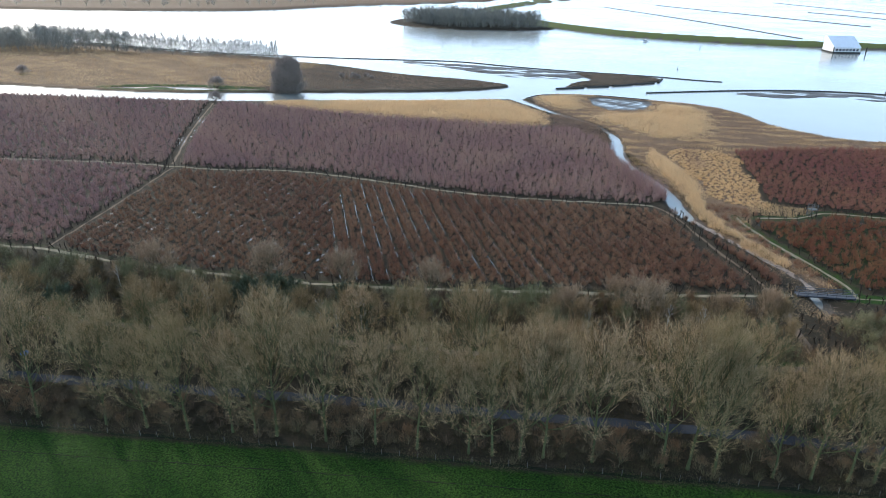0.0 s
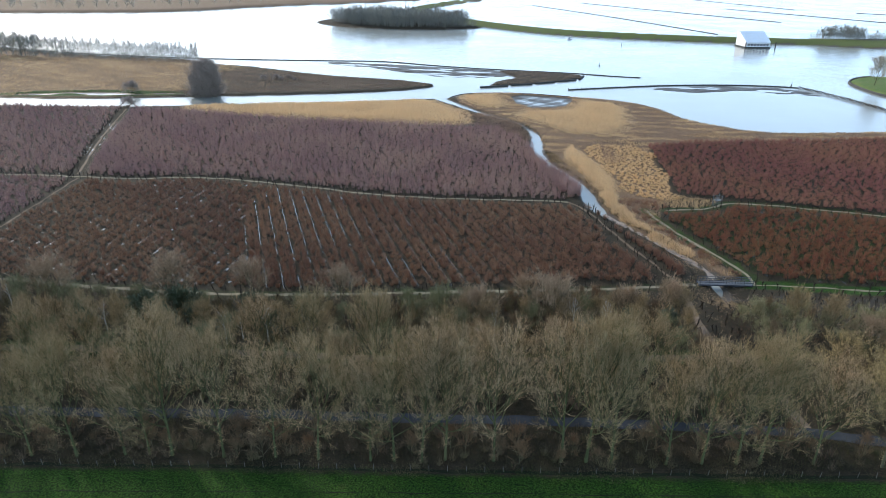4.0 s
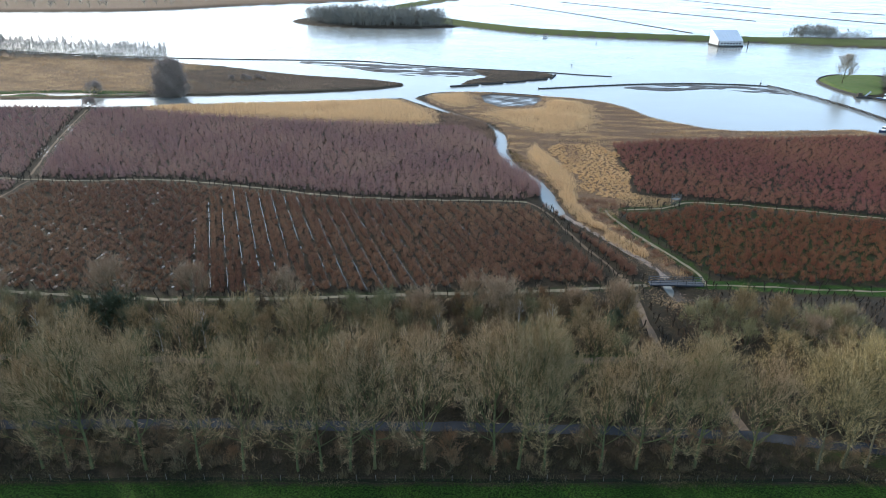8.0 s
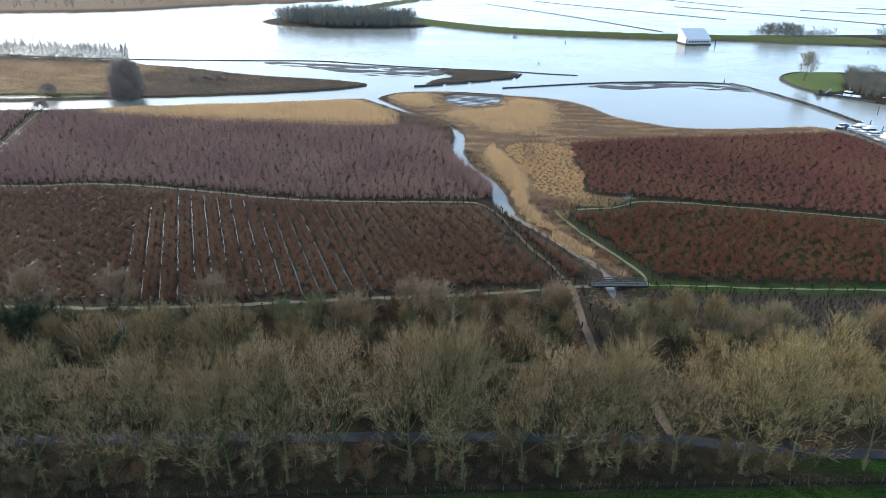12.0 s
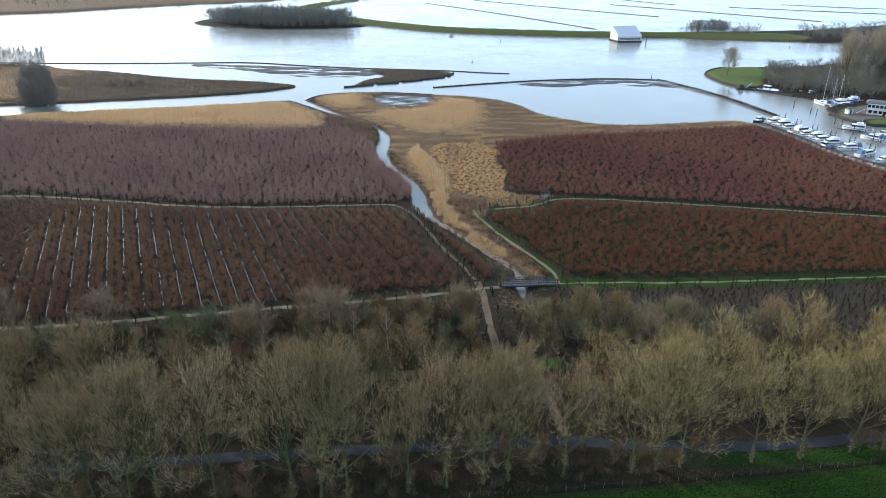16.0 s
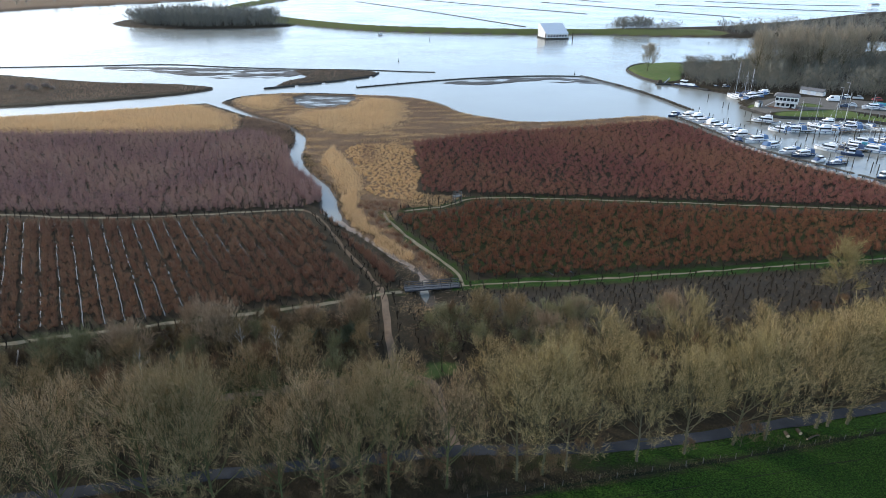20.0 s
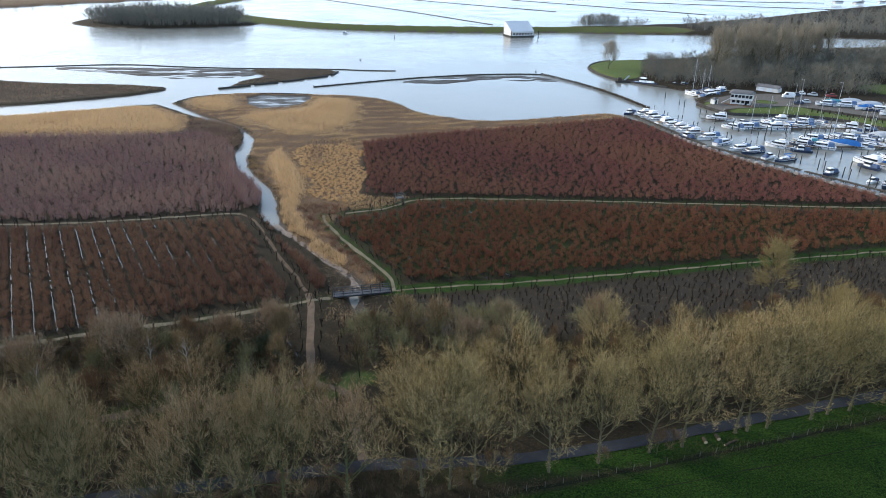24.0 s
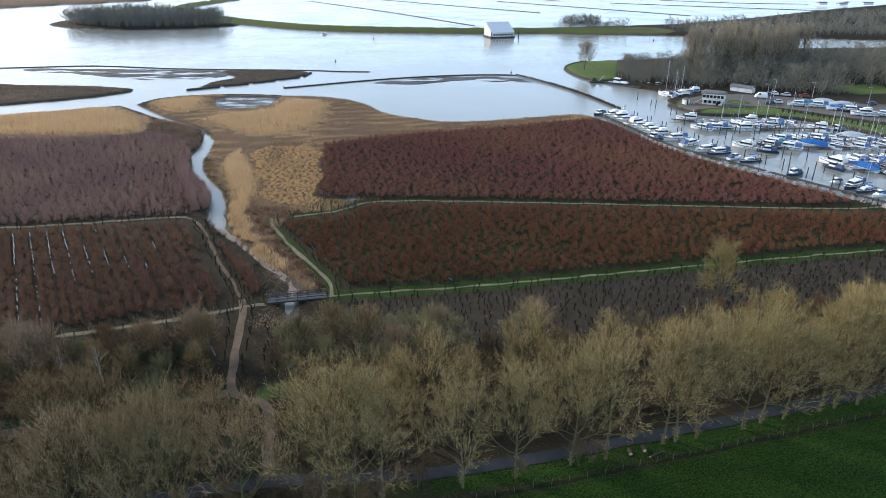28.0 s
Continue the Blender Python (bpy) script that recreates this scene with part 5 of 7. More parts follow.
YOUNG = make_tree("mossy_sapling", "slender dark mossy young tree in the clearing", 240, BUSH_TWIGS, "young trees of the clearing", bark=MOSSY, tall=8.5, wide=1.9, bare=0.8, limbs=13, subs=4, twigs=900, fine=0.015, low=0.3, upright=1.3, thick=0.012)
plant_out([YOUNG], [(x * U, y * U, k) for x, y, k in ((54.3, 76, 1.0), (51, 72.4, 0.62), (68.3, 71, 0.8), (69.6, 71.3, 0.75), (57.2, 84, 0.8), (61.5, 80.5, 0.85))], 21, 0.95, 1.05)
WHITE_BARK = tree_bark("white_birch_bark", (0.62, 0.60, 0.56), (0.46, 0.44, 0.40))
BIRCH = make_tree("birch", "slim leaning birch with a white trunk in the thicket", 241, GREY_TWIGS, "birches", bark=WHITE_BARK, tall=8.0, wide=1.5, bare=0.8, limbs=10, subs=3, twigs=520, fine=0.014, low=0.4, upright=1.2, thick=0.014, lean=0.09)
plant_out([BIRCH], [(x * U, y * U, k) for x, y, k in ((-21.2, 80.2, 0.9), (-19.3, 81.6, 0.7), (-15.4, 80.6, 1.0), (-58.4, 91.5, 0.6), (17, 81, 0.9), (29, 84, 0.9), (33.5, 82.5, 1.0), (-40, 84, 0.8))], 22, 0.9, 1.1)

# dark evergreen shrubs in the thicket
EVER = [make_tree("evergreen_shrub", "dark green leafy shrub in the bare thicket", 330 + i, IVY, "evergreen shrubs", "shrub", tall=5.0, wide=2.4, bare=0.55, limbs=14, subs=4, twigs=1900, low=0.05, upright=1.0, thick=0.012, fine=0.09) for i in range(2)]
plant_out(EVER, [(x * U, y * U, k) for x, y, k in ((-15.3, 81, 1.0), (-61.6, 80.5, 1.2), (-42, 82, 0.9), (-64, 74, 1.1), (-26, 82.5, 0.8), (-29, 85, 1.2), (-33, 83.5, 1.3), (-37, 86, 1.0), (-20, 88, 0.8), (-70, 84, 1.1), (37.4, 84.5, 0.7), (30, 80.5, 0.9), (43, 84, 0.7), (20, 82, 0.8), (23.8, 92, 0.6))], 13)

# ---- far woods, island and bank trees ----
# cool grey of the far woods includes distance haze in the colour
FAR_TWIGS = plant("hazed_far_wood_twigs", (0.215, 0.213, 0.195), (0.117, 0.122, 0.115), (0.265, 0.245, 0.19))


WOOD_TWIGS = plant("harbour_wood_twigs", (0.20, 0.197, 0.172), (0.098, 0.106, 0.094), (0.24, 0.215, 0.16))


def far_tree(seed, tall, wide, twigs, low=0.25, wd=0.07, limbs=9):
    """A light tree for woods: trunk, limbs and coarse twigs as triangles."""
    g = np.random.default_rng(seed)
    tr = tube(np.array([[0, 0, -0.3], [0.02 * tall, 0.01 * tall, 0.45 * tall], [0, 0.02 * tall, 0.9 * tall]]), [0.016 * tall, 0.011 * tall, 0.02], 5)
    pieces, ends = [tr], []
    for i in range(limbs):
        u = low + (0.9 - low) * i / limbs
        a, l = i * 2.4, wide * (1.15 - 0.6 * u) * g.uniform(0.7, 1.1)
        s = np.array([0.01 * tall, 0.01 * tall, u * tall])
        e = s + np.array([math.cos(a) * l, math.sin(a) * l, 0.8 * l])
        pieces.append(tube(np.stack([s, 0.5 * (s + e) + [0, 0, 0.08 * l], e]), [0.006 * tall, 0.004 * tall, 0.01], 3))
        ends.append((s, e))
    v, f = joined(pieces)
    f = np.concatenate([f[:, [0, 1, 2]], f[:, [0, 2, 3]]])
    pick = g.integers(0, len(ends), twigs)
    s, e = np.array([ends[i][0] for i in pick]), np.array([ends[i][1] for i in pick])
    root = s + (e - s) * g.uniform(0.15, 1.0, (twigs, 1)) + g.normal(0, 0.12 * wide, (twigs, 3))
    way = (e - s) / np.linalg.norm(e - s, axis=1)[:, None] + g.normal(0, 0.45, (twigs, 3)) + [0, 0, 0.5]
    way /= np.linalg.norm(way, axis=1)[:, None]
    side = np.cross(way, g.normal(0, 1, (twigs, 3)))
    side *= (wd * g.uniform(0.6, 1.3, twigs) / (np.linalg.norm(side, axis=1) + 1e-9))[:, None]
    tip = root + way * (0.17 * tall * g.uniform(0.5, 1.2, twigs))[:, None]
    tv = np.stack([root - side, root + side, tip], 1).reshape(-1, 3)
    return (v, f), (tv, np.arange(3 * twigs).reshape(-1, 3))


def forest(name, spots, kinds, label, category="woodland", material=FAR_TWIGS, seed=1):
    """Trees of a wood that nobody could count, joined: spots of x, y, scale in metres."""
    g = np.random.default_rng(seed)
    z = heights(np.array([(x, y) for x, y, _ in spots]))
    pieces, tint = [], []
    for (x, y, k), h in zip(spots, z):
        a, sz = g.uniform(0, 2 * np.pi), k * g.uniform(0.8, 1.2)
        c, s = math.cos(a), math.sin(a)
        for v, f in kinds[g.integers(0, len(kinds))]:
            w = np.stack([v[:, 0] * c - v[:, 1] * s, v[:, 0] * s + v[:, 1] * c, v[:, 2] * g.uniform(0.9, 1.1)], 1) * sz + [x, y, h - 0.1]
            pieces.append((w, f))
            tint.append(np.full(len(w), g.uniform(0, 1)))
    v, f = joined(pieces)
    return tagged(new(name, mesh_from(name, v, f, material, np.concatenate(tint))), label, category, kind="stuff")


def fill(poly, gap, seed, k=1.0, keep=None):
    q = scattered(poly, gap, seed)
    if keep is not None:
        q = q[keep(q)]
    return [(x, y, k) for x, y, _ in q]


WOOD = [far_tree(500 + i, 13, 3.6, 520, 0.14, 0.036, 11) for i in range(4)]
SCRUB = [far_tree(520 + i, 6.5, 3.2, 380, 0.05, 0.036) for i in range(3)]
FARWOOD = [far_tree(540 + i, 12, 4.5, 130, 0.15, 0.13, 6) for i in range(3)]
forest("island_wood", fill([(-84, 596), (-78, 578), (-50, 556), (-15, 545), (18, 548), (38, 558), (26, 590), (-10, 612), (-55, 630)], 4.6, 41, 1.05), FARWOOD, "bare grey wood on a river island")
forest("island_scrub", fill([(-84, 588), (-50, 552), (-15, 541.5), (20, 545), (44, 556), (38, 566), (-10, 556), (-50, 566)], 6, 42, 0.9), SCRUB, "low bare scrub along the island shore", "scrub")
clear = lambda q: ~((q[:, 0] > 322 * U) & (q[:, 0] < 350 * U))
forest("far_wood", fill([(300, 470), (330, 448), (360, 428), (440, 390), (620, 302), (640, 330), (450, 420), (380, 452), (330, 474)], 5.2, 43, 0.6, keep=clear), FARWOOD, "broad low bare wood on the far bank")
forest("far_wood", fill([(335, 474), (385, 452), (455, 420), (645, 330), (760, 300), (760, 540), (640, 540), (404, 478)], 10, 53, 0.65, keep=clear), FARWOOD, "deep bare wood behind the far bank")
forest("far_scrub", fill([(264, 474), (300, 463), (318, 458), (318, 468), (306, 477), (285, 485)], 4.2, 57, 0.75), SCRUB, "low bare scrub at the foot of the dyke wood", "scrub")
forest("far_wood", fill([(268, 474), (300, 464), (308, 475), (285, 484)], 3.3, 44, 0.85), FARWOOD, "small bare wood beside the dyke")
SPIT_WOOD = [(232, 285), (225, 268), (221, 257), (236, 244), (247, 234), (258, 225), (272, 219), (288, 236), (318, 206), (345, 180), (430, 190), (450, 270), (390, 292), (320, 298), (255, 296)]
forest("harbour_wood", fill(SPIT_WOOD, 5.8, 45, 0.76), WOOD, "dense bare wood behind the harbour", material=WOOD_TWIGS)
POPLAR_TWIGS = tree_twigs("pale_poplar_twigs", (0.44, 0.38, 0.29), (0.25, 0.215, 0.165), (0.36, 0.30, 0.21))
POPLAR = [make_tree("harbour_poplar", "tall bare poplar above the harbour wood", 560 + i, POPLAR_TWIGS, "poplars behind the harbour", tall=19, wide=4.6, bare=1.6, limbs=16, subs=5, twigs=1300, fine=0.04, low=0.25, upright=1.7, thick=0.011) for i in range(3)]
plant_out(POPLAR, [(x, y, 1.18) for x, y, _ in fill([(232, 278), (243, 262), (275, 260), (306, 272), (318, 284), (290, 294), (252, 294)], 8.2, 55)], 23, 0.85, 1.12)
forest("harbour_scrub", fill([(236, 316), (224, 298), (213, 282), (207, 268), (207, 256), (216, 252), (226, 245), (229, 238), (240, 236), (248, 230), (257, 222), (268, 214), (280, 214), (270, 230), (256, 242), (244, 256), (236, 275), (248, 305)], 3.6, 46, 0.85), SCRUB, "grey-green scrub along the wood's edge", "scrub", WOOD_TWIGS)
forest("west_wood", fill([(-330, 375), (-262, 356), (-235, 362), (-200, 372), (-235, 385), (-290, 405), (-340, 420)], 6.0, 47, 0.95), WOOD, "dark bare wood on the far western bank")
forest("west_scrub", fill([(-220, 366), (-150, 356), (-112, 349), (-112, 354), (-150, 363), (-220, 378)], 4.5, 48, 0.65), SCRUB, "dark bushes along the far bank", "scrub")
forest("dyke_scrub", fill([(-300, 419), (-256, 405), (-192, 379.5), (-150, 370), (-118, 363.5), (-118, 366.5), (-150, 373.5), (-192, 383), (-256, 409), (-300, 424)], 2.6, 56, 0.42), SCRUB, "dark undergrowth below the row of slim trees", "scrub")
forest("far_wood", [(x, y, 0.8) for x, y, _ in fill([(-900, 690), (-500, 676), (-390, 680), (-255, 706), (-190, 800), (-60, 895), (60, 1066), (0, 1100), (-300, 1000), (-900, 800)], 30, 49)], FARWOOD, "hazy far shore with bare trees")
forest("far_wood", fill([(60, 1070), (300, 1310), (700, 1160), (700, 1190), (300, 1350), (50, 1110)], 14, 50, 0.9), FARWOOD, "row of bare trees on the far shore")

# grey twigs raised in tone: distance haze is put into their colour
SLIM_HAZED_TWIGS = tree_twigs("slim_hazed_twigs", (0.47, 0.45, 0.42), (0.31, 0.30, 0.28), (0.40, 0.37, 0.33))
SLIM = make_tree("bank_tree", "slim bare tree in a row on the far bank", 61, SLIM_HAZED_TWIGS, "trees on the far bank", tall=10.5, wide=1.9, bare=1.0, limbs=12, subs=3, twigs=420, low=0.12, upright=2.6, fine=0.022)
bank, _ = along(chaikin([(-300, 424), (-256, 409), (-192, 383.5), (-150, 374), (-120, 367.5)], 1, False), 1.45)
plant_out([SLIM], [(x, y - 1.5, g0.uniform(0.85, 1.1)) for x, y in bank], 5)
LONE = make_tree("lone_tree", "lone bare tree on the grassy harbour spit", 62, POPLAR_TWIGS, "", tall=11, wide=4.5, bare=1.1, limbs=19, twigs=5200, low=0.16, upright=1.15, thick=0.011, fine=0.022)
plant_out([LONE], [(204 * U, 296 * U, 1.3)], 6, 1, 1)
# twig colour lightened and greyed to carry the haze over the canal bank
HAZED_TWIGS = tree_twigs("hazed_willow_twigs", (0.42, 0.34, 0.29), (0.24, 0.20, 0.17), (0.34, 0.28, 0.23))
CLUMP = make_tree("willow_clump", "big dense rounded bare willow on the canal bank", 63, HAZED_TWIGS, "willows on the canal bank", "willow", tall=16, wide=6.5, bare=1.9, limbs=32, subs=8, twigs=9000, low=0.0, upright=1.0, thick=0.012, fine=0.05, shoots=1400)
plant_out([CLUMP], [(-84.3 * U, 264.6 * U, 1.0), (-81.6 * U, 264.4 * U, 0.9), (-83.2 * U, 267 * U, 1.05), (-86.8 * U, 264.8 * U, 0.6), (-79.4 * U, 265 * U, 0.55)], 7)
SMALL = make_tree("bank_bush", "small pale bare bush beside the canal", 64, HAZED_TWIGS, "bushes beside the canal", "shrub", tall=3.8, wide=3.6, bare=1.1, limbs=26, subs=6, twigs=2200, low=0.0, upright=0.55, fine=0.03, shoots=700)
plant_out([SMALL], [(-115.3 * U, 270.2 * U, 1.2), (-104.7 * U, 242.5 * U, 0.9), (-217 * U, 292 * U, 0.9), (-63.6 * U, 301 * U, 0.62), (-58 * U, 303 * U, 0.55), (-69 * U, 300 * U, 0.5), (-61 * U, 299 * U, 0.45), (-55 * U, 300 * U, 0.4)]
          + [((-87.6 + 1.15 * i) * U, (263.9 + 0.5 * (i % 2)) * U, 0.75 + 0.12 * (i % 3)) for i in range(8)], 8)
TALLONE = make_tree("pale_poplar", "tall pale bare poplar above the thicket", 65, TWIGS, "", tall=16, wide=3.8, bare=1.5, limbs=18, twigs=4200, low=0.2, upright=1.1)
plant_out([TALLONE], [(119.3 * U, 81 * U, 0.85)], 9)

# ---- dams, groynes and posts in the river ----
def stone_bank(name, line, half, top, label, lift=0.0, category="stone dam"):
    """A low rough ridge of stone along a line."""
    q, d = along(chaikin(line, 2, False), 1.2)
    side = np.stack([-d[:, 1], d[:, 0]], 1)
    rows = []
    for s, h in ((-1, -1.4), (-0.55, 0.55), (-0.2, 0.95), (0.2, 1.0), (0.55, 0.5), (1, -1.4)):
        jit = 0.12 * wave(q[:, 0], q[:, 1], 0.8, s + 2)
        rows.append(np.c_[q + side * (half * s + jit)[:, None], np.full(len(q), WATER_Z) + (top if h > 0 else 1) * h * (1 + 0.25 * jit) + lift])
    v = np.stack(rows, 1).reshape(-1, 3)
    return tagged(new(name, mesh_from(name, v, grid_faces(6, len(q)), STONE, smooth=False)), label, category, "dams in the river")


stone_bank("groyne", [(-256, 412), (-192, 386), (-118, 370), (-54, 366), (-20, 366), (7, 351), (35, 340), (77, 329), (92, 321), (106, 317)], 1.0, 0.42, "long low dark stone groyne on the mud bar")
stone_bank("groyne", [(64.9, 284.2), (80, 288.5), (96, 293), (116, 297.2), (140, 299), (160, 296), (168.5, 292.4)], 0.85, 0.5, "low dark stone and timber dam around the basin")
for a, b in (((27.5, 288.2), (40, 292.7)), ((41.4, 294.3), (51.6, 297.2)), ((53, 298.8), (62.3, 303)), ((63.8, 304.7), (73.4, 309.1)), ((75.1, 310.8), (78.9, 320.7))):
    stone_bank("brushwood_groyne", [a, ((a[0] + b[0]) / 2, (a[1] + b[1]) / 2), b], 1.1, 0.8, "short dark brushwood groyne in shallow water", category="groyne")
stone_bank("shore_wall", [(14, 266), (20, 275), (41, 277), (63, 269)], 0.5, 0.35, "dark stone edge of the reed bank", category="shore wall")
for line in ([(123.7, 846), (180, 680), (222, 520)], [(195, 900), (260, 760), (324.6, 632)], [(343.8, 810), (400, 690), (451.5, 574)], [(467, 757), (570, 660), (675, 569)], [(373, 996), (400, 890), (422, 802)], [(560, 800), (617, 730), (700, 700)]):
    stone_bank("polder_dam", line, 1.1, 0.5, "thin straight dam in the flooded polder")


def posts(name, places, tall, wide, material, label, category, seed, lean=0.03):
    """Single timber piles, each with a chamfered head."""
    g = np.random.default_rng(seed)
    pieces = []
    for x, y, z in places:
        h, t = tall * g.uniform(0.85, 1.15), g.normal(0, lean, 2) * tall
        pieces.append(tube(np.array([[x, y, z - 1.2], [x + t[0] * 0.9, y + t[1] * 0.9, z + h * 0.96], [x + t[0], y + t[1], z + h]]), [wide, wide, wide * 0.6], 6))
    v, f = joined(pieces)
    return tagged(new(name, mesh_from(name, v, f, material)), label, category, kind="stuff")


pal, _ = along(chaikin([(168.5, 292.4), (173.5, 274), (176.5, 257), (178, 241), (178, 215)], 1, False), 0.75)
posts("palisade", np.c_[pal, np.full(len(pal), WATER_Z)], 1.1, 0.2, OLD_WOOD, "dark timber palisade closing off the harbour", "palisade", 71)
rail_line = [tube(np.c_[pal, np.full(len(pal), 0.45)], np.full(len(pal), 0.12), 4)]
v, f = joined(rail_line)
tagged(new("palisade_beam", mesh_from("palisade_beam", v, f, OLD_WOOD)), "long dark timber waling along the palisade", "beam")
dots, _ = along(chaikin([(64.9, 284), (96, 292.6), (116, 296.6), (140, 298.4), (166, 292.6)], 1, False), 2.5)
posts("dam_piles", np.c_[dots, np.full(len(dots), WATER_Z)], 1.0, 0.14, OLD_WOOD, "short dark piles along the low dam", "piles", 72)

# ---- harbour ----
WHITE = surface("white_gelcoat", (0.93, 0.93, 0.93), (0.88, 0.89, 0.89), 0.8, 0.25, fine=6, bump=0.0)
CREAM = surface("cream_gelcoat", (0.68, 0.63, 0.52), (0.62, 0.58, 0.48), 0.8, 0.3, bump=0.0)
NAVY = surface("navy_gelcoat", (0.045, 0.065, 0.115), (0.035, 0.05, 0.09), 0.8, 0.25, bump=0.0)
TEAK = surface("teak_deck", (0.30, 0.21, 0.13), (0.24, 0.17, 0.11), 3.0, 0.6)
GLASS = surface("dark_boat_window", (0.02, 0.024, 0.03), (0.015, 0.018, 0.022), 1.0, 0.08, bump=0.0)
BLUE_TARP = surface("blue_tarpaulin", (0.02, 0.16, 0.48), (0.015, 0.12, 0.38), 1.2, 0.5, depth=0.05)
TEAL_TARP = surface("teal_tarpaulin", (0.06, 0.32, 0.38), (0.04, 0.24, 0.30), 1.2, 0.5, depth=0.05)
GREY_TARP = surface("white_grey_tarpaulin", (0.62, 0.64, 0.66), (0.50, 0.52, 0.55), 1.2, 0.5, depth=0.05)
DARK_CANVAS = surface("navy_canvas", (0.08, 0.13, 0.24), (0.055, 0.09, 0.17), 1.2, 0.8, depth=0.03)
BLUE_CANVAS = surface("faded_blue_canvas", (0.13, 0.22, 0.38), (0.10, 0.17, 0.30), 1.2, 0.8, depth=0.03)
ALU = surface("aluminium_spar", (0.62, 0.63, 0.64), (0.55, 0.56, 0.57), 2.0, 0.35, 0.8, bump=0.0)
RED_PAINT = surface("red_antifouling", (0.28, 0.04, 0.03), (0.22, 0.03, 0.025), 1.5, 0.6)


def hull_mesh(name, L, W, H, material, draft=0.35):
    """A lofted hull: pointed bow at +x, transom at -x, sheer rising forward."""
    s = np.linspace(0, 1, 10)
    half = W / 2 * np.clip(0.82 + 0.5 * s - 0.25 * s ** 2, 0, 1.05) * np.clip((1 - s) / 0.42, 0, 1) ** 0.55
    half[0] = W / 2 * 0.82
    x = -L / 2 + L * s
    deck = H * (0.85 + 0.35 * s ** 2)
    rows = [np.c_[x * 0.93, np.zeros(10), np.full(10, -draft)], np.c_[x * 0.96, half * 0.8, np.full(10, 0.05)], np.c_[x, half, deck], np.c_[x, half * 0.93, deck + 0.06]]
    right = np.stack(rows, 0)
    left = right[::-1] * [1, -1, 1]
    v = np.concatenate([left, right], 0).reshape(-1, 3)
    f = grid_faces(10, 8)
    stern = np.array([[0, 10, 60, 70], [10, 20, 50, 60]])
    lid = np.array([[20 - 20 + 0 + k, k + 1, 71 + k, 70 + k] for k in range(9)])
    return mesh_from(name, v, np.vstack([f, stern, lid]), material)


def loft_box(L, W, H, front=0.5, back=0.15, inset=0.12, z=0.0, x=0.0):
    """A cabin: a box with raked front and back and leaning sides."""
    a = np.array([[-L / 2, -W / 2, 0], [L / 2, -W / 2 * 0.85, 0], [L / 2, W / 2 * 0.85, 0], [-L / 2, W / 2, 0]])
    b = np.array([[-L / 2 + back, -W / 2 + inset, H], [L / 2 - front, (-W / 2 + inset) * 0.85, H], [L / 2 - front, (W / 2 - inset) * 0.85, H], [-L / 2 + back, W / 2 - inset, H]])
    c = b * [0.92, 0.85, 1] + [0, 0, 0.08]
    v = np.vstack([a, b, c]) + [x, 0, z]
    q = [[0, 3, 2, 1], [8, 9, 10, 11]]
    for r in (0, 4):
        q += [[r + k, r + (k + 1) % 4, r + 4 + (k + 1) % 4, r + 4 + k] for k in range(4)]
    return v, np.array(q)


def rail_mesh(L, W, H, z):
    t = np.linspace(0, 1, 9)
    xs = -L * 0.1 + L * 0.58 * t
    ys = W / 2 * 0.95 * np.clip((1 - t) / 0.5, 0, 1) ** 0.5
    pieces = [tube(np.c_[xs, sgn * ys, z + H + 0.1 * t], np.full(9, 0.025), 4) for sgn in (1, -1)]
    for i in (0, 2, 4, 6):
        for sgn in (1, -1):
            pieces.append(tube(np.array([[xs[i], sgn * ys[i], z - 0.05], [xs[i], sgn * ys[i], z + H]]), [0.02, 0.02], 4))
    return joined(pieces)


def sheer_tube(L, W, H, r):
    """A band along both deck edges, from transom to bow."""
    t = np.linspace(0, 1, 10)
    half = W / 2 * np.clip(0.82 + 0.5 * t - 0.25 * t ** 2, 0, 1.05) * np.clip((1 - t) / 0.42, 0, 1) ** 0.55
    half[0] = W / 2 * 0.82
    z = H * (0.85 + 0.35 * t ** 2) - 0.14
    return joined([tube(np.c_[-L / 2 + L * t, sgn * (half + 0.01), z], np.full(10, r), 4) for sgn in (1, -1)])


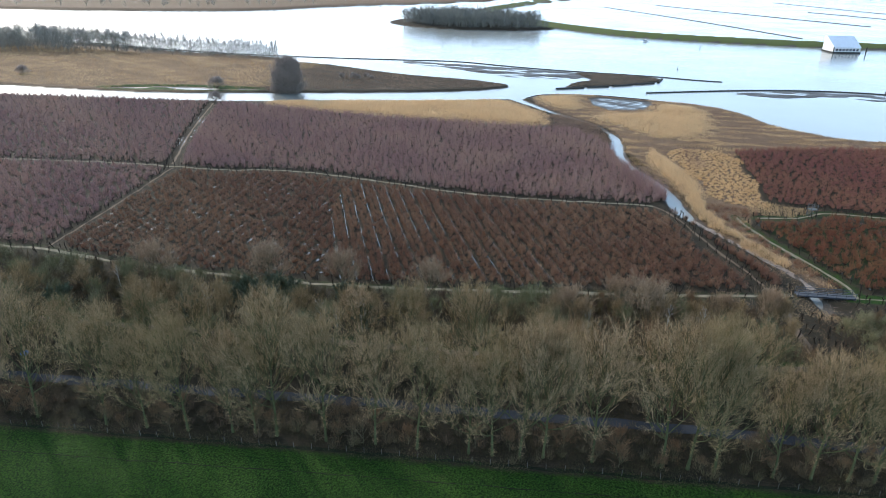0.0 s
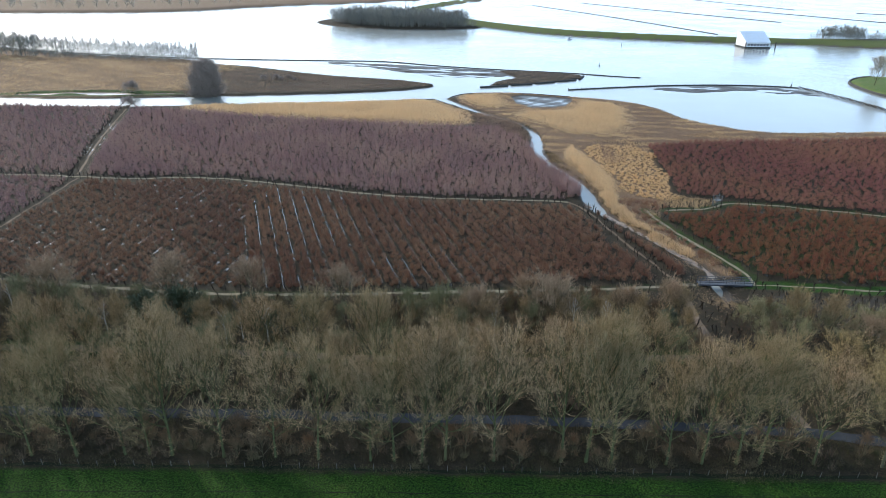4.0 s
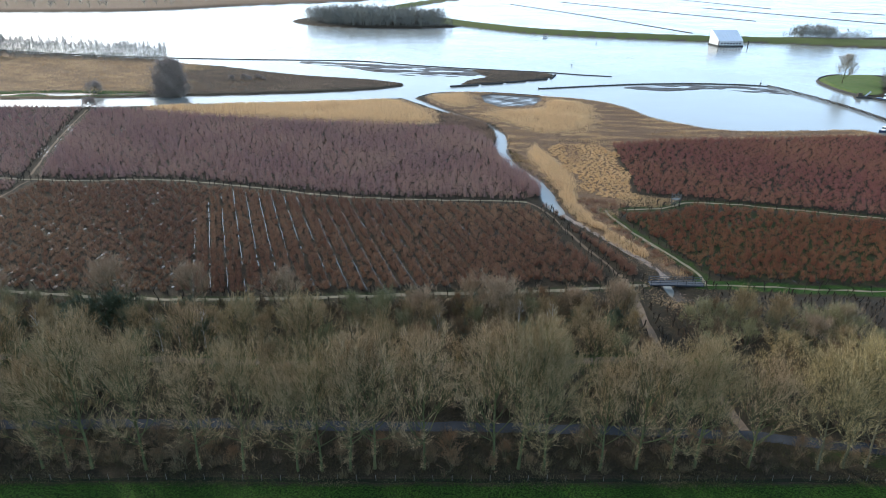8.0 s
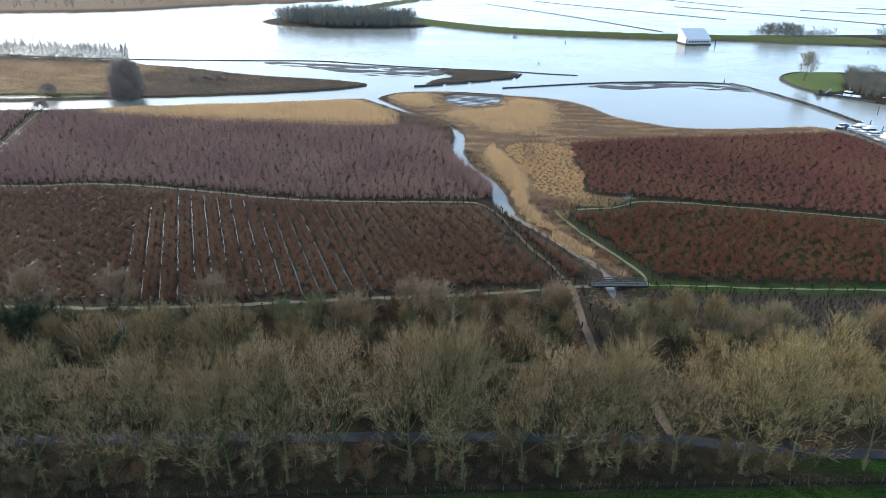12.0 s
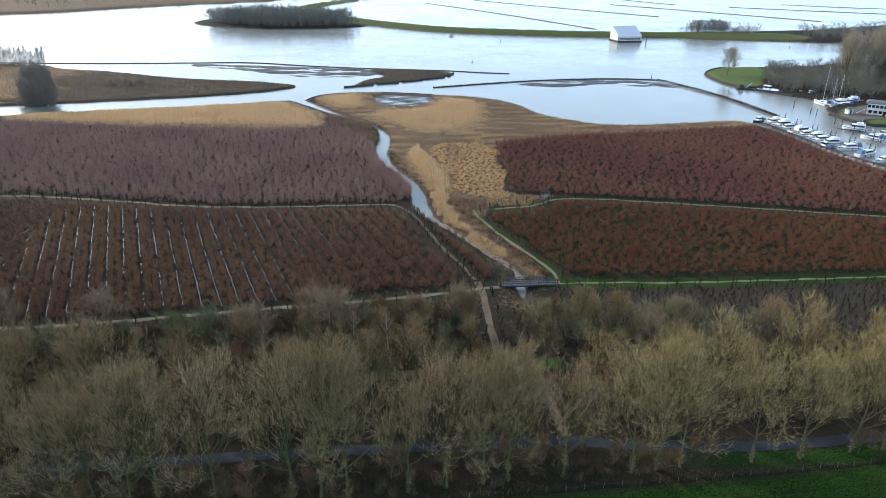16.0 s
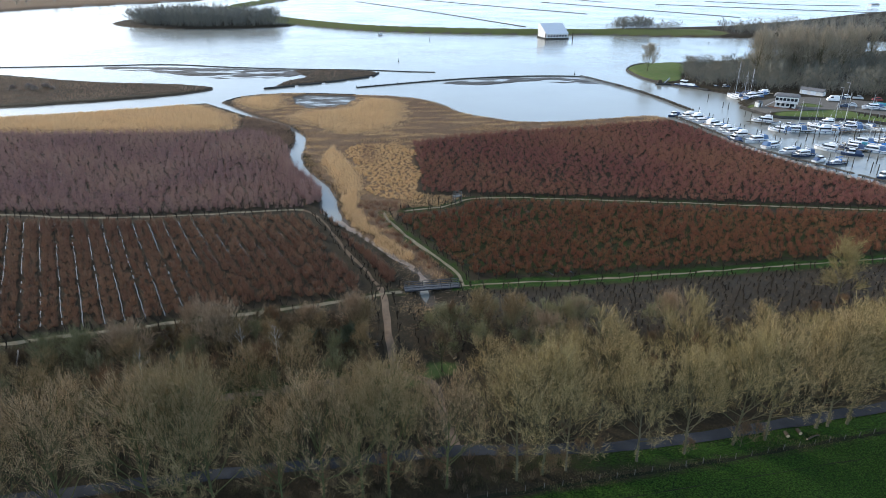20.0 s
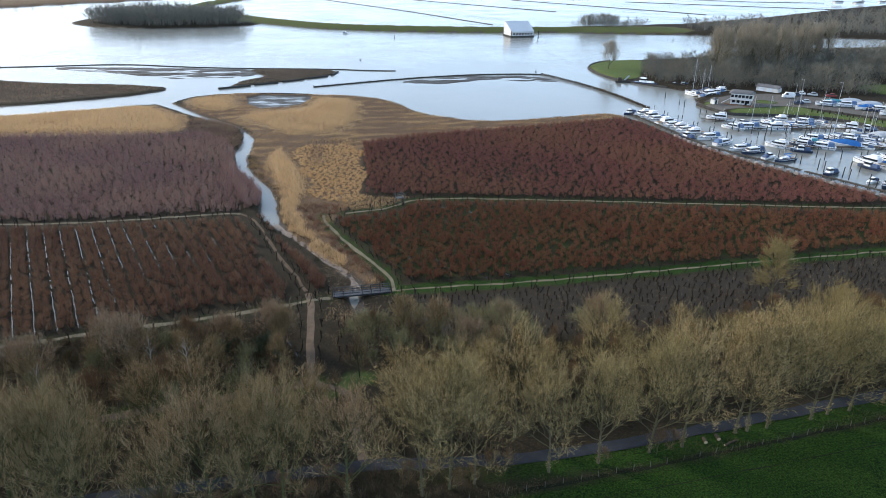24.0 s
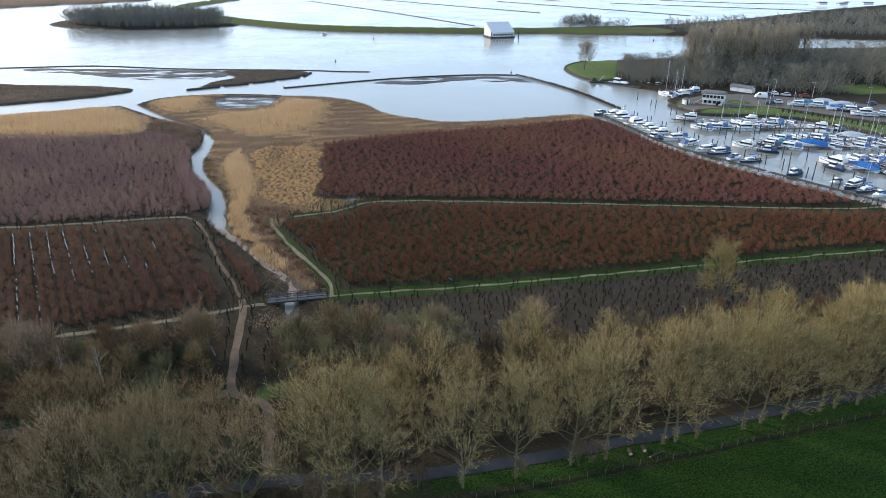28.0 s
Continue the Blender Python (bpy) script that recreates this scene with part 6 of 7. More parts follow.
def motor_yacht(label, L=9.5, hull_mat=WHITE, cover=None, fly=True, seed=0):
    root = tagged(empty("motor_yacht"), label, "motor boat", "boats in the harbour")
    W, H = L * 0.33, L * 0.115
    part("hull", hull_mesh("hull", L, W, H, hull_mat), None, root)
    part("deck", mesh_from("deck", *boxes([((-0.03 * L, 0, H * 0.98), (0.72 * L, W * 0.8, 0.06), 0)]), TEAK if seed % 2 else WHITE), None, root)
    cab = part("cabin", mesh_from("cabin", *loft_box(L * 0.5, W * 0.74, L * 0.115, L * 0.09, 0.1, 0.14, H, L * 0.02), WHITE), None, root)
    for sgn in (1, -1):
        part("window", mesh_from("window", *boxes([((0.0, sgn * (W * 0.335), H + L * 0.066), (L * 0.40, 0.12, L * 0.058), sgn * -2)]), GLASS), None, cab, "dark side window")
    wv, wf = loft_box(L * 0.05, W * 0.6, L * 0.05, 0.12, -0.1, 0.1, H + L * 0.045, L * 0.225)
    part("windscreen", mesh_from("windscreen", wv, wf, GLASS), None, cab, "dark raked windscreen")
    if fly:
        part("flybridge", mesh_from("flybridge", *loft_box(L * 0.24, W * 0.6, L * 0.06, L * 0.04, 0.05, 0.08, H + L * 0.12, -L * 0.04), WHITE), None, root)
    if cover:
        part("canopy", mesh_from("canopy", *loft_box(L * 0.24, W * 0.78, L * 0.13, 0.15, 0.3, 0.2, H, -L * 0.32), cover), None, root, "canvas cockpit cover")
    part("sheer_stripe", mesh_from("sheer_stripe", *sheer_tube(L, W, H, 0.075), NAVY if hull_mat is not NAVY else WHITE), None, root, "thin painted sheer stripe")
    part("hatch", mesh_from("hatch", *boxes([((L * 0.33, 0, H * 1.1), (L * 0.07, L * 0.06, 0.14), 0)]), GLASS), None, root, "dark foredeck hatch")
    part("cockpit_well", mesh_from("cockpit_well", *boxes([((-L * 0.36, 0, H * 1.02), (L * 0.17, W * 0.6, 0.1), 0)]), TEAK), None, root)
    fender = mesh_from("fender", *tube(np.array([[0, 0, -0.35], [0, 0, -0.3], [0, 0, 0.3], [0, 0, 0.35]]), [0.05, 0.14, 0.14, 0.05], 7), DARK_CANVAS)
    for dx in (-0.25, 0.0):
        for sgn in (1, -1):
            part("fender", fender, None, root).location = (L * dx, sgn * (W * 0.49 + 0.1), H * 0.55)
    part("radar_arch", mesh_from("radar_arch", *tube(np.array([[-L * 0.16, -W * 0.36, H], [-L * 0.2, -W * 0.33, H + L * 0.17], [-L * 0.2, W * 0.33, H + L * 0.17], [-L * 0.16, W * 0.36, H]]), [0.08, 0.08, 0.08, 0.08], 5), WHITE), None, root)
    part("rail", mesh_from("rail", *rail_mesh(L, W, 0.6, H * 1.0), ALU), None, root, "thin metal bow rail")
    part("mast", mesh_from("mast", *joined([tube(np.array([[-L * 0.08, 0, H + L * 0.15], [-L * 0.1, 0, H + L * 0.33]]), [0.05, 0.03], 5), boxes([((-L * 0.095, 0, H + L * 0.27), (0.2, 0.8, 0.08), 0)])]), ALU), None, root)
    return root


def sail_yacht(label, L=9.5, hull_mat=WHITE, sail=DARK_CANVAS, tall=1.3):
    root = tagged(empty("sailing_yacht"), label, "sailing boat", "boats in the harbour")
    W, H = L * 0.31, L * 0.1
    part("hull", hull_mesh("hull", L, W, H, hull_mat), None, root)
    part("coachroof", mesh_from("coachroof", *loft_box(L * 0.42, W * 0.55, L * 0.055, L * 0.1, 0.1, 0.12, H, L * 0.06), WHITE), None, root)
    part("cockpit", mesh_from("cockpit", *boxes([((-L * 0.3, 0, H), (L * 0.24, W * 0.5, 0.12), 0)]), TEAK), None, root)
    part("mast", mesh_from("mast", *joined([tube(np.array([[L * 0.1, 0, H], [L * 0.1, 0, L * tall * 0.6], [L * 0.1, 0, L * tall]]), [0.1, 0.09, 0.06], 6), boxes([((L * 0.1, 0, L * tall * 0.55), (0.06, W * 0.6, 0.05), 0), ((L * 0.1, 0, L * tall * 0.8), (0.06, W * 0.45, 0.05), 0)])]), ALU), None, root)
    part("boom", mesh_from("boom", *tube(np.array([[L * 0.1, 0, H + 1.3], [-L * 0.32, 0, H + 1.25]]), [0.07, 0.06], 5), ALU), None, root)
    part("sail_cover", mesh_from("sail_cover", *tube(np.array([[L * 0.09, 0, H + 1.5], [-L * 0.1, 0, H + 1.45], [-L * 0.3, 0, H + 1.38]]), [0.2, 0.16, 0.08], 6), sail), None, root, "furled sail under a cover")
    part("sheer_stripe", mesh_from("sheer_stripe", *sheer_tube(L, W, H, 0.06), NAVY if hull_mat is not NAVY else WHITE), None, root, "thin painted sheer stripe")
    for sgn in (1, -1):
        part("window", mesh_from("window", *boxes([((L * 0.04, sgn * W * 0.262, H + L * 0.03), (L * 0.26, 0.08, L * 0.024), 0)]), GLASS), None, root, "narrow dark coachroof window")
    part("sprayhood", mesh_from("sprayhood", *loft_box(L * 0.1, W * 0.5, L * 0.07, 0.35, 0.05, 0.15, H + 0.1, -L * 0.16), sail), None, root, "canvas sprayhood")
    part("rail", mesh_from("rail", *rail_mesh(L, W, 0.55, H), ALU), None, root, "thin metal bow rail")
    stay = [tube(np.array([a, [L * 0.1, 0, L * tall * 0.98]]), [0.018, 0.018], 3) for a in ([L * 0.48, 0, H], [-L * 0.48, 0, H], [L * 0.08, W * 0.45, H], [L * 0.08, -W * 0.45, H])]
    part("rigging", mesh_from("rigging", *joined(stay), ALU), None, root)
    return root


def covered_boat(label, L=9.0, tarp=BLUE_TARP, hull_mat=WHITE):
    root = tagged(empty("covered_boat"), label, "boat", "boats in the harbour")
    W, H = L * 0.33, L * 0.1
    part("hull", hull_mesh("hull", L, W, H, hull_mat), None, root)
    g = np.random.default_rng(int(L * 10))
    n = 12
    xs = np.linspace(-L * 0.47, L * 0.42, n)
    half = W / 2 * 1.0 * np.clip((1 - np.linspace(0, 1, n)) / 0.4, 0.12, 1) ** 0.5
    ridge = H + L * 0.14 * np.sin(np.linspace(0.5, 2.9, n)) + g.normal(0, 0.06, n)
    rows = [np.c_[xs, -half, np.full(n, H * 0.75)], np.c_[xs, -half * 0.6, 0.45 * H + 0.55 * ridge + g.normal(0, 0.05, n)], np.c_[xs, np.zeros(n), ridge], np.c_[xs, half * 0.6, 0.45 * H + 0.55 * ridge + g.normal(0, 0.05, n)], np.c_[xs, half, np.full(n, H * 0.75)]]
    v = np.stack(rows, 1).reshape(-1, 3)
    part("tarpaulin", mesh_from("tarpaulin", v, grid_faces(5, n), tarp), None, root, "sagging winter tarpaulin")
    return root


def small_boat(label, L=6.0, hull_mat=NAVY):
    root = tagged(empty("small_boat"), label, "boat", "boats in the harbour")
    W, H = L * 0.36, L * 0.12
    part("hull", hull_mesh("hull", L, W, H, hull_mat), None, root)
    part("wheelhouse", mesh_from("wheelhouse", *loft_box(L * 0.3, W * 0.62, L * 0.2, 0.3, 0.05, 0.1, H, L * 0.05), WHITE), None, root)
    part("window", mesh_from("window", *loft_box(L * 0.305, W * 0.64, L * 0.08, 0.12, 0.02, 0.04, H + L * 0.09, L * 0.045), GLASS), None, root, "dark window band")
    part("canopy", mesh_from("canopy", *loft_box(L * 0.3, W * 0.75, L * 0.12, 0.05, 0.3, 0.2, H, -L * 0.27), DARK_CANVAS), None, root, "dark canvas cockpit cover")
    return root


KINDS = {
    "m": motor_yacht("white motor yacht with flybridge at its berth", 10.5, seed=1),
    "n": motor_yacht("white motor cruiser with faded blue cockpit canvas", 9.0, cover=BLUE_CANVAS, fly=False),
    "d": motor_yacht("dark-hulled motor cruiser with white cabin", 9.5, NAVY, DARK_CANVAS, False, 3),
    "c": motor_yacht("cream motor cruiser with teal cockpit cover", 9.2, CREAM, TEAL_TARP, False),
    "s": sail_yacht("white sailing yacht with bare mast", 9.8),
    "t": sail_yacht("tall-masted white sailing yacht with bare mast", 11.5, tall=1.35),
    "e": sail_yacht("dark-hulled sailing yacht with blue sail cover", 8.6, NAVY, BLUE_TARP),
    "b": covered_boat("boat under a bright blue winter tarpaulin", 10.0),
    "g": covered_boat("boat under a pale winter tarpaulin", 10.5, GREY_TARP),
    "a": covered_boat("boat under a teal winter tarpaulin", 9.0, TEAL_TARP),
    "k": small_boat("small dark-hulled boat with wheelhouse", 6.5),
    "w": small_boat("small white cabin boat", 6.2, WHITE),
}
boat_used = set()


def moor(kind, x, y, turn, z=WATER_Z, k=1.0):
    """Sets a boat of that kind at plan place x, y; turn: degrees of its bow from east."""
    ob, m = KINDS[kind], pose(x * U, y * U, z, 0, 0, turn + g0.uniform(-5, 5))
    k *= g0.uniform(0.84, 1.08)
    if kind in boat_used:
        ob = copy_thing(ob, m)
    boat_used.add(kind)
    ob.matrix_basis = m @ Matrix.Scale(k, 4)
    return ob


# along the west quay, noses to the reeds
for kind, x, y, turn in (("k", 167, 209.5, 200), ("m", 170.5, 206.3, 185), ("m", 170.8, 202, 186), ("n", 170.6, 198.8, 184), ("m", 171.5, 193.6, 8), ("n", 171, 190.2, 186), ("m", 171.5, 186.5, 186), ("n", 171.2, 183, 186), ("m", 171.5, 179, 184),
                         ("k", 167.2, 176, 100), ("n", 173, 173.5, 186), ("n", 173.5, 167, 8), ("n", 174, 160.5, 186), ("d", 175.5, 157, 188), ("w", 176.5, 151.5, 15), ("e", 179, 148.5, 190), ("k", 181.5, 135.5, 195),
                         ("w", 186.5, 127.5, 190), ("d", 188.5, 124.2, 195), ("e", 188.8, 121, 195), ("w", 189, 117.5, 195)):
    moor(kind, x, y, turn)
# inner jetties
for kind, x, y, turn in (("m", 192, 194.5, 140), ("n", 188.5, 183, 120), ("n", 193, 182, 160), ("c", 200.5, 182.5, 150), ("m", 201, 178.8, 165), ("s", 205, 186.5, 100), ("m", 210, 187.5, 160), ("t", 211.5, 181, 120),
                         ("n", 212, 180, 160), ("t", 220.5, 181, 110), ("m", 225.5, 174, 130),
                         ("m", 187.3, 160.5, 125), ("k", 190, 155, 150), ("c", 198, 162.5, 130), ("n", 198.5, 157, 130), ("n", 203, 165.5, 130), ("b", 207, 157.5, 135), ("s", 210.5, 164.5, 120), ("n", 214, 163.5, 130),
                         ("s", 214.5, 155, 130), ("t", 218.5, 162, 125), ("g", 226, 163, 140), ("n", 224, 157, 130), ("s", 221.5, 150, 130), ("m", 227.5, 151, 130), ("n", 232, 155, 130), ("c", 233, 147, 130),
                         ("m", 198.7, 140, 105), ("b", 202.5, 135.5, 110), ("n", 208, 142.5, 95), ("w", 206.5, 136.5, 105), ("n", 212, 141, 100), ("s", 213.5, 136, 100), ("m", 217, 139, 100), ("d", 222, 138, 100),
                         ("n", 208.5, 127, 95), ("s", 213, 126, 95), ("m", 218, 128, 95), ("c", 224, 130, 95)):
    moor(kind, x, y, turn)
for kind, x, y, turn in (("w", 195.5, 187.5, 150), ("s", 197.5, 184.8, 155), ("e", 206.5, 180.2, 150), ("n", 216.5, 184.5, 120), ("w", 223, 170, 130), ("k", 229, 171, 120), ("d", 195, 160.5, 130), ("e", 200.8, 160.3, 130), ("w", 205, 162, 130), ("d", 211.5, 160, 130),
                         ("s", 217, 158.2, 130), ("e", 229.5, 158.5, 130), ("w", 210.6, 153.5, 130), ("n", 218, 152, 130), ("s", 234, 151, 130), ("k", 195.5, 137.5, 105), ("t", 204.8, 140.2, 100), ("e", 210, 138.5, 100), ("w", 219.5, 136, 100), ("s", 225, 136.5, 100), ("e", 205, 129, 95), ("w", 215.5, 127, 95)):
    moor(kind, x, y, turn)
# inner basin by the wood
for kind, x, y, turn in (("w", 213, 254.5, 190), ("k", 216, 252.5, 190), ("t", 208.5, 233.5, 100), ("s", 213, 236, 20), ("m", 214.5, 233, 170), ("s", 217, 238, 15), ("n", 219, 235, 170), ("n", 214, 230, 170), ("m", 222, 236, 170), ("n", 210.5, 228.5, 20)):
    moor(kind, x, y, turn)
# boats laid up ashore
for kind, x, y, turn in (("n", 241, 201.5, 150), ("a", 245, 203, 150), ("n", 246, 198, 150), ("g", 250, 201, 150), ("b", 249.5, 192, 150), ("d", 251, 188.5, 140), ("m", 251, 182.5, 150), ("n", 257, 180.5, 140), ("b", 262, 181, 140), ("g", 254, 196, 150), ("n", 262, 174, 140)):
    moor(kind, x, y, turn, 1.25)


def barge():
    root = tagged(empty("workboat"), "low white and grey work boat at the spit", "boat")
    part("hull", hull_mesh("hull", 13, 3.4, 1.2, NAVY), None, root)
    part("wheelhouse", mesh_from("wheelhouse", *loft_box(3.5, 2.4, 2.2, 0.3, 0.1, 0.15, 1.15, -1.5), WHITE), None, root)
    part("window", mesh_from("window", *loft_box(3.56, 2.46, 0.7, 0.1, 0.05, 0.06, 2.2, -1.5), GLASS), None, root, "dark window band")
    part("foredeck_cabin", mesh_from("foredeck_cabin", *loft_box(3.6, 2.2, 0.9, 0.4, 0.1, 0.2, 1.15, 2.6), WHITE), None, root)
    part("mast", mesh_from("mast", *tube(np.array([[-1.5, 0, 3.3], [-1.5, 0, 6]]), [0.06, 0.04], 5), ALU), None, root)
    root.matrix_basis = pose(202.5 * U, 259.5 * U, WATER_Z, 0, 0, -60)
    pon = tagged(empty("pontoon"), "dark floating pontoon with sloping gangway", "pontoon")
    part("float", mesh_from("float", *boxes([((0, 0, 0.3), (9, 3.2, 0.9), 0)]), STONE), None, pon)
    part("gangway", mesh_from("gangway", *tube(np.array([[0, 0.5, 0.8], [3.2, 3.5, 2.6]]), [0.5, 0.5], 4), ALU), None, pon)
    part("shed", mesh_from("shed", *loft_box(2.2, 1.8, 1.6, 0.2, 0.2, 0.1, 0.75, -2.5), OLD_WOOD), None, pon)
    pon.matrix_basis = pose(196.5 * U, 267 * U, WATER_Z, 0, 0, -15)


barge()
for x, y, turn in ((241, 201.5, 150), (245, 203, 150), (246, 198, 150), (250, 201, 150), (249.5, 192, 150), (251, 188.5, 140), (251, 182.5, 150), (257, 180.5, 140), (262, 181, 140), (254, 196, 150), (262, 174, 140)):
    ob = tagged(new("boat_cradle", mesh_from("boat_cradle", *boxes([((dx, 0, 0.42), (0.25, 2.4, 0.85), 0) for dx in (-2.2, 2.0)] + [((0, 0, 0.1), (5.5, 0.25, 0.2), 0)]), OLD_WOOD)), "low timber cradle under a laid-up boat", "cradle", "boat cradles")
    ob.matrix_basis = pose(x * U, y * U, float(heights(np.array([[x * U, y * U]]))[0]) - 0.1, 0, 0, turn)

PILE = surface("weathered_harbour_pile", (0.085, 0.078, 0.066), (0.05, 0.047, 0.042), 1.2, 0.85)
pile_spots = []
for x0, y0, x1, y1, n in ((176, 209, 177, 160, 13), (180, 152, 184, 124, 9), (187, 190, 191, 130, 12), (193.5, 230, 190.5, 200, 5), (194, 166, 240, 146, 16), (190, 176, 232, 166, 15), (195, 146, 240, 136, 14), (203, 133, 230, 125, 9), (206, 190, 228, 180, 8)):
    for k in range(n):
        t = (k + 0.5 * (k % 2)) / max(n - 1, 1)
        pile_spots.append(((x0 + (x1 - x0) * t) * U, (y0 + (y1 - y0) * t) * U, WATER_Z))
pile = tagged(new("mooring_post", mesh_from("mooring_post", *tube(np.array([[0, 0, -1.3], [0.03, 0, 3.0], [0.05, 0.02, 3.2]]), [0.15, 0.14, 0.08], 7), PILE)), "weathered timber mooring pile in the harbour", "mooring pile", "mooring piles")
for i, p in enumerate(pile_spots):
    m = pose(*p, g0.uniform(-2, 2), g0.uniform(-2, 2), g0.uniform(0, 360))
    (copy_thing(pile, m) if i else pile).matrix_basis = m @ Matrix.Diagonal((1, 1, g0.uniform(0.8, 1.15), 1))


def jetty(x0, y0, x1, y1, wide, n):
    """A plank jetty on posts."""
    a, b = np.array([x0, y0]) * U, np.array([x1, y1]) * U
    L, turn = float(np.linalg.norm(b - a)), math.degrees(math.atan2(*(b - a)[::-1]))
    root = tagged(empty("jetty", (*((a + b) / 2), WATER_Z), turn), "grey plank jetty on timber posts", "jetty", "jetties")
    part("walkway", mesh_from("walkway", *boxes([((0, 0, 0.62), (L, wide, 0.12), 0)]), OLD_WOOD), None, root)
    me = mesh_from("post", *tube(np.array([[0, 0, -1.2], [0, 0, 0.75]]), [0.11, 0.1], 6), PILE)
    for k in range(n):
        for s in (-1, 1):
            part("post", me, None, root).location = (-L / 2 + L * (k + 0.5) / n, s * wide * 0.46, 0)
    return root


for args in ((166.8, 208, 166.8, 166, 1.5, 14), (167, 165, 176, 139, 1.5, 10), (176.3, 138, 186, 112, 1.5, 10), (186, 196, 192, 191.5, 1.4, 3), (194, 180.5, 226, 172.5, 1.6, 12), (191, 158.5, 236, 147, 1.6, 16), (199, 133.5, 228, 131.5, 1.6, 10), (206, 229.5, 226, 239.5, 1.5, 8), (203, 223.5, 209.5, 226.5, 2.2, 4)):
    jetty(*args)

WALL_WHITE = surface("white_render", (0.78, 0.77, 0.74), (0.68, 0.67, 0.64), 0.6, 0.85)
ROOF_GREY = surface("grey_roofing", (0.20, 0.20, 0.20), (0.14, 0.14, 0.145), 0.8, 0.85)
BRICK = surface("dark_brick_plinth", (0.16, 0.09, 0.06), (0.11, 0.065, 0.05), 2.0, 0.9)
SHEET = surface("white_sheet_metal", (0.80, 0.83, 0.86), (0.72, 0.76, 0.80), 0.3, 0.4, bump=0.1)


def clubhouse():
    root = tagged(empty("clubhouse", (213.5 * U, 212.3 * U, 0.75), -42), "white two-storey harbour office with dark window bands", "building")
    part("ground_floor", mesh_from("ground_floor", *boxes([((0, 0, 1.4), (9.5, 7.0, 2.8), 0)]), WALL_WHITE), None, root)
    up = part("upper_floor", mesh_from("upper_floor", *boxes([((0.3, 0, 4.15), (10.5, 8.0, 2.7), 0)]), WALL_WHITE), None, root)
    part("roof", mesh_from("roof", *loft_box(12.0, 9.4, 0.9, 1.2, 1.2, 1.2, 5.5), ROOF_GREY), None, root)
    pane = mesh_from("window", *boxes([((0, 0, 0), (1.35, 0.1, 1.3), 0)]), GLASS)
    for k in range(6):
        part("window", pane, None, up).location = (-4.1 + 1.7 * k, -4.03, 4.3)
    for k in range(4):
        ob = part("window", pane, None, up)
        ob.matrix_basis = pose(-4.98, -2.7 + 1.8 * k, 4.3, 0, 0, 90)
    for k in range(4):
        part("window", pane, None, root).location = (-3.3 + 2.2 * k, -3.53, 1.6)
    part("balcony", mesh_from("balcony", *boxes([((0.3, -4.7, 2.75), (10.5, 1.5, 0.14), 0)]), WALL_WHITE), None, root)
    bars = [((-4.9 + 1.04 * k, -5.4, 3.3), (0.06, 0.06, 1.0), 0) for k in range(11)] + [((0.3, -5.4, 3.8), (10.5, 0.07, 0.07), 0), ((0.3, -5.4, 3.4), (10.5, 0.04, 0.04), 0)]
    part("railing", mesh_from("railing", *boxes(bars), ALU), None, root)
    part("staircase", mesh_from("staircase", *boxes([((-5.4 - 0.28 * k, -3.4, 2.6 - 0.19 * k), (0.3, 1.2, 0.08), 0) for k in range(13)]), ALU), None, root)
    part("door", mesh_from("door", *boxes([((2.6, -3.55, 1.1), (1.0, 0.1, 2.1), 0)]), GLASS), None, root)
    part("terrace", mesh_from("terrace", *boxes([((-0.5, -5.5, 0.06), (14, 5, 0.25), 0)]), BRICK), None, root)
    root.matrix_basis = root.matrix_basis @ Matrix.Scale(0.86, 4)
    lodge = tagged(empty("harbour_kiosk", (203.5 * U, 214 * U, 0.75), 10), "small white kiosk on the quay", "kiosk")
    part("wall", mesh_from("wall", *boxes([((0, 0, 1.1), (2.4, 2.0, 2.2), 0)]), WALL_WHITE), None, lodge)
    part("roof", mesh_from("roof", *loft_box(3.0, 2.6, 0.6, 0.9, 0.9, 0.9, 2.2), ROOF_GREY), None, lodge)
    part("door", mesh_from("door", *boxes([((0, -1.02, 1.0), (0.9, 0.08, 2.0), 0)]), OLD_WOOD), None, lodge)


clubhouse()


def long_shed(x, y, turn, L, W, H, label, z=0.8):
    root = tagged(empty("shed", (x * U, y * U, z), turn), label, "shed")
    part("wall", mesh_from("wall", *boxes([((0, 0, H / 2), (L, W, H), 0)]), WALL_WHITE), None, root)
    rv = np.array([[-L / 2 - 0.3, -W / 2 - 0.3, H], [L / 2 + 0.3, -W / 2 - 0.3, H], [L / 2 + 0.3, 0, H + 1.1], [-L / 2 - 0.3, 0, H + 1.1], [-L / 2 - 0.3, W / 2 + 0.3, H], [L / 2 + 0.3, W / 2 + 0.3, H]])
    rv = np.vstack([rv, rv - [0, 0, 0.14]])
    part("roof", mesh_from("roof", rv, np.array([[0, 1, 2, 3], [3, 2, 5, 4], [6, 9, 8, 7], [9, 10, 11, 8], [0, 6, 7, 1], [4, 5, 11, 10], [0, 3, 9, 6], [3, 4, 10, 9], [1, 7, 8, 2], [2, 8, 11, 5]]), ROOF_GREY), None, root)
    for k in range(int(L // 4)):
        part("door", mesh_from("door", *boxes([((-L / 2 + 2.2 + 4 * k, -W / 2 - 0.03, 1.1), (2.4, 0.08, 2.1), 0)]), SHEET), None, root)
    return root


long_shed(240.3, 230.5, -62, 10.5, 3.6, 2.1, "long low white shed at the edge of the wood")
for x, y, a in ((700, 652, 10), (722, 668, 40), (745, 660, -20), (690, 670, 0)):
    long_shed(x, y, a, 13, 6, 2.6, "white farm shed far across the polder", 1.5)


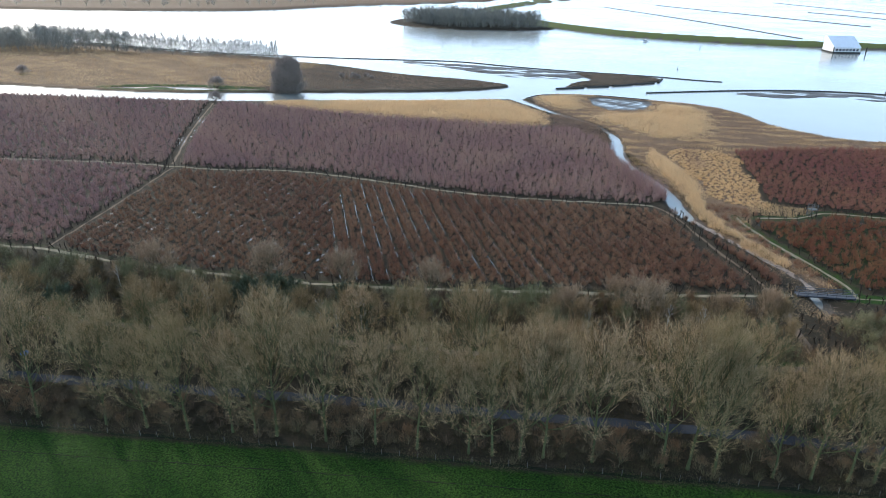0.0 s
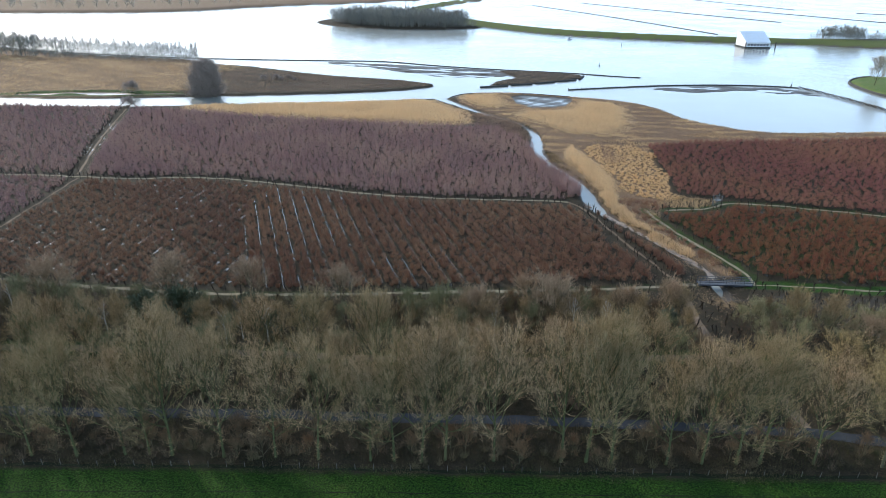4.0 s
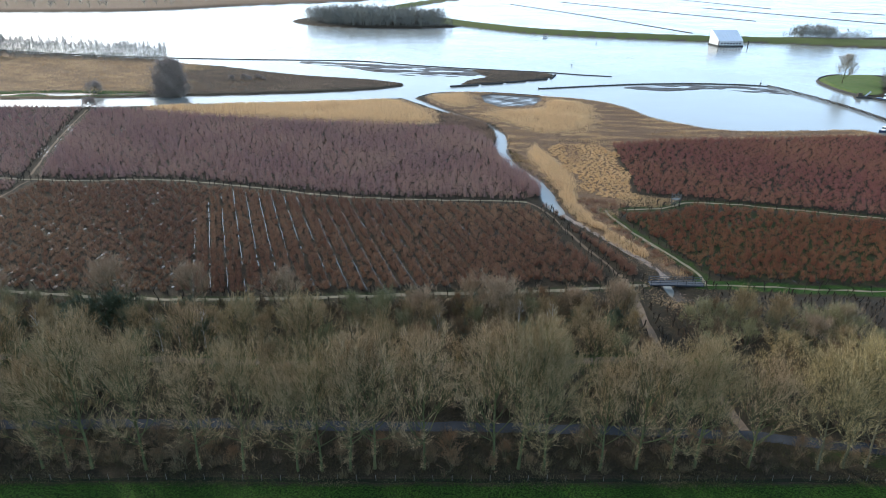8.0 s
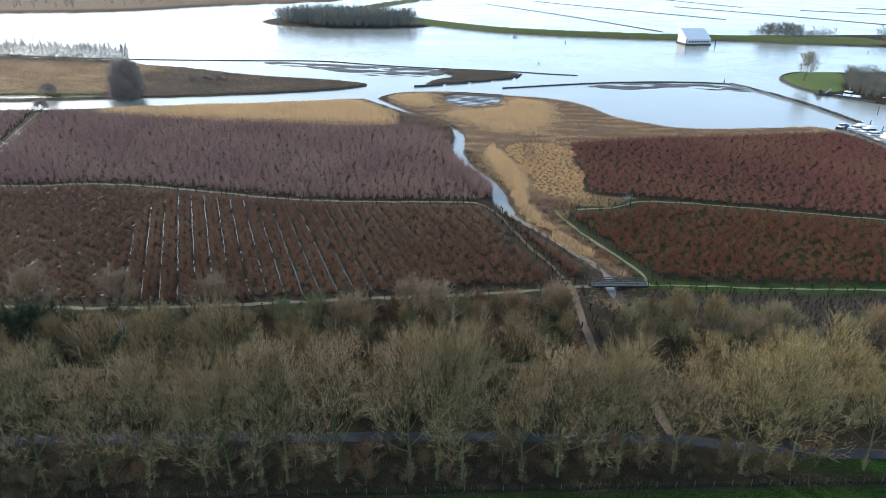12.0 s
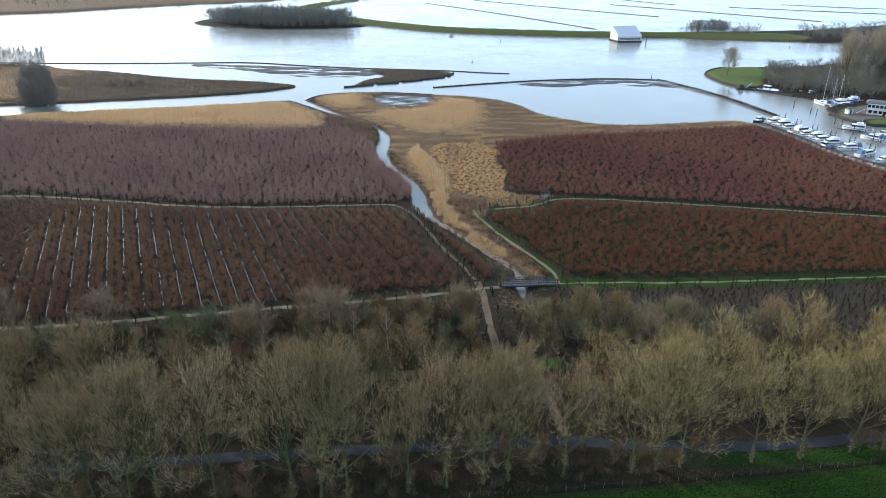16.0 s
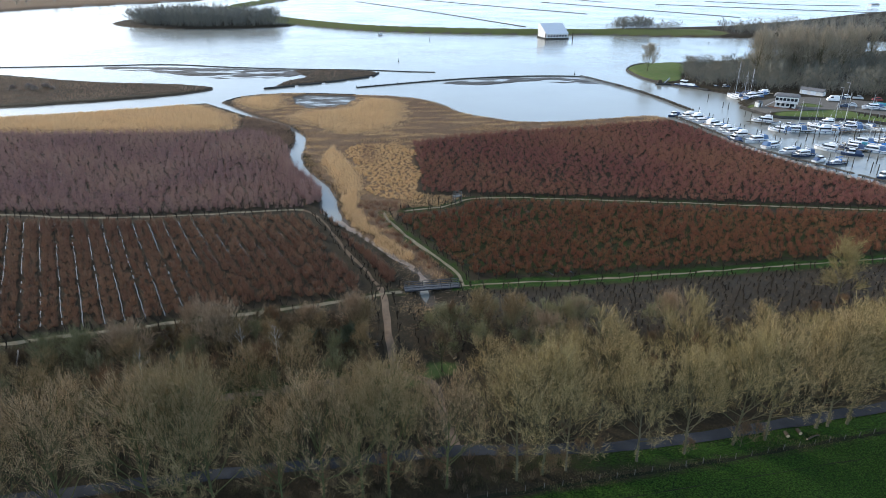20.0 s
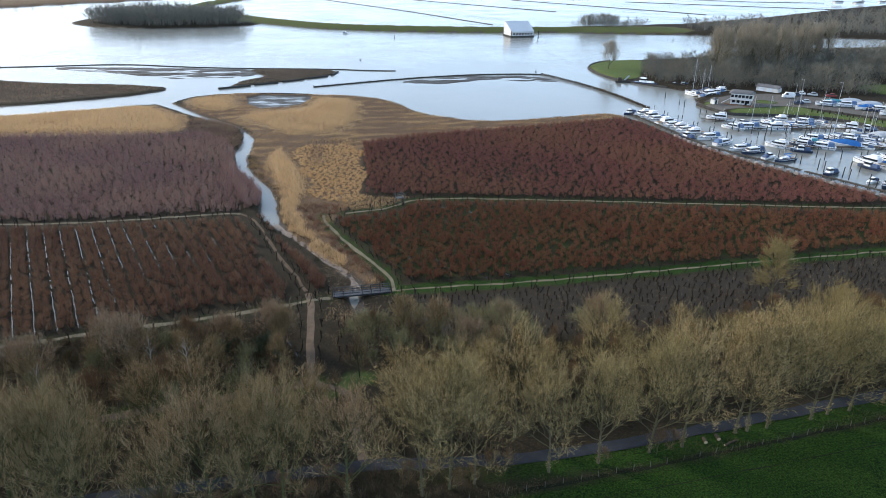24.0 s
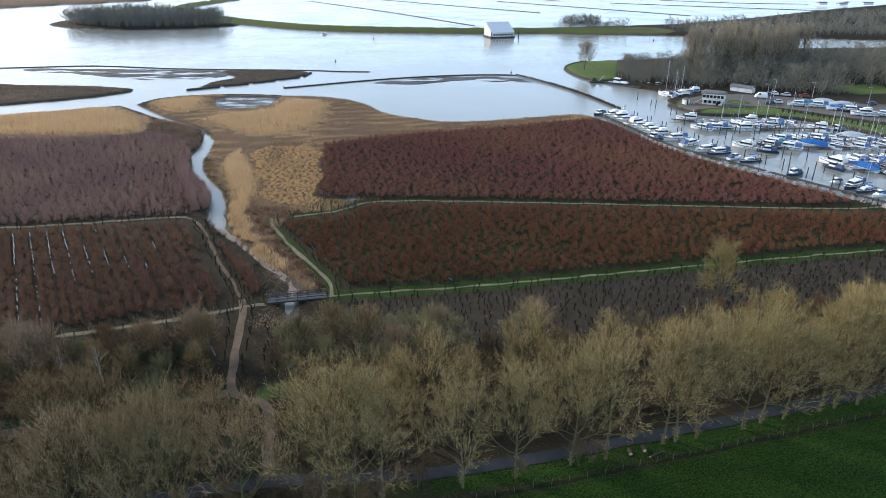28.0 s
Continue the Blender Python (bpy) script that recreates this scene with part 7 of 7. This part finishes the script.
def vehicle(label, x, y, turn, material, van=False, z=1.0):
    L, W, H = (5.2, 2.0, 2.3) if van else (4.3, 1.75, 1.45)
    root = tagged(empty("van" if van else "car", (x * U, y * U, z), turn), label, "van" if van else "car", "parked cars")
    part("body", mesh_from("body", *joined([loft_box(L, W, H * 0.5, 0.12, 0.08, 0.05, 0.3), loft_box(L * (0.86 if van else 0.58), W * 0.92, H * 0.42, 0.7, 0.25, 0.15, 0.3 + H * 0.5, -L * 0.05)]), material), None, root)
    part("window", mesh_from("window", *loft_box(L * (0.3 if van else 0.56), W * 0.94, H * 0.26, 0.5, 0.2, 0.1, 0.38 + H * 0.5, L * 0.2 if van else -L * 0.05), GLASS), None, root, "dark glass")
    wheel = mesh_from("wheel", *tube(np.array([[0, -0.1, 0], [0, 0.1, 0]]), [0.33, 0.33], 12), STONE)
    for dx in (-0.31, 0.31):
        for dy in (-0.45, 0.45):
            part("wheel", wheel, None, root).location = (L * dx, W * dy, 0.33)


vehicle("white van parked beside the harbour", 238, 217, 160, WHITE, True)
for x, y, t, m in ((243, 219, 150, NAVY), (247, 221, 150, WHITE), (250, 218, 150, ALU), (233, 206, 150, NAVY), (237, 207, 150, ALU), (268, 196, 140, NAVY), (255, 214, 150, RED_PAINT)):
    vehicle("parked car at the harbour", x, y, t, m)


def lamp_post(x, y):
    root = tagged(empty("lamp_post", (x * U, y * U, 0.7)), "slim grey lamp post on the harbour lawn", "lamp post", "lamp posts")
    part("pole", mesh_from("pole", *tube(np.array([[0, 0, 0], [0, 0, 5], [0, 0, 9]]), [0.11, 0.09, 0.06], 7), ALU), None, root)
    part("arm", mesh_from("arm", *tube(np.array([[0, 0, 8.9], [-0.5, 0, 9.15], [-1.1, 0, 9.1]]), [0.05, 0.05, 0.05], 5), ALU), None, root)
    part("lantern", mesh_from("lantern", *boxes([((-1.3, 0, 9.06), (0.7, 0.28, 0.14), 0)]), ALU), None, root)


for x, y in ((231, 206), (241, 214), (250, 205), (262, 192), (272, 178)):
    lamp_post(x, y)
stone_bank("quay_wall", [(198.5, 217), (198.6, 208), (199.6, 199.8), (207, 197), (215, 194.3), (225, 189.5), (232, 181.5), (236, 162), (240, 150), (248, 136)], 0.6, 1.15, "dark timber and stone quay edge of the harbour lawn", category="quay wall")
stone_bank("spit_revetment", [(207, 250), (199.5, 263), (194, 277), (196.5, 300), (200, 309), (209, 319), (220, 324)], 1.2, 1.0, "dark stone revetment round the grassy spit", category="revetment")
hedge, _ = along(chaikin([(226, 193), (233, 184), (237, 170), (240, 158)], 1, False), 2.2)
posts("hedge_stakes", [(x + 2.5, y + 1.0, 1.1) for x, y in hedge], 1.2, 0.28, STUMP_BARK, "dark clipped saplings along the harbour edge", "hedge", 74)


def floating_hall():
    """A white floating hall: tall back, roof sloping down to a low glazed front."""
    root = tagged(empty("floating_hall", (214.5 * U, 444 * U, WATER_Z), 3), "white floating hall with a long sloping sheet-metal roof", "hall")
    W, D, hi, lo = 19.0, 17.0, 11.0, 4.2
    part("float", mesh_from("float", *boxes([((0, 0, 0.35), (W + 1, D + 1, 1.3), 0)]), STONE), None, root)
    for sgn in (-1, 1):
        x = sgn * (W / 2 - 0.15)
        v = np.array([[x + dx, y, z] for dx in (-0.15, 0.15) for y, z in ((-D / 2, 1), (D / 2, 1), (D / 2, hi), (D / 2 - 4, hi), (-D / 2, lo))])
        f = [[0, 1, 2, 3], [5, 8, 7, 6], [0, 3, 4, 4], [5, 9, 8, 8]]
        me = bpy.data.meshes.new("gable")
        me.from_pydata(v.tolist(), [], [[0, 1, 2, 3, 4], [9, 8, 7, 6, 5], [0, 5, 6, 1], [1, 6, 7, 2], [2, 7, 8, 3], [3, 8, 9, 4], [4, 9, 5, 0]])
        part("gable_wall", me, WALL_WHITE, root)
    n = 8
    for k in range(n):
        x0, x1 = -W / 2 - 0.4 + (W + 0.8) * k / n, -W / 2 - 0.4 + (W + 0.8) * (k + 1) / n - 0.12
        v = np.array([[x, y, z] for x in (x0, x1) for y, z in ((-D / 2 - 0.5, lo - 0.05), (D / 2 - 4, hi + 0.05), (D / 2 + 0.3, hi + 0.05), (D / 2 + 0.3, hi + 0.25), (D / 2 - 4, hi + 0.25), (-D / 2 - 0.5, lo + 0.15))])
        me = bpy.data.meshes.new("roof_panel")
        me.from_pydata(v.tolist(), [], [[0, 1, 4, 5], [1, 2, 3, 4], [6, 11, 10, 7], [7, 10, 9, 8], [0, 6, 7, 1], [1, 7, 8, 2], [3, 9, 10, 4], [4, 10, 11, 5], [0, 5, 11, 6], [2, 8, 9, 3]])
        part("roof_panel", me, SHEET, root)
    part("front_wall", mesh_from("front_wall", *boxes([((0, -D / 2 + 0.15, 2.6), (W - 0.6, 0.3, 3.0), 0)]), WALL_WHITE), None, root)
    part("back_wall", mesh_from("back_wall", *boxes([((0, D / 2 - 0.15, 6.0), (W - 0.6, 0.3, 10), 0)]), WALL_WHITE), None, root)
    pane = mesh_from("window", *boxes([((0, 0, 0), (1.5, 0.1, 1.4), 0)]), GLASS)
    for k in range(7):
        part("window", pane, None, root).location = (-7.5 + 2.5 * k, -D / 2 - 0.03, 2.5)
    for x in (-W / 2 - 1.2, W / 2 + 2.8):
        ob = tagged(new("dolphin_pile", mesh_from("dolphin_pile", *tube(np.array([[0, 0, -1.2], [0, 0, 4.6], [0, 0, 5]]), [0.4, 0.37, 0.2], 8), STONE)), "thick dark dolphin pile beside the hall", "pile", "dolphin piles")
        ob.matrix_basis = pose(214.5 * U + x, 434 * U, WATER_Z)


floating_hall()


def beacon(x, y, tall=1.7):
    root = tagged(empty("river_beacon", (x * U, y * U, WATER_Z)), "small dark river beacon", "beacon", "river beacons")
    part("float", mesh_from("float", *tube(np.array([[0, 0, -0.4], [0, 0, 0.5], [0, 0, 0.8]]), [0.36, 0.36, 0.15], 10), STONE), None, root)
    part("topmark", mesh_from("topmark", *tube(np.array([[0, 0, 0.7], [0, 0, tall], [0, 0, tall + 0.6]]), [0.12, 0.1, 0.03], 8), STONE), None, root)


for x, y in ((-220, 469.8), (94, 354), (130, 448), (305, 400), (168.5, 299), (-30, 534)):
    beacon(x, y)
moor("w", 102, 481, 20, WATER_Z, 0.85)

# ---- near small things: fence, footbridge, lookout, logs ----
PALE_POST = surface("silvered_fence_wood", (0.15, 0.14, 0.115), (0.10, 0.092, 0.078), 2.0, 0.9)


def wire_fence():
    root = tagged(empty("pasture_fence"), "low wire fence on wooden posts along the pasture", "fence")
    q, d = along(chaikin([(-90, 57.4)] + FIELD_EDGE[1:10] + [(170, 53.8)], 1, False), 2.4)
    z = heights(q)
    me = mesh_from("fence_post", *tube(np.array([[0, 0, -0.3], [0, 0, 0.9], [0, 0, 0.95]]), [0.045, 0.042, 0.03], 6), PALE_POST)
    for (x, y), h in zip(q, z):
        part("fence_post", me, None, root).matrix_basis = pose(x, y, h, g0.uniform(-4, 4), g0.uniform(-4, 4), g0.uniform(0, 90))
    for k in (0.55, 0.95):
        part("wire", mesh_from("wire", *tube(np.c_[q, z + k], np.full(len(q), 0.005), 3), OLD_WOOD), None, root)


wire_fence()


def footbridge():
    a, b = np.array([53.4, 99.7]) * U, np.array([62.5, 99.2]) * U
    L, turn = float(np.linalg.norm(b - a)), math.degrees(math.atan2(*(b - a)[::-1]))
    mid = (a + b) / 2
    root = tagged(empty("footbridge", (mid[0], mid[1], 0.35), turn), "dark blue-grey wooden footbridge with railings over the creek", "bridge")
    wood = surface("grey_bridge_planks", (0.085, 0.095, 0.115), (0.06, 0.068, 0.08), 1.0, 0.8)
    n = int(L / 0.3)
    plank = mesh_from("plank", *boxes([((0, 0, 0.33), (0.26, 1.7, 0.06), 0)]), wood)
    for k in range(n):
        part("plank", plank, None, root).location = (-L / 2 + L * (k + 0.5) / n, 0, 0.012 * (k % 3 == 0))
    for s in (-1, 1):
        part("beam", mesh_from("beam", *boxes([((0, s * 0.65, 0.17), (L, 0.2, 0.28), 0)]), wood), None, root)
        rail = part("railing", mesh_from("railing", *boxes([((0, s * 0.85, 1.38), (L, 0.1, 0.08), 0), ((0, s * 0.85, 0.9), (L, 0.05, 0.1), 0)]), wood), None, root)
        for k in range(7):
            part("post", mesh_from("post", *boxes([((-L / 2 + 0.2 + (L - 0.4) * k / 6, s * 0.85, 0.85), (0.1, 0.1, 1.1), 0)]), wood), None, rail)
    for x in (-L * 0.3, L * 0.3):
        part("pier", mesh_from("pier", *boxes([((x, 0, -0.7), (0.25, 1.5, 1.6), 0)]), OLD_WOOD), None, root)


footbridge()


def lookout():
    METAL = surface("dull_grey_metal", (0.12, 0.125, 0.125), (0.08, 0.085, 0.085), 2.0, 0.6)
    root = tagged(empty("lookout", (72.0 * U, 139 * U, 0.3), 15), "small dull grey metal lookout frame beside the path", "lookout")
    post = mesh_from("post", *boxes([((0, 0, 1.6), (0.12, 0.12, 3.2), 0)]), METAL)
    for x in (-0.9, 0.9):
        for y in (-0.7, 0.7):
            part("post", post, None, root).location = (x, y, 0)
    part("platform", mesh_from("platform", *boxes([((0, 0, 1.7), (2.0, 1.6, 0.12), 0)]), METAL), None, root)
    part("railing", mesh_from("railing", *boxes([((0, -0.75, 2.7), (2.0, 0.06, 0.06), 0), ((0, 0.75, 2.7), (2.0, 0.06, 0.06), 0), ((0.95, 0, 2.7), (0.06, 1.5, 0.06), 0), ((0, -0.75, 2.2), (2.0, 0.05, 0.05), 0), ((0, 0.75, 2.2), (2.0, 0.05, 0.05), 0)]), METAL), None, root)
    ladder = part("ladder", mesh_from("ladder", *boxes([((-1.05, 0.36, 0.95), (0.08, 0.06, 1.9), 0)]), METAL), None, root)
    for k in range(7):
        part("rung", mesh_from("rung", *boxes([((-1.05, 0, 0.25 * k + 0.2), (0.06, 0.72, 0.05), 0)]), METAL), None, ladder)
    part("brace", mesh_from("brace", *tube(np.array([[-0.9, -0.72, 0.1], [0.9, -0.72, 1.6]]), [0.05, 0.05], 4), METAL), None, root)


lookout()
q, _ = along(chaikin([(56.4, 193.8), (64, 193), (71.9, 192.3)], 1, False), 0.9)
posts("stake_row", np.c_[q, heights(q)], 1.0, 0.07, OLD_WOOD, "row of thin dark stakes at the sedge field's edge", "stakes", 75, 0.06)
SLAB = surface("pale_concrete_slab", (0.42, 0.37, 0.33), (0.34, 0.30, 0.27), 1.5, 0.9)
q, d = along(chaikin([(163.4, 176), (163.9, 165), (167.9, 146), (173.5, 132.2), (178.9, 118), (183, 108)], 1, False), 2.6)
slab = mesh_from("concrete_slab", *loft_box(1.25, 0.9, 0.75, 0.2, 0.15, 0.12), SLAB)
for i, ((x, y), (dx, dy)) in enumerate(zip(q, d)):
    ob = tagged(new("concrete_slab", slab), "pale concrete slab set along the quay path", "slab", "slabs along the quay")
    ob.matrix_basis = pose(x - 0.1, y, float(heights(np.array([[x - 0.1, y]]))[0]) + 0.02, 0, 0, math.degrees(math.atan2(dy, dx)) + g0.uniform(-12, 12))


DRIFT = surface("bleached_driftwood", (0.40, 0.31, 0.24), (0.24, 0.18, 0.14), 2.0, 0.9)
sticks = []
for x, y, _ in scattered(MUD_FLAT, 2.1, 81):
    a, L, h = g0.uniform(0, math.pi), g0.uniform(0.4, 1.3), float(heights(np.array([[x, y]]))[0])
    if h > WATER_Z - 0.1:
        dx, dy = math.cos(a) * L / 2, math.sin(a) * L / 2
        sticks.append(tube(np.array([[x - dx, y - dy, h + 0.03], [x + 0.1 * dy, y - 0.1 * dx, h + 0.07], [x + dx, y + dy, h + 0.05]]), [0.035, 0.03, 0.015], 5))
tagged(new("driftwood", mesh_from("driftwood", *joined(sticks), DRIFT)), "bleached branches stranded on the creek mud", "driftwood", kind="stuff")


def felled_logs():
    bark = surface("log_bark", (0.10, 0.08, 0.055), (0.065, 0.052, 0.037), 2.0, 0.9)
    cut = surface("fresh_cut_wood", (0.62, 0.48, 0.28), (0.52, 0.38, 0.21), 4.0, 0.8)
    for x, y, L, r, turn in ((89.9, 55.4, 0.9, 0.26, 75), (91.6, 55.5, 0.9, 0.27, 80), (92.3, 54.4, 1.6, 0.13, 15), (93, 54.6, 1.3, 0.1, 5), (56.4, 79.6, 2.6, 0.22, 100), (56.9, 79.2, 1.2, 0.2, 80), (70, 77.2, 1.5, 0.24, 85)):
        root = tagged(empty("felled_log", (x * U, y * U, float(heights(np.array([[x * U, y * U]]))[0]) + r * 0.95), turn), "felled log with a pale cut end on the verge", "log", "felled logs")
        part("bark", mesh_from("bark", *tube(np.array([[-L / 2, 0, 0], [0, 0, 0.02], [L / 2, 0, 0]]), [r, r * 0.97, r * 0.93], 10), bark), None, root)
        for s in (-1, 1):
            part("cut_face", mesh_from("cut_face", *tube(np.array([[s * (L / 2 - 0.01), 0, 0], [s * (L / 2 + 0.015), 0, 0], [s * (L / 2 + 0.02), 0, 0]]), [r * 0.9, r * 0.9, 0.01], 10), cut), None, root)


felled_logs()
tarp = bmesh.new()
bmesh.ops.create_icosphere(tarp, subdivisions=2, radius=0.6)
for vert in tarp.verts:
    vert.co *= 1 + 0.25 * noise.noise(vert.co * 2.5)
    vert.co.z = max(vert.co.z * 0.9, -0.35)
blue = tagged(part("blue_tarp", tarp, BLUE_TARP), "crumpled bright blue tarpaulin lying in the thicket", "tarpaulin")
blue.matrix_basis = pose(-60 * U, 70 * U, 0.75)
